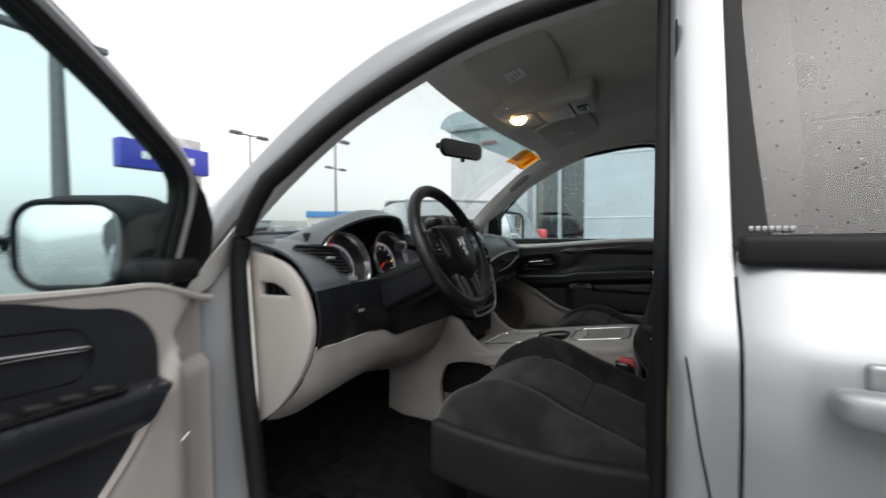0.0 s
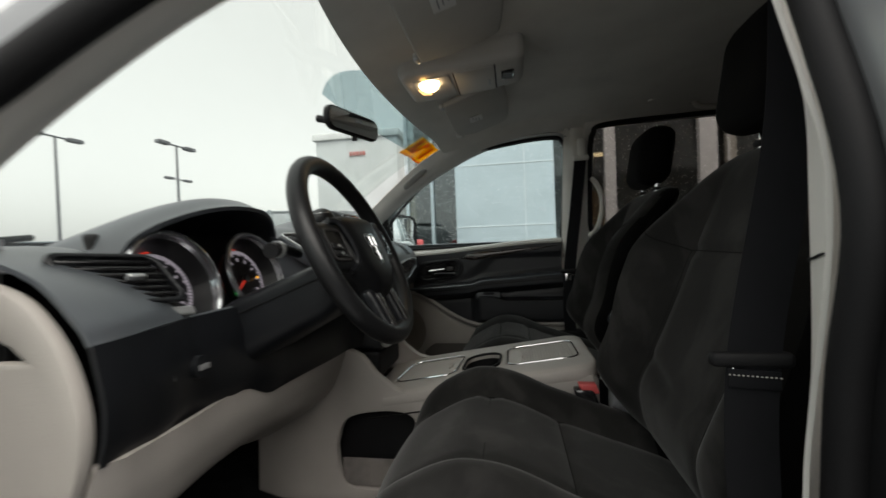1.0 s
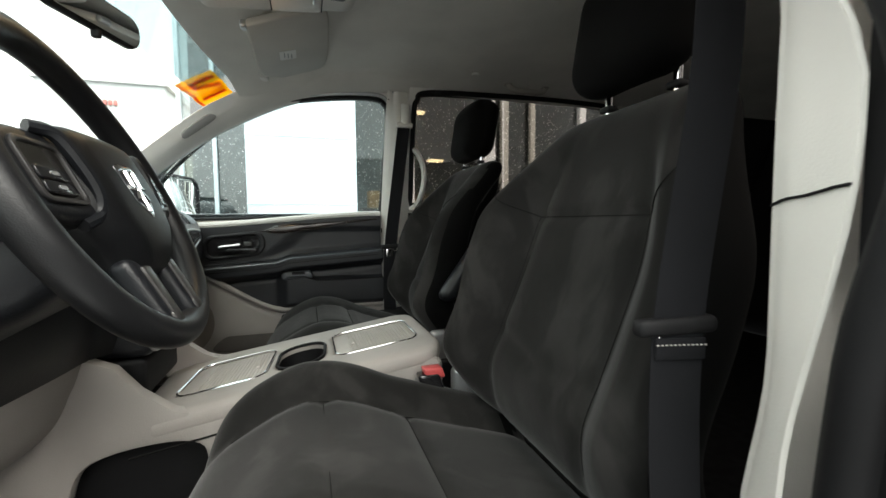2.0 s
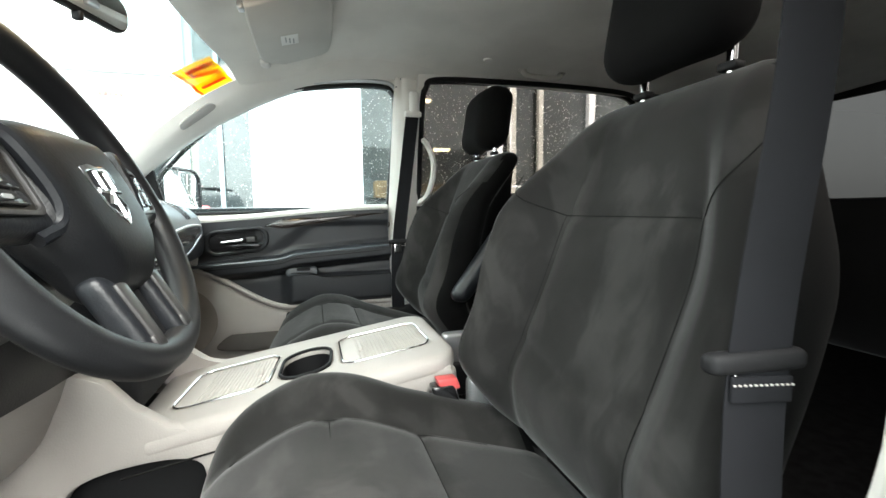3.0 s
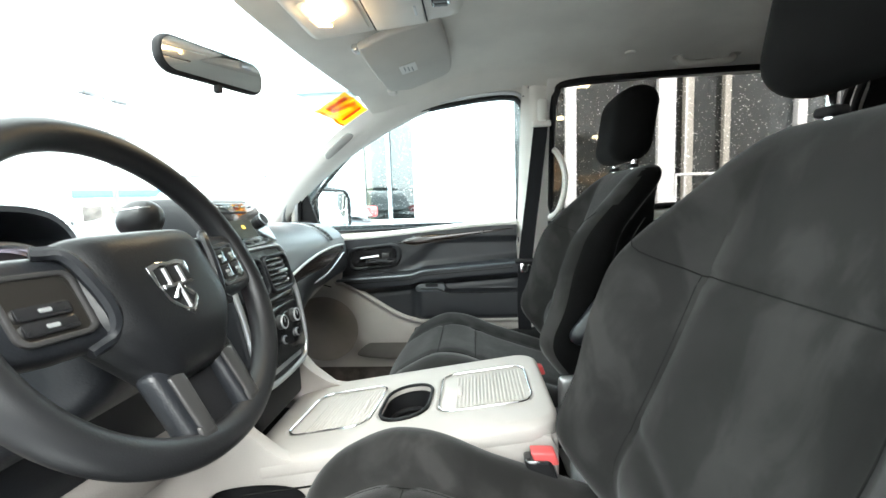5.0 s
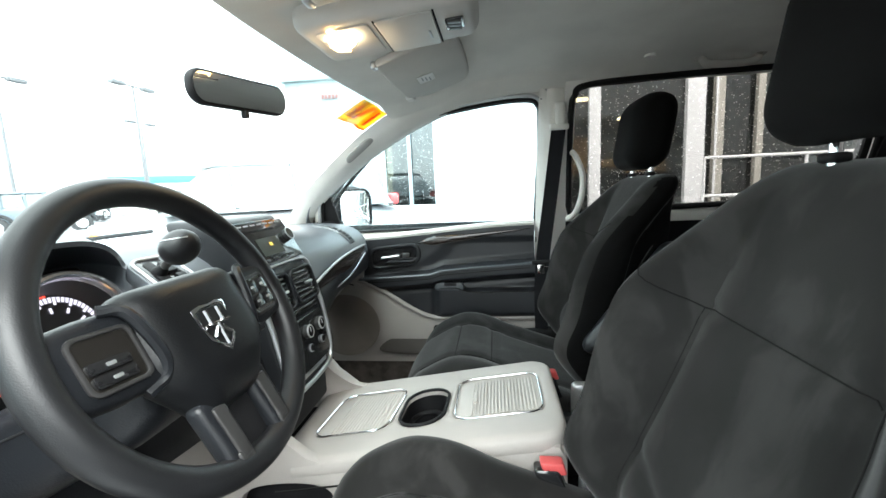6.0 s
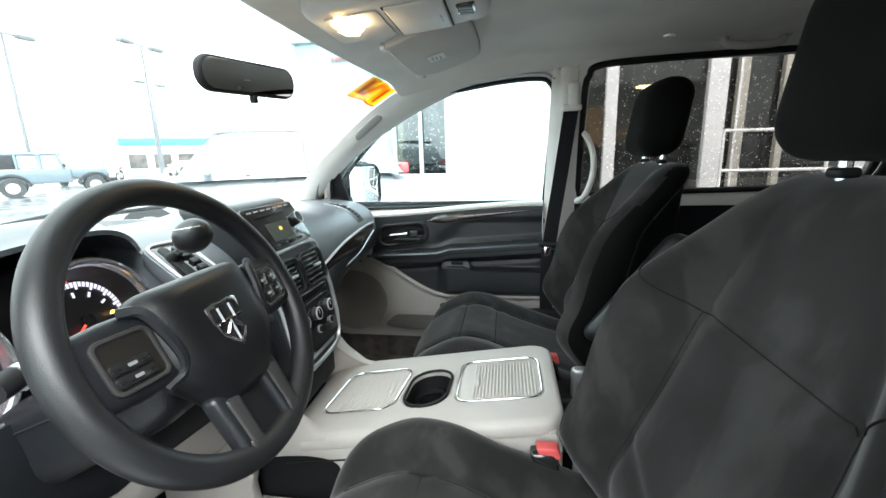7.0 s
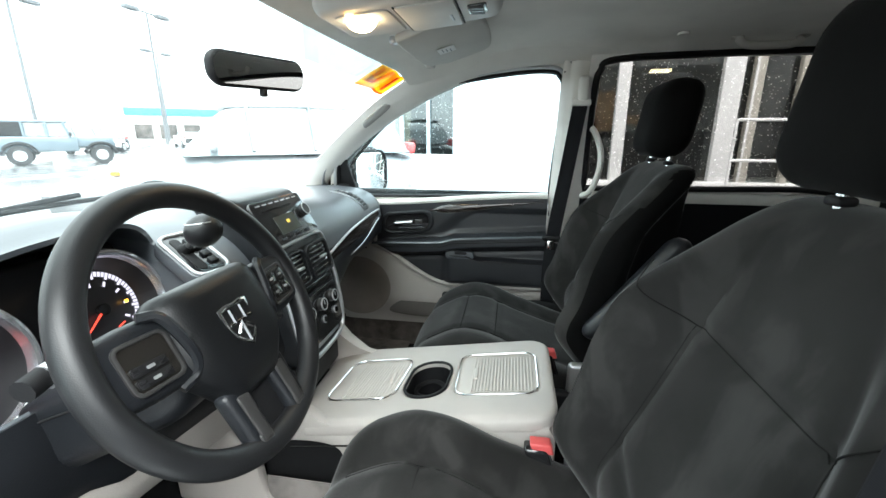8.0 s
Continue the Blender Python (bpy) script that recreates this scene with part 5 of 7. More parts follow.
m = face_at(0.0, 1.125, -0.004)
radio = part("radio", slab(rounded(0.205, 0.105, 0.010, 4), 0.014, lambda u, v, w: m @ Vector((u, v, w)), 0.003), GLOSSY, stack, "gloss black radio")
part("radio_screen", slab(rounded(0.085, 0.042, 0.003, 2), 0.001, lambda u, v, w: m @ Vector((u - 0.01, v - 0.012, w + 0.0142))), glow_mat("dim_screen", (0.35, 0.40, 0.25), 0.006, (0.012, 0.013, 0.012)), radio, "dim display")
part("screen_glyph", rbox((0.012, 0.008, 0.0006), 0.0002, seg=1, fn=lambda v: m @ (v + Vector((-0.005, -0.008, 0.0156)))), glow_mat("amber_glyph", (1.0, 0.65, 0.1), 0.16), radio)
part("disc_slot", rbox((0.115, 0.004, 0.002), 0.0008, seg=1, fn=lambda v: m @ (v + Vector((-0.015, 0.028, 0.0145)))), SEAL, radio)
for sx in (0.080,):
    part("radio_knob", tube([m @ Vector((sx, 0.004, 0.012)), m @ Vector((sx, 0.004, 0.024))], lambda t: 0.0155 - 0.002 * t, 20), DASH, radio, "black volume knob")
    part("radio_knob_ring", tube([m @ Vector((sx + 0.0145 * math.cos(radians(a)), 0.004 + 0.0145 * math.sin(radians(a)), 0.0235)) for a in range(0, 360, 15)], 0.0013, 6, True), SATIN, radio, "thin silver ring")
for k in range(7):
    part("preset_bar", rbox((0.016, 0.003, 0.002), 0.0006, seg=1, fn=lambda v, k=k: m @ (v + Vector((-0.078 + 0.025 * k, 0.042, 0.0145)))), SATIN, radio)
for k in range(4):
    part("radio_key", rbox((0.02, 0.006, 0.004), 0.0012, seg=1, fn=lambda v, k=k: m @ (v + Vector((-0.055 + 0.034 * k, -0.043, 0.0145)))), DASH, radio)
for sy in (-0.058, 0.060):
    vent(stack, face_at(sy * 0.98, 1.018, 0.0), 0.110, 0.084, 6)
m2 = face_at(0.0, 0.965)
part("button_row", slab(rounded(0.19, 0.016, 0.004, 3), 0.004, lambda u, v, w: m2 @ Vector((u, v, w)), 0.001), GLOSSY, stack)
m3 = face_at(0.0, 0.895)
climate = part("climate_panel", slab(rounded(0.20, 0.115, 0.02, 5), 0.006, lambda u, v, w: m3 @ Vector((u, v, w)), 0.002), GLOSSY, stack, "gloss black climate panel")
for u0 in (-0.062, 0.0, 0.062):
    k = part("climate_knob", tube([m3 @ Vector((u0, 0.024, 0.004)), m3 @ Vector((u0, 0.024, 0.017))], lambda t: 0.0160 - 0.002 * t, 20), DARKSATIN, climate, "round climate knob")
    part("knob_ring", tube([m3 @ Vector((u0 + 0.0135 * math.cos(radians(a)), 0.024 + 0.0135 * math.sin(radians(a)), 0.0170)) for a in range(0, 360, 15)], 0.0020, 6, True), SATIN, k, "silver ring")
    part("knob_face", tube([m3 @ Vector((u0, 0.024, 0.017)), m3 @ Vector((u0, 0.024, 0.0180))], 0.0120, 18), GLOSSY, k)
    part("knob_mark", rbox((0.003, 0.011, 0.002), 0.0006, seg=1, fn=lambda v, u0=u0: m3 @ (v + Vector((u0, 0.028, 0.0182)))), SATIN, k)
    b = part("climate_button", tube([m3 @ Vector((u0 + 0.004, -0.016, 0.004)), m3 @ Vector((u0 + 0.004, -0.016, 0.009))], 0.0095, 16), SATIN, climate)
    part("button_face", tube([m3 @ Vector((u0 + 0.004, -0.016, 0.009)), m3 @ Vector((u0 + 0.004, -0.016, 0.0105))], 0.0075, 14), GLOSSY, b)
border = [(0.0, 1.076), (0.085, 1.075), (0.112, 1.066), (0.117, 1.03), (0.118, 0.96), (0.116, 0.89), (0.108, 0.835), (0.085, 0.812), (0.0, 0.806), (-0.085, 0.812), (-0.108, 0.835), (-0.116, 0.89), (-0.118, 0.96), (-0.117, 1.03), (-0.112, 1.066), (-0.085, 1.075), (0.0, 1.076)]
part("stack_border", tube([on_stack(p.x, p.z, 0.003)[0] for p in spline([(u, 0, z) for u, z in border], 72)], 0.0056, 8), SATIN, stack, "chrome border of the centre stack")
part("switch_bank", slab(rounded(0.15, 0.014, 0.004, 3), 0.005, lambda u, v, w: face_at(0, 0.832) @ Vector((u, v, w)), 0.001), SATIN, stack)
part("open_bin", rbox((0.10, 0.20, 0.075), 0.012, (1, 2, 1), fn=lambda v: v + Vector((-0.155, SY, 0.760))), SEAL, dash, "dark open bin under the stack")

# gear lever beside the wheel
shifter = thing("gear_lever", (-0.255, -0.188, 1.090), "black ball gear lever in a chrome-edged gate", "gear lever")
sm = facing((0, 0, 0), (0.40, -0.16, 0.90), 4)
part("gate_base", slab(rounded(0.082, 0.142, 0.024, 6), 0.030, lambda u, v, w: sm @ Vector((u, v, w - 0.026)), 0.004), DASHTOP, shifter, "grey gate surround")
part("gate", slab(rounded(0.066, 0.125, 0.018, 5), 0.005, lambda u, v, w: sm @ Vector((u, v, w + 0.001)), 0.001), GLOSSY, shifter, "gloss black gate")
part("gate_edge", tube([sm @ Vector((u, v, 0.006)) for u, v in rounded(0.069, 0.128, 0.020, 5)], 0.0036, 8, True), SATIN, shifter, "bright gate edge")
part("gate_slot", slab(rounded(0.018, 0.100, 0.008, 4), 0.0015, lambda u, v, w: sm @ Vector((u - 0.012, v, w + 0.006)), 0.0005), SEAL, shifter, "dark lever slot")
for uu, vv in ((0.014, -0.034), (0.014, -0.012), (0.010, 0.012), (0.010, 0.034)):
    part("gate_step", rbox((0.017, 0.015, 0.008), 0.0025, seg=2, fn=lambda v, uu=uu, vv=vv: sm @ (v + Vector((uu, vv, 0.008)))), DASH, shifter)
foot_at = sm @ Vector((-0.010, 0.014, 0.004))
knob_at = Vector((0.060, -0.038, 0.059))
part("boot", tube([foot_at, foot_at.lerp(knob_at, 0.28)], lambda t: 0.014 - 0.007 * t, 14), SEAL, shifter, "black boot")
part("rod", tube([foot_at, knob_at], lambda t: 0.0055 + 0.005 * t * t, 12), DARKSATIN, shifter, "dark lever rod")
part("knob", sheet(lambda u, v: knob_at + Vector((0.0315 * math.sin(math.pi * v) * math.cos(2 * math.pi * u), 0.0315 * math.sin(math.pi * v) * math.sin(2 * math.pi * u), 0.0300 * math.cos(math.pi * v) + 0.004 * math.sin(math.pi * v) * math.cos(2 * math.pi * u))), 32, 18), RIMSKIN, shifter, "black ball knob")
part("knob_arc", tube([knob_at + Vector((0.0316 * math.sin(radians(58)) * math.cos(radians(a)), 0.0316 * math.sin(radians(58)) * math.sin(radians(a)), 0.0300 * math.cos(radians(58)) + 0.0034 * math.cos(radians(a)))) for a in range(-150, -20, 8)], 0.0010, 6), SATIN, shifter, "thin bright arc on the knob")

# passenger side of the dash
part("wood_spear", sheet(lambda u, v: (mid_at(0.16 + 0.60 * u, 0.2).x + 0.006 - 0.004 * (2 * v - 1) ** 2, 0.16 + 0.60 * u, 0.955 + 0.045 * u + (0.012 + 0.024 * math.sin(math.pi * min(1, u * 1.05))) * (2 * v - 1)), 30, 8, 0.004), WOODISH, dash, "dark wood-look spear")
part("spear_edge", tube([Vector((mid_at(0.15 + 0.61 * k / 30, 0.2).x + 0.006, 0.15 + 0.61 * k / 30, 0.972 + 0.045 * k / 30 + 0.024 * math.sin(math.pi * k / 30))) for k in range(31)], 0.004, 8), SATIN, dash, "silver edge of the spear")
part("spear_edge", tube([Vector((mid_at(0.15 + 0.61 * k / 30, 0.2).x + 0.006, 0.15 + 0.61 * k / 30, 0.938 + 0.045 * k / 30 - 0.022 * math.sin(math.pi * k / 30))) for k in range(31)], 0.0035, 8), SATIN, dash)
side_vent = part("side_vent", sheet(lambda u, v: top_at(0.592 + 0.05 * v, 0.58 + 0.28 * u) + Vector((0.006, 0, 0.006)), 24, 3, 0.002), SEAL, dash, "dark curved vent at the dash end")
for k in range(10):
    part("vent_bar", tube([top_at(0.588 + 0.058 * q / 4, 0.58 + 0.28 * (k + 0.1) / 9.2) + Vector((0.008, 0, 0.008)) for q in range(5)], 0.0020, 6), DASH, side_vent)
for yy in (0.589, 0.645):
    part("vent_rim", tube([top_at(yy, 0.575 + 0.29 * q / 16) + Vector((0.005, 0, 0.006)) for q in range(17)], 0.0040, 6), DASHTOP, side_vent)
part("airbag_seam", tube([top_at(0.22 + 0.36 * k / 20, 0.70) + Vector((0.002, 0, 0.002)) for k in range(21)], 0.0018, 6), SEAM, dash)
part("glovebox_joint", tube([low_at(0.20 + 0.52 * k / 20, 0.35) + Vector((0.002, 0, 0.0)) for k in range(21)], 0.0025, 6), SEAM, dash)


# ---- centre console ----
console = thing("center_console", (0, 0, 0.40), "beige centre console with two lidded trays and cup holders", "console")
up = Vector((0, 0, -0.40))
CY = 0.02


def console_top(x):
    return 0.708 + 0.16 * (x + 0.06) - 0.25 * max(0.0, x - 0.30) ** 2


def on_top(u, v, w=0.0):
    return Vector((u, CY + v, console_top(u) + w)) + up


def boxy(x0, x1, y0, y1, r, skew=0.0, n=5):
    return [(u + skew * (v - (y0 + y1) / 2), v) for u, v in rounded(x1 - x0, y1 - y0, r, n, (x0 + x1) / 2, (y0 + y1) / 2)]


tray_rear, tray_front = boxy(0.235, 0.418, -0.086, 0.090, 0.028), boxy(-0.066, 0.098, -0.088, 0.088, 0.03, 0.10)
cups = boxy(0.114, 0.214, -0.090, 0.060, 0.046, 0.05)
shell = part("top_shell", slab(boxy(-0.13, 0.455, -0.170, 0.170, 0.05), 0.040, lambda u, v, w: on_top(u, v * (1 - 0.04 * smooth01(0.026, 0.040, w)), w - 0.040), 0.012, (tray_rear, tray_front, cups), 4), BEIGE, console, "beige top shell")
part("cup_well", slab(cups, 0.10, lambda u, v, w: on_top(u, v, w - 0.112), 0, ([(u * 0.97 + 0.164 * 0.03, v * 0.97 - 0.015 * 0.03) for u, v in cups],)), SEAL, console, "dark cup well")
for k, (u0, v0) in enumerate(((0.160, 0.020), (0.168, -0.050))):
    part("cup_ring", tube([on_top(u0 + 0.036 * math.cos(radians(a)), v0 + 0.034 * math.sin(radians(a)), -0.052) for a in range(0, 360, 12)], 0.006, 8, True), SEAL, console, "rubber cup ring")
    part("cup_floor", slab([(u0 + 0.036 * math.cos(radians(a)), v0 + 0.034 * math.sin(radians(a))) for a in range(0, 360, 12)], 0.004, lambda u, v, w: on_top(u, v, w - 0.098)), SEAL, console)
part("cup_rim", tube([on_top(u, v, 0.0015) for u, v in cups], 0.0035, 8, True), SEAL, console)
for tray, x0, x1, wide, skew in ((tray_rear, 0.245, 0.41, 0.072, 0.0), (tray_front, -0.055, 0.088, 0.074, 0.10)):
    lid = part("tray_lid", slab(tray, 0.012, lambda u, v, w: on_top(u, v, w - 0.016), 0.001), RIB, console, "ribbed sliding tray lid")
    n = int((x1 - x0) / 0.0072)
    for k in range(3, n):
        u0 = x0 + (x1 - x0) * (k + 0.5) / n
        part("rib", tube([on_top(u0 + skew * v, v, -0.004) for v in (-wide, 0.0, wide)], 0.0024, 6), RIB, lid)
    part("lid_pull", rbox((0.010, 0.045, 0.008), 0.003, (1, 3, 1), 2, fn=lambda v, x0=x0: on_top(x0 + 0.012 + v.x + (0.02 if x0 > 0 else 0.115), v.y, v.z - 0.002)), RIB, lid)
    part("tray_edge", tube([on_top(u, v, 0.0) for u, v in tray], 0.0021, 8, True), CHROME, console, "chrome tray edge")
part("side_joint", tube([Vector((x, CY - 0.1715, console_top(x) - 0.058 - 0.06 * smooth01(0.36, 0.43, x))) + up for x in [-0.12 + 0.55 * k / 30 for k in range(31)]], 0.0018, 6), SEAM, console)
cubby = [(p.x, p.z) for p in spline([(-0.215, 0, 0.56), (-0.185, 0, 0.632), (-0.10, 0, 0.655), (-0.02, 0, 0.650), (0.0, 0, 0.61), (-0.005, 0, 0.50), (-0.06, 0, 0.447), (-0.18, 0, 0.445), (-0.213, 0, 0.48), (-0.215, 0, 0.555)], 40)][:-1]
flank = [(-0.46, 0.40), (-0.44, 0.58), (-0.36, 0.70), (-0.27, 0.79), (-0.19, 0.825), (-0.135, 0.80), (-0.10, 0.755), (-0.05, 0.715), (0.0, 0.700), (0.2, 0.734), (0.40, 0.760), (0.437, 0.757), (0.45, 0.73), (0.45, 0.40)]
for sgn in (-1, 1):
    part("side_panel", slab(flank, 0.03, lambda u, v, w, sgn=sgn: Vector((u, CY + sgn * (0.169 - 0.022 * smooth01(0.60, 0.42, v) - w + 0.0), v)) + up, 0.008, (cubby,)), BEIGE, console, "beige side panel with a cubby")
part("rear_panel", rbox((0.03, 0.325, 0.35), 0.012, (1, 4, 3), fn=lambda v: v + Vector((0.437, CY, 0.577)) + up), BEIGE, console, "beige rear face")
part("cubby_box", rbox((0.26, 0.22, 0.25), 0.02, (2, 2, 2), fn=lambda v: v + Vector((-0.11, CY, 0.55)) + up), SEAL, console, "dark cubby")
part("cubby_net", sheet(lambda u, v: Vector((-0.21 + 0.19 * u, CY - 0.14, 0.445 + 0.075 * v)) + up, 10, 4, 0.002), weave_mat("grey_net", (0.20, 0.18, 0.17), 0.8, 130, 1.0, "DIAGONAL", 0.3), console, "grey elastic net")
for sgn in (1,):
    top = spline([(-0.120, 0.108, 0.812), (-0.098, 0.120, 0.772), (-0.055, 0.142, 0.728), (0.0, 0.158, 0.712), (0.06, 0.165, 0.716)], 20)
    part("stack_wing", sheet(lambda u, v, sgn=sgn, top=top: Vector((top[round(u * 20)].x - 0.04 * v * (1 - u), CY + sgn * (top[round(u * 20)].y + 0.012 * math.sin(math.pi * v)), top[round(u * 20)].z - 0.10 * v)) + up, 20, 6, 0.014), BEIGE, console, "beige wing up to the stack")


# ---- belts and buckles ----
def ribbon(pts, wide, width_dir, thick=0.0016):
    d = [Vector(w).normalized() for w in width_dir]
    n = len(pts) - 1

    def fn(u, v):
        k = round(u * n)
        j = min(int(u * (len(d) - 1)), len(d) - 2) if len(d) > 1 else 0
        way = d[j].lerp(d[j + 1], u * (len(d) - 1) - j) if len(d) > 1 else d[0]
        return pts[k] + way * wide * (v - 0.5)
    return sheet(fn, n, 4, thick)


def seat_belt(name, s, dx, label):
    """A belt on the door pillar: s is the side, from the upper guide down to the floor."""
    b = thing(name, (0.55 + dx, s * 0.66, 1.43), label, "seat belt", "front seat belts")
    o = Vector((0.55 + dx, s * 0.66, 1.43))
    pts = spline([Vector((0.545 + dx + (0.012 if s < 0 else 0), s * 0.655, 1.42)) - o, Vector((0.52 + dx + (0.018 if s < 0 else 0), s * 0.672, 1.2)) - o, Vector((0.488 + dx, s * 0.682, 0.93)) - o, Vector((0.485 + dx, s * 0.695, 0.70)) - o, Vector((0.50 + dx, s * 0.71, 0.46)) - o], 40)
    part("webbing", ribbon(pts, 0.049, [(1, -0.25, 0.06), (1, -0.25, 0.0), (1, -0.2, 0.0)]), BELT, b, "black belt webbing")
    guide = part("guide_cover", rbox((0.036, 0.028, 0.085), 0.0138, (2, 1, 3), 5, fn=lambda v: v + Vector((0.0, -s * 0.012, 0.03))), TRIM, b, "pale plastic belt guide")
    part("guide_loop", rbox((0.065, 0.016, 0.022), 0.007, (2, 1, 1), 3, fn=lambda v: v + Vector((-0.005, -s * 0.014, -0.012))), TRIM, guide)
    c = Vector((0.488 + dx, s * 0.682, 0.945)) - o
    tongue = part("tongue", rbox((0.074, 0.016, 0.017), 0.0065, (4, 1, 1), 3, fn=lambda v: Vector((v.x, v.y - 0.25 * v.x, v.z + 0.06 * v.x)) + c + Vector((0, -s * 0.004, 0.0))), SEAL, b, "black belt tongue")
    part("tongue_tip", rbox((0.028, 0.004, 0.034), 0.003, fn=lambda v: v + c + Vector((-0.004, -s * 0.006, -0.026))), CHROME, tongue, "steel tongue tip")
    part("belt_patch", rbox((0.046, 0.003, 0.020), 0.001, (2, 1, 1), 1, fn=lambda v: Vector((v.x, v.y - 0.25 * v.x - 0.003, v.z)) + c + Vector((0, 0, -0.020))), BELT, b, "sewn belt fold")
    for k in range(12):
        part("stitch", rbox((0.0020, 0.0020, 0.0013), 0.0005, seg=1, fn=lambda v, k=k: v + c + Vector((-0.022 + 0.004 * k, -0.25 * (-0.022 + 0.004 * k) - 0.0050, -0.016))), RIB, b)
    return b


driver_belt = seat_belt("driver_seat_belt", -1, 0.018, "black seat belt with its tongue on the webbing")
passenger_belt = seat_belt("passenger_seat_belt", 1, 0.01, "black seat belt on a pale pillar guide")


def buckle(x, y, z, lean, label):
    b = thing("belt_buckle", (x, y, z), label, "belt buckle", "belt buckles")
    part("case", rbox((0.046, 0.032, 0.090), 0.008, (2, 1, 3), 3, fn=lambda v: Vector((v.x + lean * v.z - 0.35 * v.z, v.y, v.z - 0.048))), GLOSSY, b, "black buckle case")
    part("button", rbox((0.040, 0.026, 0.022), 0.004, (2, 1, 1), 2, fn=lambda v: Vector((v.x - 0.003 - 0.35 * v.z, v.y, v.z - 0.003))), RED, b, "red release button")
    part("stem", rbox((0.045, 0.012, 0.22), 0.004, (1, 1, 2), fn=lambda v: Vector((v.x + 0.06 - 0.35 * v.z, v.y, v.z - 0.18))), SATIN, b, "grey buckle stem")
    return b


buckle(0.423, -0.172, 0.740, 0.0, "red-buttoned belt buckle beside the console")
buckle(0.465, 0.205, 0.735, 0.0, "red-buttoned belt buckle, far side of the console")

# ---- overhead ----
over = thing("overhead_console", (0.14, 0.0, 1.580), "light grey overhead console with a lit map lamp", "overhead console")
HARD = mat("warm_grey_plastic", (0.70, 0.675, 0.635), 0.5, var=0.04, bump=0.2, bump_scale=500)
part("housing", rbox((0.335, 0.205, 0.075), 0.025, (6, 4, 2), 4, fn=lambda v: Vector((v.x, v.y * (1 - 0.5 * max(0, v.x)), v.z + 0.10 * v.x - 0.012))), HARD, over, "light grey housing")


def under(x, y, out=0.0):
    return Vector((x, y, 0.10 * x - 0.0495 - out))


part("storage_lid", slab(rounded(0.105, 0.165, 0.006, 3), 0.004, lambda u, v, w: under(0.035 + u, v, w), 0.0015), HARD, over, "storage lid")
for x in (-0.0195, 0.0895):
    part("lid_gap", rbox((0.003, 0.165, 0.003), 0.0008, (1, 1, 1), 1, fn=lambda v, x=x: under(x, 0, 0.001) + v), SEAL, over)
part("lid_pull", rbox((0.005, 0.04, 0.003), 0.001, seg=1, fn=lambda v: under(0.072, 0.02, 0.004) + v), SATIN, over)
sw = part("switch_pod", slab(rounded(0.035, 0.052, 0.004, 3), 0.004, lambda u, v, w: under(0.123 + u, -0.006 + v, w), 0.001), GLOSSY, over, "dark switch pod")
for k in range(3):
    part("switch", rbox((0.026, 0.013, 0.004), 0.0012, seg=1, fn=lambda v, k=k: under(0.123, -0.022 + 0.016 * k, 0.005) + v), DARKSATIN, sw)
BULB = glow_mat("lit_lamp_lens", (1.0, 0.74, 0.42), 5.5, (0.8, 0.8, 0.8))
GLOW = glow_mat("lamp_bezel_glow", (1.0, 0.55, 0.18), 0.9, (0.6, 0.5, 0.4))
lamp = part("map_lamp", slab(rounded(0.100, 0.150, 0.012, 4), 0.003, lambda u, v, w: under(-0.080 + u, -0.005 + v, w), 0.001), HARD, over, "map lamp panel")
part("lens", sheet(lambda u, v: under(-0.090, -0.045, 0.0) + Vector((0.0285 * math.sin(math.pi * v * 0.5) * math.cos(2 * math.pi * u), 0.0285 * math.sin(math.pi * v * 0.5) * math.sin(2 * math.pi * u), -0.002 - 0.021 * math.cos(math.pi * v * 0.5))), 28, 8), BULB, lamp, "lit warm lens")
part("lens_button", rbox((0.016, 0.010, 0.006), 0.003, seg=2, fn=lambda v: under(-0.098, -0.083, 0.004) + v), GLOW, lamp)
part("lens_button", tube([under(-0.122, -0.02, 0.004), under(-0.118, 0.012, 0.004), under(-0.095, 0.022, 0.004)], 0.0035, 6), GLOW, lamp)
bulb = new("map_lamp_light", bpy.data.lights.new("map_lamp_light", "POINT"))
bulb.data.energy, bulb.data.color, bulb.data.shadow_soft_size = 0.014, (1.0, 0.64, 0.32), 0.02
bulb.location = Vector((0.14, 0.0, 1.58)) + under(-0.090, -0.045, 0.06)


VISOR = mat("pale_visor_vinyl", (0.66, 0.64, 0.60), 0.8, var=0.04, bump=0.3, bump_scale=800)


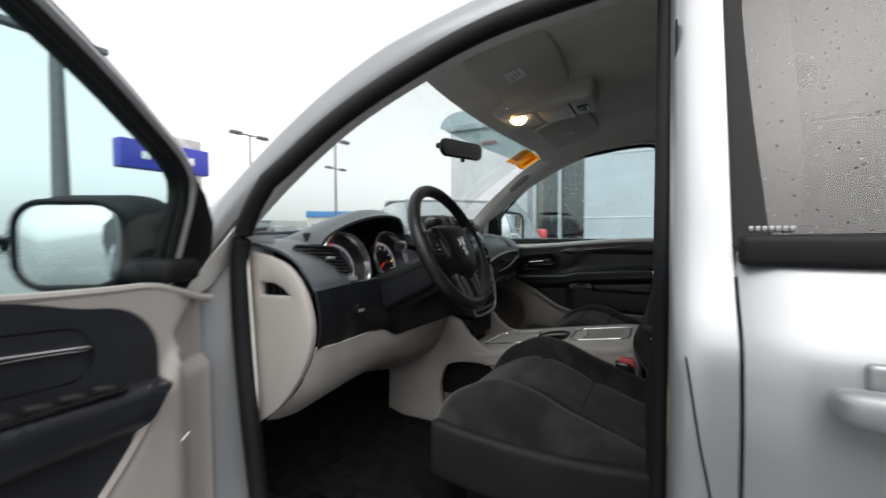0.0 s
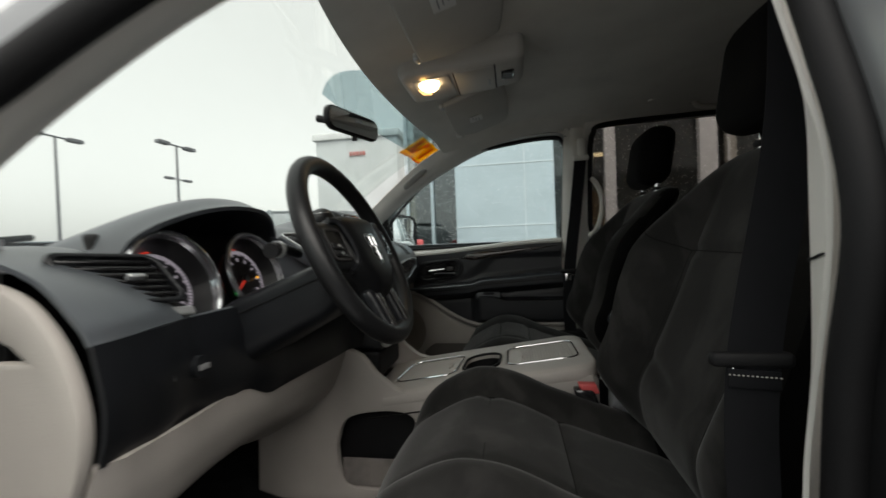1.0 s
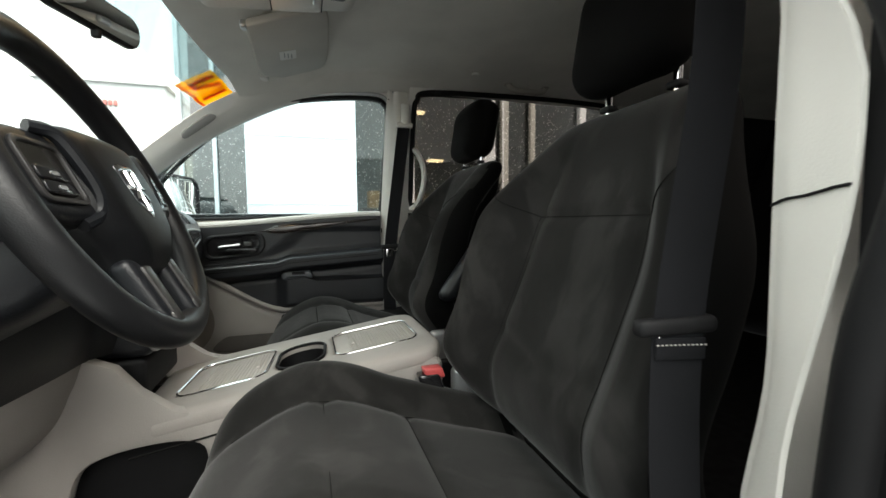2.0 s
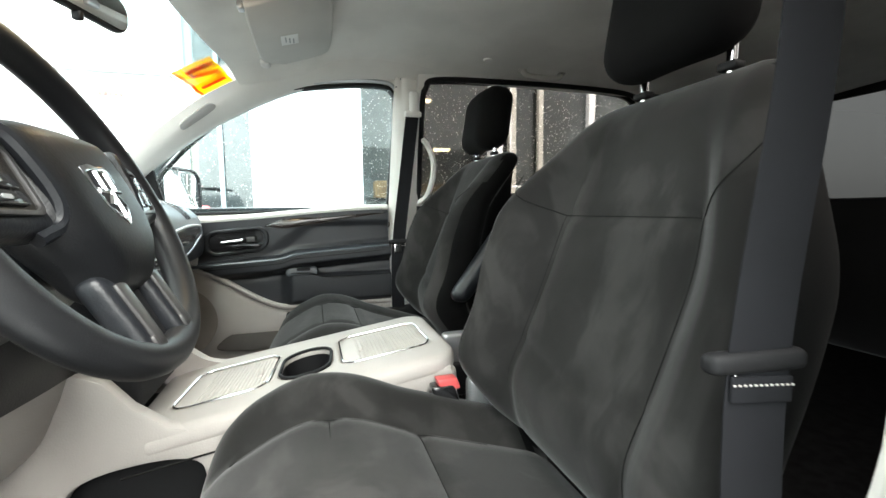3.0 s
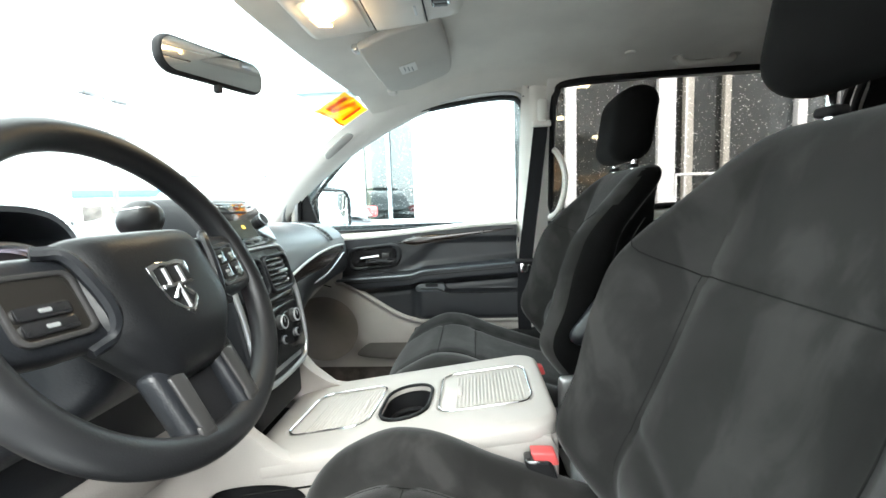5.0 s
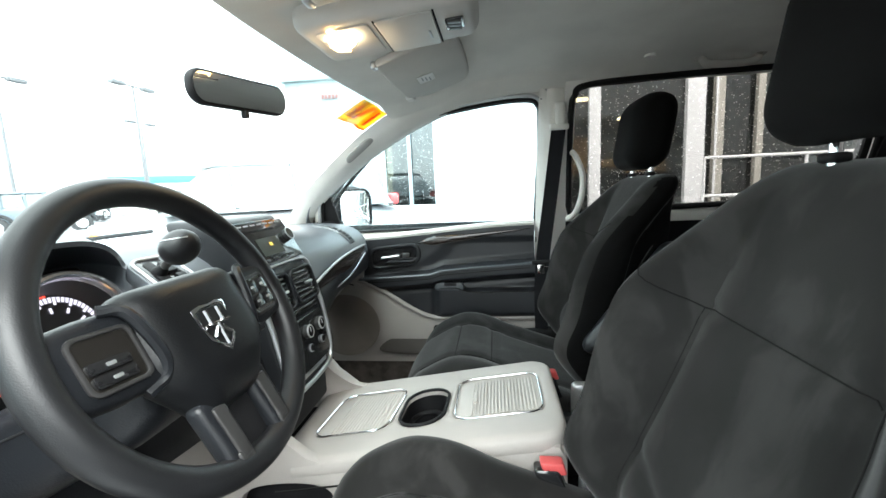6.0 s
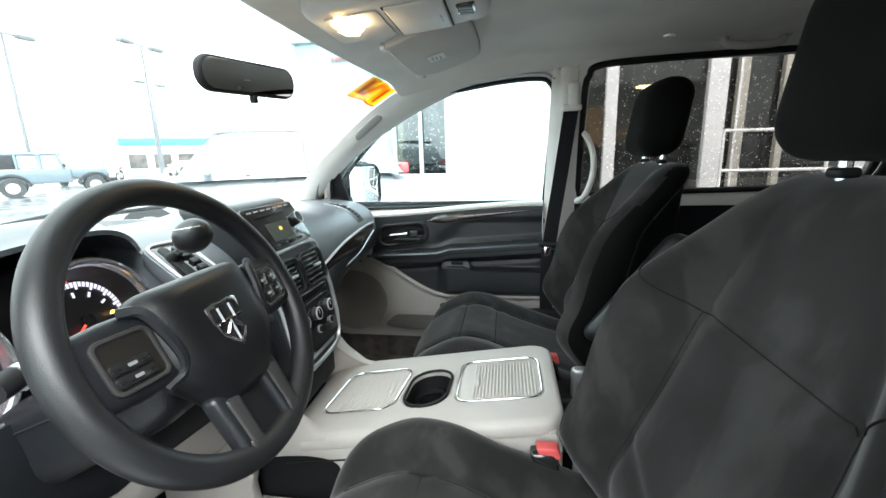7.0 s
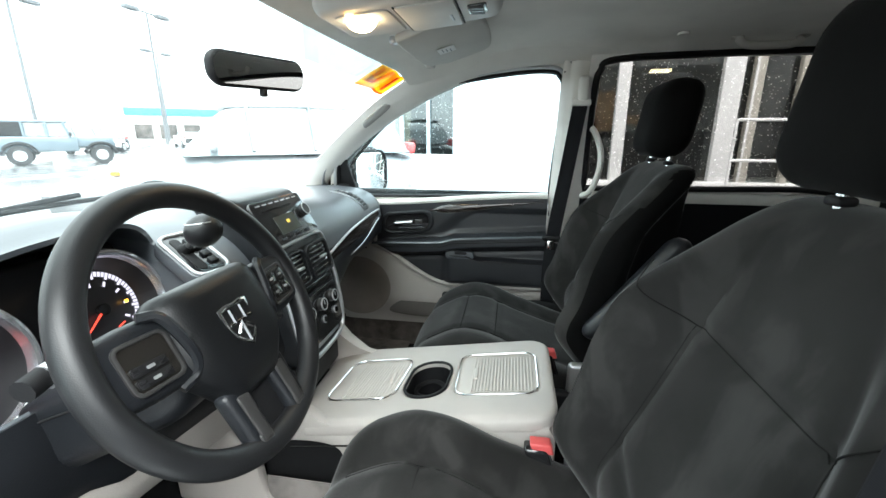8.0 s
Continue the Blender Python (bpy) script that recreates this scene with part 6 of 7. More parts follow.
def visor(s, label):
    v0 = thing("sun_visor", (0.14, s * 0.39, 1.545), label, "sun visor", "sun visors")
    o = [(p.x, p.z) for p in spline([(-0.085, 0, -0.22), (0.0, 0, -0.235), (0.090, 0, -0.225), (0.112, 0, -0.18), (0.122, 0, 0.02), (0.118, 0, 0.15), (0.098, 0, 0.215), (0.055, 0, 0.245), (0.0, 0, 0.225), (-0.050, 0, 0.180), (-0.078, 0, 0.160), (-0.088, 0, 0.05), (-0.088, 0, -0.215)], 60)][:-1]

    def low(u, v, w):
        return Vector((u, s * v, 0.28 * u + 0.020 - w))
    part("pad", slab(o, 0.020, low, 0.007, rim=3), VISOR, v0, "padded visor")
    part("notice", slab(rounded(0.046, 0.066, 0.002, 2), 0.0008, lambda u, v, w: low(0.004 + u, -0.002 + v, 0.0232 + w)), mat("paper_notice", (0.92, 0.92, 0.90), 0.7, var=0.05), v0, "white printed notice")
    for k in range(3):
        part("notice_bar", slab(rounded(0.003, 0.034, 0.001, 1), 0.0006, lambda u, v, w, k=k: low(-0.006 + 0.010 * k + u, v + 0.008 * (k - 1), 0.0244 + w)), mat("faint_ink", (0.42, 0.43, 0.44), 0.8), v0)
    part("pivot", rbox((0.03, 0.045, 0.022), 0.009, (1, 2, 1), 3, fn=lambda v: v + Vector((-0.078, s * 0.178, -0.014))), TRIM, v0, "visor pivot")
    part("clip", rbox((0.016, 0.03, 0.018), 0.006, fn=lambda v: v + Vector((-0.092, -s * 0.205, -0.016))), SATIN, v0, "visor clip")
    return v0


visor(1, "light grey felt sun visor with a white notice")
visor(-1, "light grey felt sun visor above the driver")

mirror = thing("rear_view_mirror", (-0.174, -0.018, 1.435), "black rear-view mirror on the windscreen", "mirror")
MM = facing((0, 0, 0), (0.969, -0.247, -0.012), 1.8)
part("housing", slab(rounded(0.247, 0.070, 0.030, 7), 0.020, lambda u, v, w: MM @ Vector((u, v * (1 - 0.6 * abs(u)) + 0.2 * u * u, w - 0.020)), 0.007, (), 3), SEAL, mirror, "black mirror housing")
part("mirror_pane", slab(rounded(0.234, 0.058, 0.024, 6), 0.0006, lambda u, v, w: MM @ Vector((u, v * (1 - 0.6 * abs(u)) + 0.2 * u * u, w + 0.0001))), MIRROR, mirror, "mirror pane")
part("stem", tube([Vector((-0.015, 0.0, 0.005)), Vector((-0.070, 0.010, 0.020)), Vector((-0.125, 0.020, 0.034))], 0.011, 10), SEAL, mirror)
part("toggle", rbox((0.012, 0.016, 0.016), 0.004, fn=lambda v: MM @ (v + Vector((0.0, -0.038, -0.006)))), SEAL, mirror)

# windscreen tag: a yellow film with an orange mark
tag = thing("windscreen_tag", screen(0.975, 0.90), "yellow price tag film with an orange mark", "tag")


def film_mat(name, color):
    """Thin printed film that lets some light through."""
    m = mat(name, color, 0.4, var=0.05)
    n, l = m.node_tree.nodes, m.node_tree.links
    tl, mx = n.new("ShaderNodeBsdfTranslucent"), n.new("ShaderNodeMixShader")
    tl.inputs["Color"].default_value, mx.inputs[0].default_value = (*color, 1), 0.65
    l.new(n["Principled BSDF"].outputs[0], mx.inputs[1])
    l.new(tl.outputs[0], mx.inputs[2])
    l.new(mx.outputs[0], n["Material Output"].inputs["Surface"])
    return m


TAGM = film_mat("yellow_film", (0.90, 0.58, 0.01))
o = Vector(screen(0.975, 0.90))


def on_screen(u, v, out):
    a, b, c = Vector(screen(u, v)), Vector(screen(min(1, u + 0.01), v)), Vector(screen(u, min(1, v + 0.01)))
    return a - (b - a).cross(c - a).normalized() * out - o


def film(name, u0, v0, u1, v1, out, m, parent, skew=0.0):
    return part(name, sheet(lambda u, v: on_screen(u0 + (u1 - u0) * u + skew * v, v0 + (v1 - v0) * v, out), 8, 8, 0.0006), m, parent)


film("film", 0.923, 0.820, 1.028, 0.962, 0.007, TAGM, tag)
ORANGE = film_mat("orange_film_ink", (0.85, 0.20, 0.01))
film("stroke", 0.940, 0.850, 0.956, 0.950, 0.0082, ORANGE, tag)
film("stroke", 0.956, 0.850, 0.973, 0.950, 0.0082, ORANGE, tag, 0.022)
film("stroke", 0.994, 0.850, 1.008, 0.950, 0.0082, ORANGE, tag)
film("stroke", 0.925, 0.823, 1.026, 0.833, 0.0082, ORANGE, tag)

for wx in (0.30, 0.62):
    w = thing("wiper", screen(wx, 0.03), "black windscreen wiper resting on the glass", "wiper", "wipers")
    c = Vector(screen(wx, 0.03))
    part("blade", tube([Vector(screen(wx - 0.17 + 0.34 * k / 12, 0.035 + 0.02 * k / 12)) + Vector((-0.004, 0, 0.016)) - c for k in range(13)], 0.007, 8), SEAL, w)
    part("arm", tube([Vector(screen(wx - 0.2, 0.0)) + Vector((-0.02, 0, 0.03)) - c, Vector(screen(wx, 0.045)) + Vector((-0.01, 0, 0.035)) - c], 0.008, 8), SEAL, w)

# handles
HANDLE = mat("grey_handle_plastic", (0.50, 0.475, 0.44), 0.6, var=0.05, bump=0.3, bump_scale=500)
grab = thing("grab_handle", (1.05, 0.575, 1.598), "grey ceiling grab handle above the rear door", "grab handle")
part("bar", tube(spline([(-0.085, 0.0, 0.008), (-0.07, -0.006, -0.028), (0.0, -0.008, -0.034), (0.07, -0.006, -0.028), (0.085, 0.0, 0.008)], 24), 0.011, 10), HANDLE, grab)
for sx in (-0.085, 0.085):
    part("foot", rbox((0.035, 0.03, 0.03), 0.009, fn=lambda v, sx=sx: v + Vector((sx, 0.004, 0.0))), HANDLE, grab)
pull = thing("pillar_handle", (0.61, 0.70, 1.22), "grey pull handle on the door pillar", "grab handle")
part("bar", tube(spline([(-0.008, 0.03, 0.125), (0.008, -0.005, 0.10), (0.028, -0.022, 0.04), (0.030, -0.012, -0.03), (0.012, 0.012, -0.10), (-0.01, 0.05, -0.125)], 24), 0.0105, 10), TRIM, pull)
hook = thing("coat_hook", (0.80, 0.52, 1.60), "small grey coat hook in the headliner", "hook")
part("peg", tube([Vector((0, 0, 0.02)), Vector((0, 0, -0.012))], lambda t: 0.012 + 0.004 * t, 14), TRIM, hook)
# pedals and mat
pedal = thing("brake_pedal", (-0.50, -0.36, 0.60), "black rubber brake pedal", "pedal")
part("pad", rbox((0.02, 0.11, 0.06), 0.008, (1, 3, 2), fn=lambda v: Vector((v.x - 0.3 * v.z, v.y, v.z))), SEAL, pedal)
part("arm", tube([Vector((0, 0, 0)), Vector((-0.10, 0, 0.12)), Vector((-0.12, 0, 0.30))], 0.010, 8), SEAL, pedal)
floor_mat = part("floor_mat", rbox((0.55, 0.46, 0.014), 0.006, (8, 8, 1), 2, fn=lambda v: v + Vector((-0.10, -0.44, 0.412)) + Vector((0, 0, 0.28 * smooth01(-0.35, -0.95, v.x - 0.10)))), CARPET)
tagged(floor_mat, "black carpet floor mat in the driver footwell", "floor mat")


# ---- outside ----
PANEL = mat("blue_grey_metal_panel", (0.50, 0.56, 0.59), 0.55, var=0.05, scale=1.5, bump=0.1, bump_scale=60)
WHITE = mat("white_painted_metal", (0.78, 0.79, 0.79), 0.5, var=0.04)
CONCRETE = mat("pale_concrete", (0.50, 0.49, 0.47), 0.8, var=0.15, scale=3, bump=0.5, bump_scale=80)
TAN = mat("tan_stucco", (0.50, 0.42, 0.31), 0.9, var=0.08, scale=2)
# dark tone: the gloom of unlit interiors is put into this colour
DIM = mat("unlit_interior_tone", (0.07, 0.06, 0.055), 0.8, var=0.5, scale=1.2)
SHOP = glass_mat("shop_glass", (0.62, 0.66, 0.66), 0.06)

dealer = thing("dealership", (0, 9, 0), "dealership building with blue-grey panels and tall white-framed windows", "building")
part("panel_block", rbox((2.3, 1.6, 6.0), 0.02, fn=lambda v: v + Vector((0.14, 0.55, 3.0))), PANEL, dealer, "blue-grey metal-clad block")
for z in (1.45, 2.9, 4.35):
    part("panel_joint", rbox((2.32, 0.02, 0.015), 0.003, seg=1, fn=lambda v, z=z: v + Vector((0.14, -0.252, z))), WHITE, dealer)
part("panel_joint", rbox((0.015, 0.02, 6.0), 0.003, seg=1, fn=lambda v: v + Vector((0.62, -0.252, 3.0))), WHITE, dealer)
part("canopy", rbox((13, 4.5, 0.5), 0.03, fn=lambda v: v + Vector((5.5, 2.6, 6.2))), PANEL, dealer, "flat roof edge")
part("low_wall", rbox((1.3, 0.3, 0.85), 0.02, fn=lambda v: v + Vector((-1.65, 0.3, 0.425))), WHITE, dealer, "white low wall")
part("side_glazing", sheet(lambda u, v: (-2.3 + 1.3 * u, 0.32, 0.85 + 5.0 * v), 3, 6, 0.02), glass_mat("pale_shop_glass", (0.55, 0.60, 0.60), 0.2), dealer)
for x in (-2.3, -1.66, -1.02):
    part("mullion", rbox((0.08, 0.12, 5.2), 0.01, seg=1, fn=lambda v, x=x: v + Vector((x, 0.25, 3.4))), PANEL, dealer)
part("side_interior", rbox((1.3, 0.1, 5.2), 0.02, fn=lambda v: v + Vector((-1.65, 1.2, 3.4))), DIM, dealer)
part("inside_back", rbox((12, 0.1, 6.0), 0.02, fn=lambda v: v + Vector((7.3, 5.0, 3.0))), mat("grey_showroom_wall", (0.34, 0.34, 0.35), 0.8, var=0.15, scale=0.8), dealer, "grey showroom wall")
part("inside_floor", rbox((12, 5.0, 0.1), 0.02, fn=lambda v: v + Vector((7.3, 2.6, 0.22))), CONCRETE, dealer)
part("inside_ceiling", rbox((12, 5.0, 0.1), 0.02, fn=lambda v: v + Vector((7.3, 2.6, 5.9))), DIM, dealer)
shop_front = part("glazing", sheet(lambda u, v: (1.35 + 11 * u, 0.30, 0.30 + 5.6 * v), 8, 4, 0.02), SHOP, dealer, "tall shop glazing")
shop_front.visible_shadow = False
for x, w in ((2.61, 0.25), (4.73, 0.38), (7.6, 0.20), (9.6, 0.2)):
    part("mullion", rbox((w, 0.16, 5.8), 0.012, seg=1, fn=lambda v, x=x: v + Vector((x, 0.22, 3.1))), WHITE, dealer, "white window post")
GREIGE = mat("greige_door_frame", (0.45, 0.43, 0.38), 0.5, var=0.05)
for x, w in ((5.20, 0.20), (6.02, 0.14)):
    part("door_post", rbox((w, 0.14, 5.8), 0.012, seg=1, fn=lambda v, x=x: v + Vector((x, 0.20, 3.1))), GREIGE, dealer, "greige entrance post")
part("post_face", rbox((0.05, 0.02, 5.8), 0.006, seg=1, fn=lambda v: v + Vector((5.13, 0.12, 3.1))), WHITE, dealer)
part("glazing_sill", rbox((11, 0.3, 0.30), 0.02, fn=lambda v: v + Vector((6.8, 0.24, 0.18))), WHITE, dealer, "white sill")
WARM = glow_mat("warm_ceiling_lamp", (1.0, 0.75, 0.45), 3.0)
for x, z in ((2.9, 3.6), (4.2, 3.0), (6.8, 3.8), (3.6, 4.5)):
    part("ceiling_lamp", rbox((0.5, 0.25, 0.08), 0.02, fn=lambda v, x=x, z=z: v + Vector((x, 3.2, z))), WARM, dealer, "warm lit lamp")
DESK = mat("brown_counter", (0.22, 0.12, 0.06), 0.5, var=0.3)
part("counter", rbox((2.6, 0.7, 1.0), 0.04, fn=lambda v: v + Vector((3.6, 3.4, 0.78))), DESK, dealer, "brown counter")
BOX = mat("tan_cartons", (0.52, 0.30, 0.16), 0.7, var=0.2, scale=3)
for x, z, w, h in ((1.95, 1.62, 0.45, 0.44), (2.45, 1.85, 0.34, 0.90), (3.12, 1.66, 0.55, 0.20), (3.75, 1.60, 0.45, 0.40), (4.30, 1.54, 0.30, 0.28)):
    part("carton", rbox((w, 0.4, h), 0.02, fn=lambda v, x=x, z=z: v + Vector((x, 1.15, z))), BOX, dealer, "tan display box")
part("display_shelf", rbox((3.2, 0.6, 0.06), 0.02, fn=lambda v: v + Vector((3.1, 1.15, 1.37))), DIM, dealer, "dark display shelf")
part("display_base", rbox((3.1, 0.5, 1.07), 0.02, fn=lambda v: v + Vector((3.1, 1.15, 0.805))), DIM, dealer)
# dark backing added behind the entrance so that its panes read near black
part("entrance_wall", rbox((2.7, 0.1, 5.5), 0.02, fn=lambda v: v + Vector((6.45, 1.5, 3.05))), DIM, dealer, "dark backing added to darken the entrance panes")
rail = thing("railing", (5.9, 8.2, 0), "white tubular railing outside the glazing", "railing")
for z in (0.845, 0.2, 1.60):
    part("rail_bar", tube([Vector((-1.40, 0, z)), Vector((2.2, 0, z))], 0.03, 8), WHITE, rail)
for x in (-1.40, 0.45, 2.2):
    part("rail_post", tube([Vector((x, 0, 0.0)), Vector((x, 0, 1.60))], 0.03, 8), WHITE, rail)

tan = thing("tan_building", (-2.6, 15, 0), "tan building with dark windows behind the showroom", "building")
part("wall", rbox((2.4, 4, 3.6), 0.03, fn=lambda v: v + Vector((0.0, 2.0, 1.8))), TAN, tan)
for k in range(2):
    part("window", rbox((0.8, 0.06, 0.5), 0.02, seg=1, fn=lambda v, k=k: v + Vector((-0.5 + 1.0 * k, -0.02, 1.5))), DIM, tan)
annex = thing("grey_annex", (-5.4, 14, 0), "grey flat-fronted annex with a small red sign", "building")
ANNEX = mat("grey_wall_coat", (0.60, 0.63, 0.64), 0.8, var=0.06, scale=1.0)
part("wall", rbox((3.2, 4, 5.2), 0.03, fn=lambda v: v + Vector((0, 2.0, 2.6))), ANNEX, annex)
part("cornice", rbox((3.4, 4.2, 0.25), 0.03, fn=lambda v: v + Vector((0, 2.0, 5.3))), WHITE, annex)
for k in range(5):
    part("sign_mark", rbox((0.10, 0.05, 0.16), 0.02, seg=1, fn=lambda v, k=k: v + Vector((-0.2 + 0.13 * k, -0.03, 4.6))), mat("faded_red", (0.55, 0.20, 0.18), 0.6), annex)
part("door", rbox((1.0, 0.06, 2.1), 0.02, fn=lambda v: v + Vector((0.6, -0.02, 1.05))), DIM, annex)

far = thing("far_building", (0, 0, 0), "low white store with a blue fascia", "building", m=Matrix.Translation((-38.5, 44.9, 0)) @ Matrix.Rotation(radians(130.3), 4, "Z"))
part("wall", rbox((8, 10.2, 3.3), 0.05, fn=lambda v: v + Vector((4.0, 0, 1.65))), CONCRETE, far, "pale store wall")
BLUE = mat("blue_fascia", (0.05, 0.22, 0.50), 0.5, var=0.05)
part("fascia", rbox((8.2, 10.4, 0.85), 0.05, fn=lambda v: v + Vector((4.0, 0, 3.70))), BLUE, far, "blue fascia")
for k in range(4):
    part("shop_window", rbox((0.06, 1.7, 1.6), 0.03, seg=1, fn=lambda v, k=k: v + Vector((-0.01, -3.6 + 2.4 * k, 1.5))), DIM, far, "dark shop window")
block = thing("far_building", (-80, 55, 0), "low grey buildings far across the road", "building")
part("wall", rbox((10, 60, 4), 0.1, fn=lambda v: v + Vector((0, 0, 2))), CONCRETE, block)

sign = thing("pylon_sign", (-12.5, 5.9, 0), "blue pylon sign with white unreadable mark", "sign")
PURPLE = mat("blue_sign_face", (0.05, 0.06, 0.42), 0.4, var=0.04)
part("pylon", rbox((0.35, 0.9, 4.0), 0.03, fn=lambda v: v + Vector((0, 0.6, 2.0))), CONCRETE, sign, "grey pylon")
part("board", rbox((0.4, 2.5, 0.78), 0.03, fn=lambda v: v + Vector((0.05, 0.0, 3.32))), PURPLE, sign, "blue sign board")
for k in range(5):
    part("mark", rbox((0.03, 0.24, 0.22), 0.05, (1, 2, 2), fn=lambda v, k=k: v + Vector((0.27, -0.62 + 0.31 * k, 3.30))), WHITE, sign)

GREYPOLE = mat("dark_grey_pole", (0.13, 0.135, 0.145), 0.5, metal=0.2, var=0.1)


def lot_lamp(x, y, h, heads, label, thick=1.0):
    p = thing("street_lamp", (x, y, 0), label, "street lamp", "lot lamps")
    part("pole", tube([Vector((0, 0, 0)), Vector((0, 0, h))], lambda t: (0.11 - 0.04 * t) * thick, 10), GREYPOLE, p, "dark grey pole")
    part("base", tube([Vector((0, 0, 0)), Vector((0, 0, 0.7))], 0.28, 14), CONCRETE, p)
    for k in range(heads):
        s = -1 if k else 1
        part("arm", tube([Vector((0, 0, h)), Vector((0, s * 0.5, h))], 0.05, 6), GREYPOLE, p)
        part("lamp_head", rbox((0.35, 0.75, 0.2), 0.05, fn=lambda v, s=s: v + Vector((0, s * 0.95, h))), GREYPOLE, p, "box lamp head")
    return p


lot_lamp(-21.8, 16.3, 7.1, 2, "tall double-headed lot lamp on a grey pole", 0.8)
lot_lamp(-18.3, 20.0, 7.2, 2, "tall double-headed lot lamp behind the parked cars", 0.8)
lot_lamp(-26.2, 29.1, 7.1, 2, "tall lot lamp far across the lot", 0.8)
lot_lamp(-15.6, 4.65, 7.0, 2, "thick grey lot pole beyond the open door", 2.4)
lot_lamp(-12.1, 30.8, 7.1, 1, "shorter lot lamp behind the parked cars")


# unseen wall added beyond the driver side, to keep low sky light off the van
wall = part("wall_south", rbox((11, 0.3, 5.2), 0.03, fn=lambda v: v + Vector((6.2, -8.5, 2.6))), mat("sky_block_grey", (0.30, 0.30, 0.30), 0.85, var=0.12, scale=1.5, bump=0.4, bump_scale=60))
tagged(wall, "unseen plain grey wall, added to block low sky light", "wall", kind="structure")

# ---- parked cars ----
TYRE = mat("tyre_rubber", (0.02, 0.02, 0.021), 0.8, var=0.2)
CARGLASS = mat("dark_car_glass", (0.17, 0.20, 0.215), 0.06, var=0.1, coat=0.5)


def car(name, m, length, height, paint, profile, roofline, label, belt, boxy_car=False):
    """A parked car: x forwards, y to its left; profile is its lower body in side view, roofline its cabin."""
    c = thing(name, (0, 0, 0), label, "car", "parked cars", m=m)
    half = 0.93

    def body(u, v):
        x = -length / 2 + length * u
        top = spline([(a, 0, b) for a, b in profile], 40)[round(u * 40)].z
        s = 2 * v - 1
        a = math.pi * (s * 0.5)
        y = half * (1 - 0.10 * abs(2 * u - 1) ** 4) * math.copysign(abs(math.sin(a)) ** 0.5, s)
        z = 0.32 + (top - 0.32) * max(0.0, math.cos(a)) ** 0.35
        return (x, y, z)
    part("body", sheet(body, 40, 24, 0.02), paint, c, "painted body")

    def cabin(u, v):
        p = spline([(a, 0, b) for a, b in roofline], 30)[round(u * 30)]
        s = 2 * v - 1
        lean = 0.80 - 0.16 * smooth01(belt, height, p.z)
        y = lean * math.copysign(min(1.0, abs(s) * 1.6), s)
        z = p.z - (p.z - belt + 0.05) * smooth01(0.62, 1.0, abs(s))
        if abs(s) > 0.62:
            y = math.copysign(lean + (0.90 - lean) * smooth01(0.62, 1.0, abs(s)), s)
        return (p.x, y, z)
    part("cabin", sheet(cabin, 30, 26, 0.02), CARGLASS, c, "dark glazed cabin")
    x0, x1 = roofline[1][0], roofline[-2][0]
    part("roof", sheet(lambda u, v: (x0 + (x1 - x0) * u, (2 * v - 1) * 0.66, height + 0.012 - 0.04 * (2 * v - 1) ** 2 - 0.03 * (2 * u - 1) ** 2), 10, 8, 0.03), paint, c, "painted roof")
    for s in (-1, 1):
        for t in (0.12, 0.5, 0.86):
            xp = x0 + (x1 - x0) * t
            part("window_post", tube([Vector((xp - 0.03, s * 0.895, belt)), Vector((xp, s * 0.665, height - 0.03))], 0.03, 6), CARGLASS, c)
    for sx in (-0.30, 0.31):
        for s in (-1, 1):
            w = part("wheel", tube([Vector((sx * length, s * 0.72, 0.35)), Vector((sx * length, s * 0.95, 0.35))], 0.35, 24), TYRE, c, "black tyre")
            part("rim", tube([Vector((sx * length, s * 0.90, 0.35)), Vector((sx * length, s * 0.965, 0.35))], 0.22, 18), SATIN, w, "alloy rim")
            for k in range(5):
                a = 2 * math.pi * k / 5
                part("rim_gap", rbox((0.05, 0.01, 0.11), 0.01, seg=1, fn=lambda v, a=a, sx=sx, s=s: Vector((sx * length, s * 0.968, 0.35)) + Matrix.Rotation(a, 3, "Y") @ (v + Vector((0, 0, 0.12)))), TYRE, w)
    for s in (-1, 1):
        part("tail_light", rbox((0.16, 0.24, 0.20), 0.05, (1, 2, 2), fn=lambda v, s=s: v + Vector((-length / 2 + 0.10, s * 0.76, belt + 0.02))), RED, c, "red tail light")
        part("headlight", rbox((0.25, 0.28, 0.17), 0.05, (1, 2, 2), fn=lambda v, s=s: v + Vector((length / 2 - 0.36, s * 0.66, 0.80))), SATIN, c, "clear headlight")
        part("side_marker", rbox((0.10, 0.05, 0.06), 0.02, fn=lambda v, s=s: v + Vector((length / 2 - 0.52, s * 0.84, 0.80))), mat("amber_marker", (0.75, 0.30, 0.03), 0.4), c, "amber side marker")
        part("wing_mirror", rbox((0.12, 0.2, 0.14), 0.05, (1, 2, 1), fn=lambda v, s=s: v + Vector((0.75, s * 1.0, belt + 0.08))), paint, c)
    part("bumper", rbox((0.20, 1.75, 0.30), 0.08, (1, 4, 1), fn=lambda v: v + Vector((length / 2 - 0.12 - 0.08 * v.y * v.y, 0, 0.46))), paint, c)
    return c


PEARL = mat("pale_silver_paint", (0.30, 0.325, 0.345), 0.3, metal=0.3, var=0.03, coat=0.5)
STEELBLUE = mat("grey_blue_paint", (0.135, 0.172, 0.205), 0.35, metal=0.3, var=0.04, coat=0.5)
WHITEPAINT = mat("white_car_paint", (0.75, 0.76, 0.76), 0.3, var=0.03, coat=0.5)


def heading(x, y, dx, dy):
    return Matrix.Translation((x, y, 0)) @ Matrix.Rotation(math.atan2(dy, dx), 4, "Z")


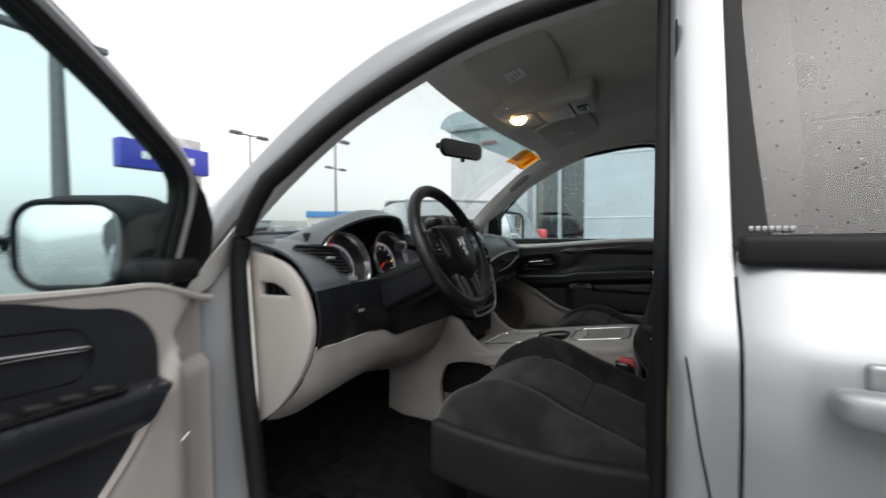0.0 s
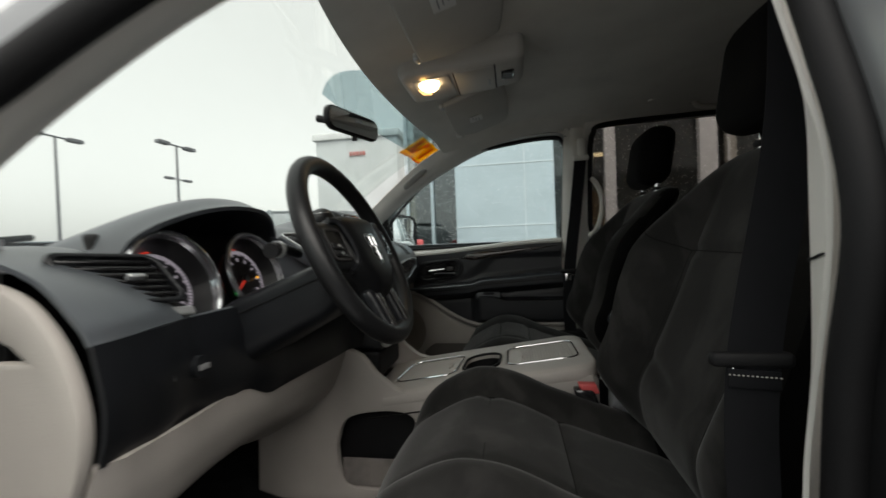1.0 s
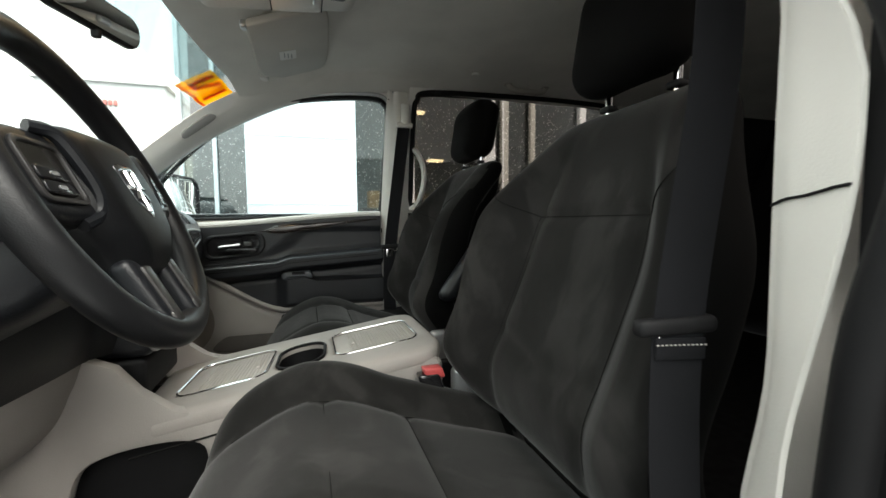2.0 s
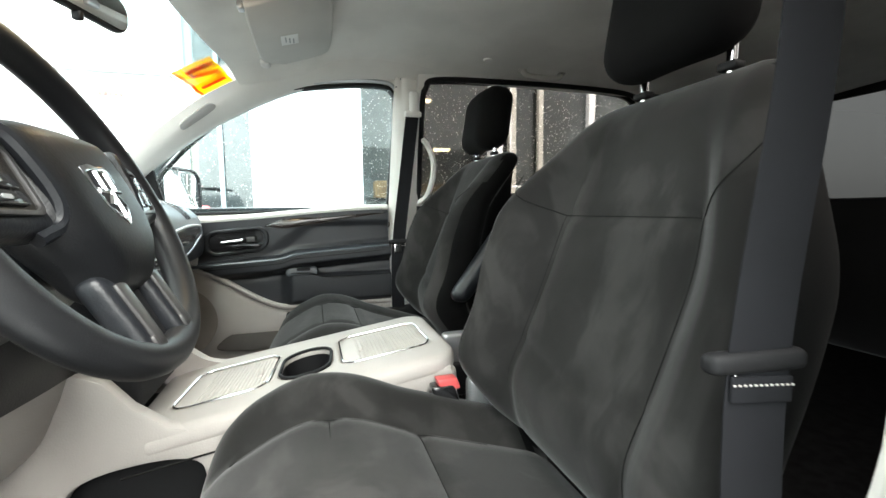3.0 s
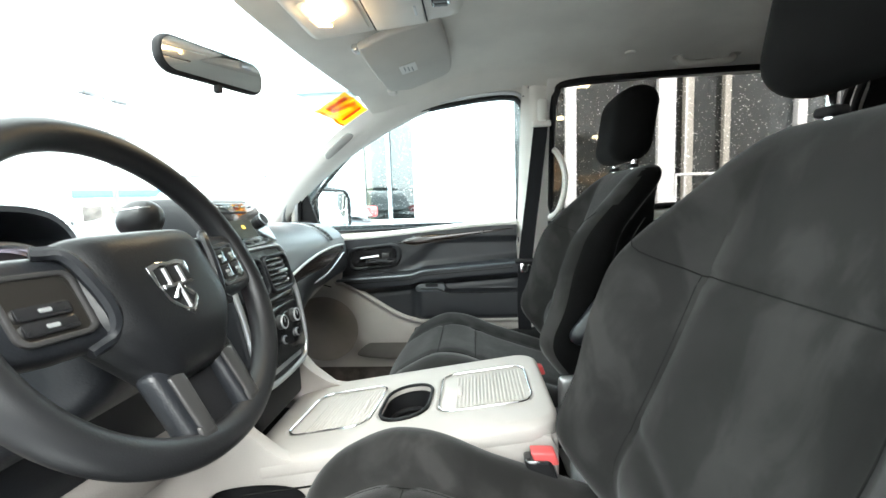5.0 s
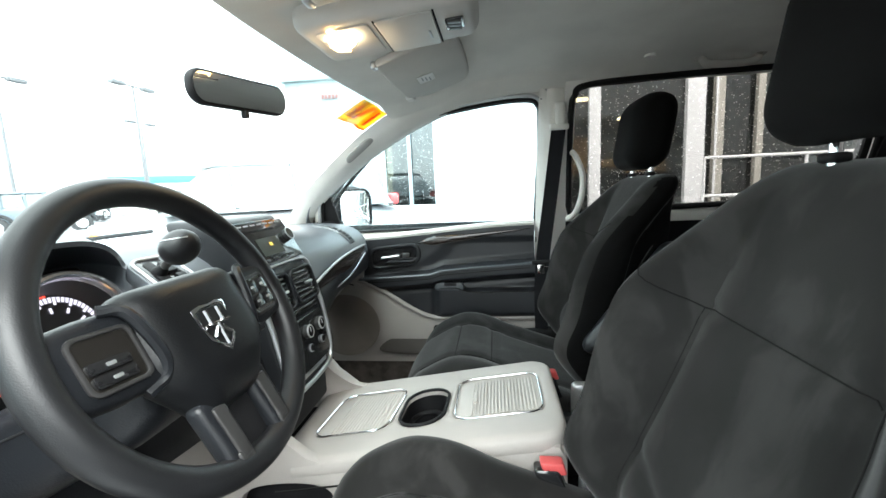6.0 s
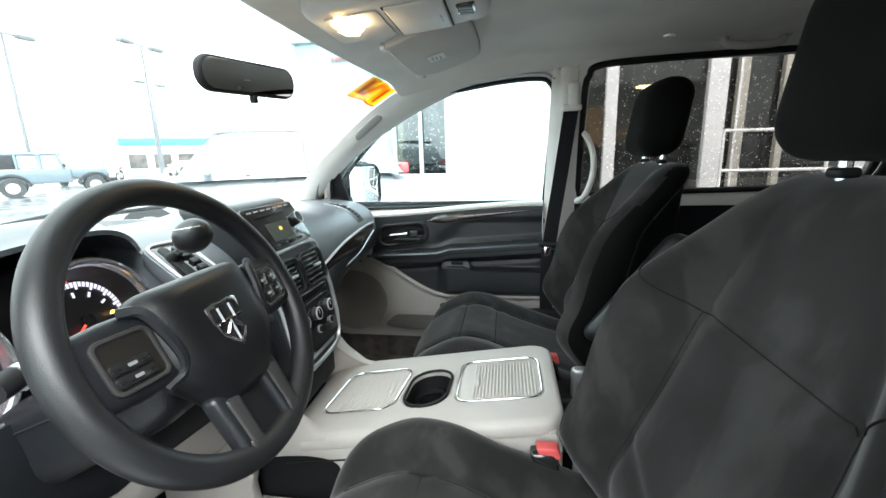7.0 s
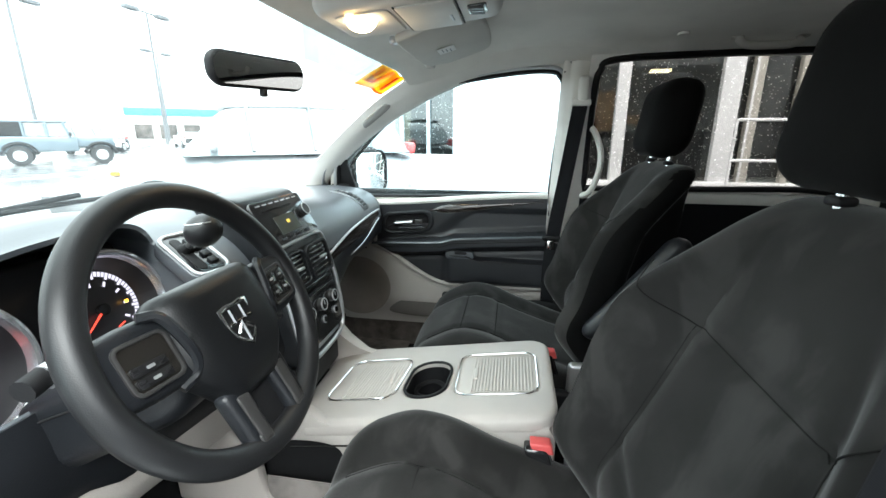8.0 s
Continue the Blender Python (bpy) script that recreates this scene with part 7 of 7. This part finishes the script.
car("suv", heading(-3.82, 5.80, -0.788, -0.616), 4.9, 1.76, PEARL, [(-2.45, 0.95), (-2.2, 1.08), (-1.2, 1.08), (0.0, 1.06), (1.0, 1.06), (1.7, 1.02), (2.25, 0.92), (2.45, 0.70)], [(-2.3, 1.06), (-1.9, 1.66), (-1.0, 1.72), (0.0, 1.72), (0.6, 1.62), (1.15, 1.06)], "pale silver sport utility vehicle parked on the wet lot", 1.06)
def off_road_car(m, label):
    """A boxy four-door off-road car: x forwards, y to its left."""
    c = thing("off_road_car", (0, 0, 0), label, "car", "parked cars", m=m)
    part("tub", rbox((2.55, 1.56, 0.62), 0.06, (4, 2, 2), fn=lambda v: v + Vector((-0.72, 0, 0.86))), STEELBLUE, c, "painted body tub")
    part("bonnet", rbox((1.35, 1.30, 0.46), 0.07, (3, 3, 2), fn=lambda v: Vector((v.x + 1.15, v.y * (1 - 0.08 * v.x), v.z + 0.93 - 0.04 * v.x))), STEELBLUE, c, "flat painted bonnet")
    part("hardtop", rbox((2.25, 1.46, 0.10), 0.04, (3, 3, 1), fn=lambda v: v + Vector((-0.80, 0, 1.78))), STEELBLUE, c, "flat roof")
    part("rear_top", rbox((0.85, 1.50, 0.60), 0.05, (2, 2, 2), fn=lambda v: Vector((v.x - 1.55, v.y * (1 - 0.10 * max(0, v.z)), v.z + 1.46))), SEAL, c, "black soft rear top")
    part("rear_bumper", rbox((0.18, 1.5, 0.2), 0.04, fn=lambda v: v + Vector((-2.05, 0, 0.55))), SEAL, c)
    part("front_bumper", rbox((0.20, 1.6, 0.2), 0.04, fn=lambda v: v + Vector((2.0, 0, 0.58))), SEAL, c)
    part("grille", rbox((0.06, 1.1, 0.4), 0.03, fn=lambda v: v + Vector((1.82, 0, 0.92))), STEELBLUE, c)
    part("windscreen", rbox((0.04, 1.36, 0.56), 0.02, fn=lambda v: Vector((v.x + 0.45 - 0.25 * v.z, v.y, v.z + 1.44))), CARGLASS, c, "upright windscreen")
    for s in (-1, 1):
        for x0, x1 in ((-1.05, -0.42), (-0.34, 0.30)):
            part("door_pane", slab([(x0, 1.20), (x1, 1.20), (x1 - 0.06, 1.70), (x0, 1.70)], 0.03, lambda u, v, w, s=s: Vector((u, s * (0.775 - 0.10 * (v - 1.2) - w), v))), CARGLASS, c, "side window")
        for xp in (-1.10, -0.38, 0.33):
            part("post", tube([Vector((xp, s * 0.77, 1.15)), Vector((xp - (0.16 if xp > 0 else 0.02), s * 0.72, 1.76))], 0.05, 6), STEELBLUE, c)
        for xw in (-1.35, 1.30):
            w = part("wheel", tube([Vector((xw, s * 0.62, 0.40)), Vector((xw, s * 0.86, 0.40))], 0.40, 24), TYRE, c, "black off-road tyre")
            part("rim", tube([Vector((xw, s * 0.80, 0.40)), Vector((xw, s * 0.875, 0.40))], 0.22, 18), SATIN, w, "alloy rim")
            part("flare", tube([Vector((xw + 0.52 * math.cos(radians(a)), s * 0.83, 0.44 + 0.46 * math.sin(radians(a)))) for a in range(0, 181, 15)], 0.07, 8), SEAL, c, "black wheel arch flare")
        part("tail_light", rbox((0.08, 0.14, 0.22), 0.02, fn=lambda v, s=s: v + Vector((-2.0, s * 0.68, 0.95))), RED, c, "red tail light")
        part("headlight", tube([Vector((1.80, s * 0.50, 0.95)), Vector((1.87, s * 0.50, 0.95))], 0.10, 16), SATIN, c, "round headlight")
        part("wing_mirror", rbox((0.10, 0.18, 0.16), 0.03, fn=lambda v, s=s: v + Vector((0.35, s * 0.92, 1.28))), SEAL, c)
    part("spare_wheel", tube([Vector((-2.02, 0, 1.0)), Vector((-2.24, 0, 1.0))], 0.38, 20), TYRE, c, "spare wheel")
    return c


off_road_car(heading(-19.3, 15.2, 0.66, 0.80), "grey-blue boxy off-road car with black rear top")
car("suv", heading(-27.5, 24.2, -0.4, 1), 4.8, 1.70, WHITEPAINT, [(-2.4, 0.95), (-2.2, 1.05), (-1.2, 1.05), (0.0, 1.04), (1.0, 1.04), (1.7, 1.0), (2.2, 0.9), (2.4, 0.7)], [(-2.3, 1.04), (-1.9, 1.62), (-1.0, 1.70), (0.0, 1.70), (0.6, 1.60), (1.15, 1.04)], "white sport utility vehicle in the second row", 1.04)
for k in range(6):
    car("sedan", heading(-40 + 2.0 * k, 12 + 6.5 * k, -0.8, 0.6), 4.7, 1.45, (STEELBLUE, WHITEPAINT, PEARL)[k % 3], [(-2.35, 0.9), (-2.1, 1.0), (-1.2, 0.98), (0.0, 0.95), (1.0, 0.95), (1.7, 0.9), (2.2, 0.8), (2.35, 0.65)], [(-1.9, 0.96), (-1.2, 1.40), (-0.6, 1.45), (0.2, 1.45), (0.7, 1.32), (1.25, 0.96)], "parked sedan far across the lot", 0.95)
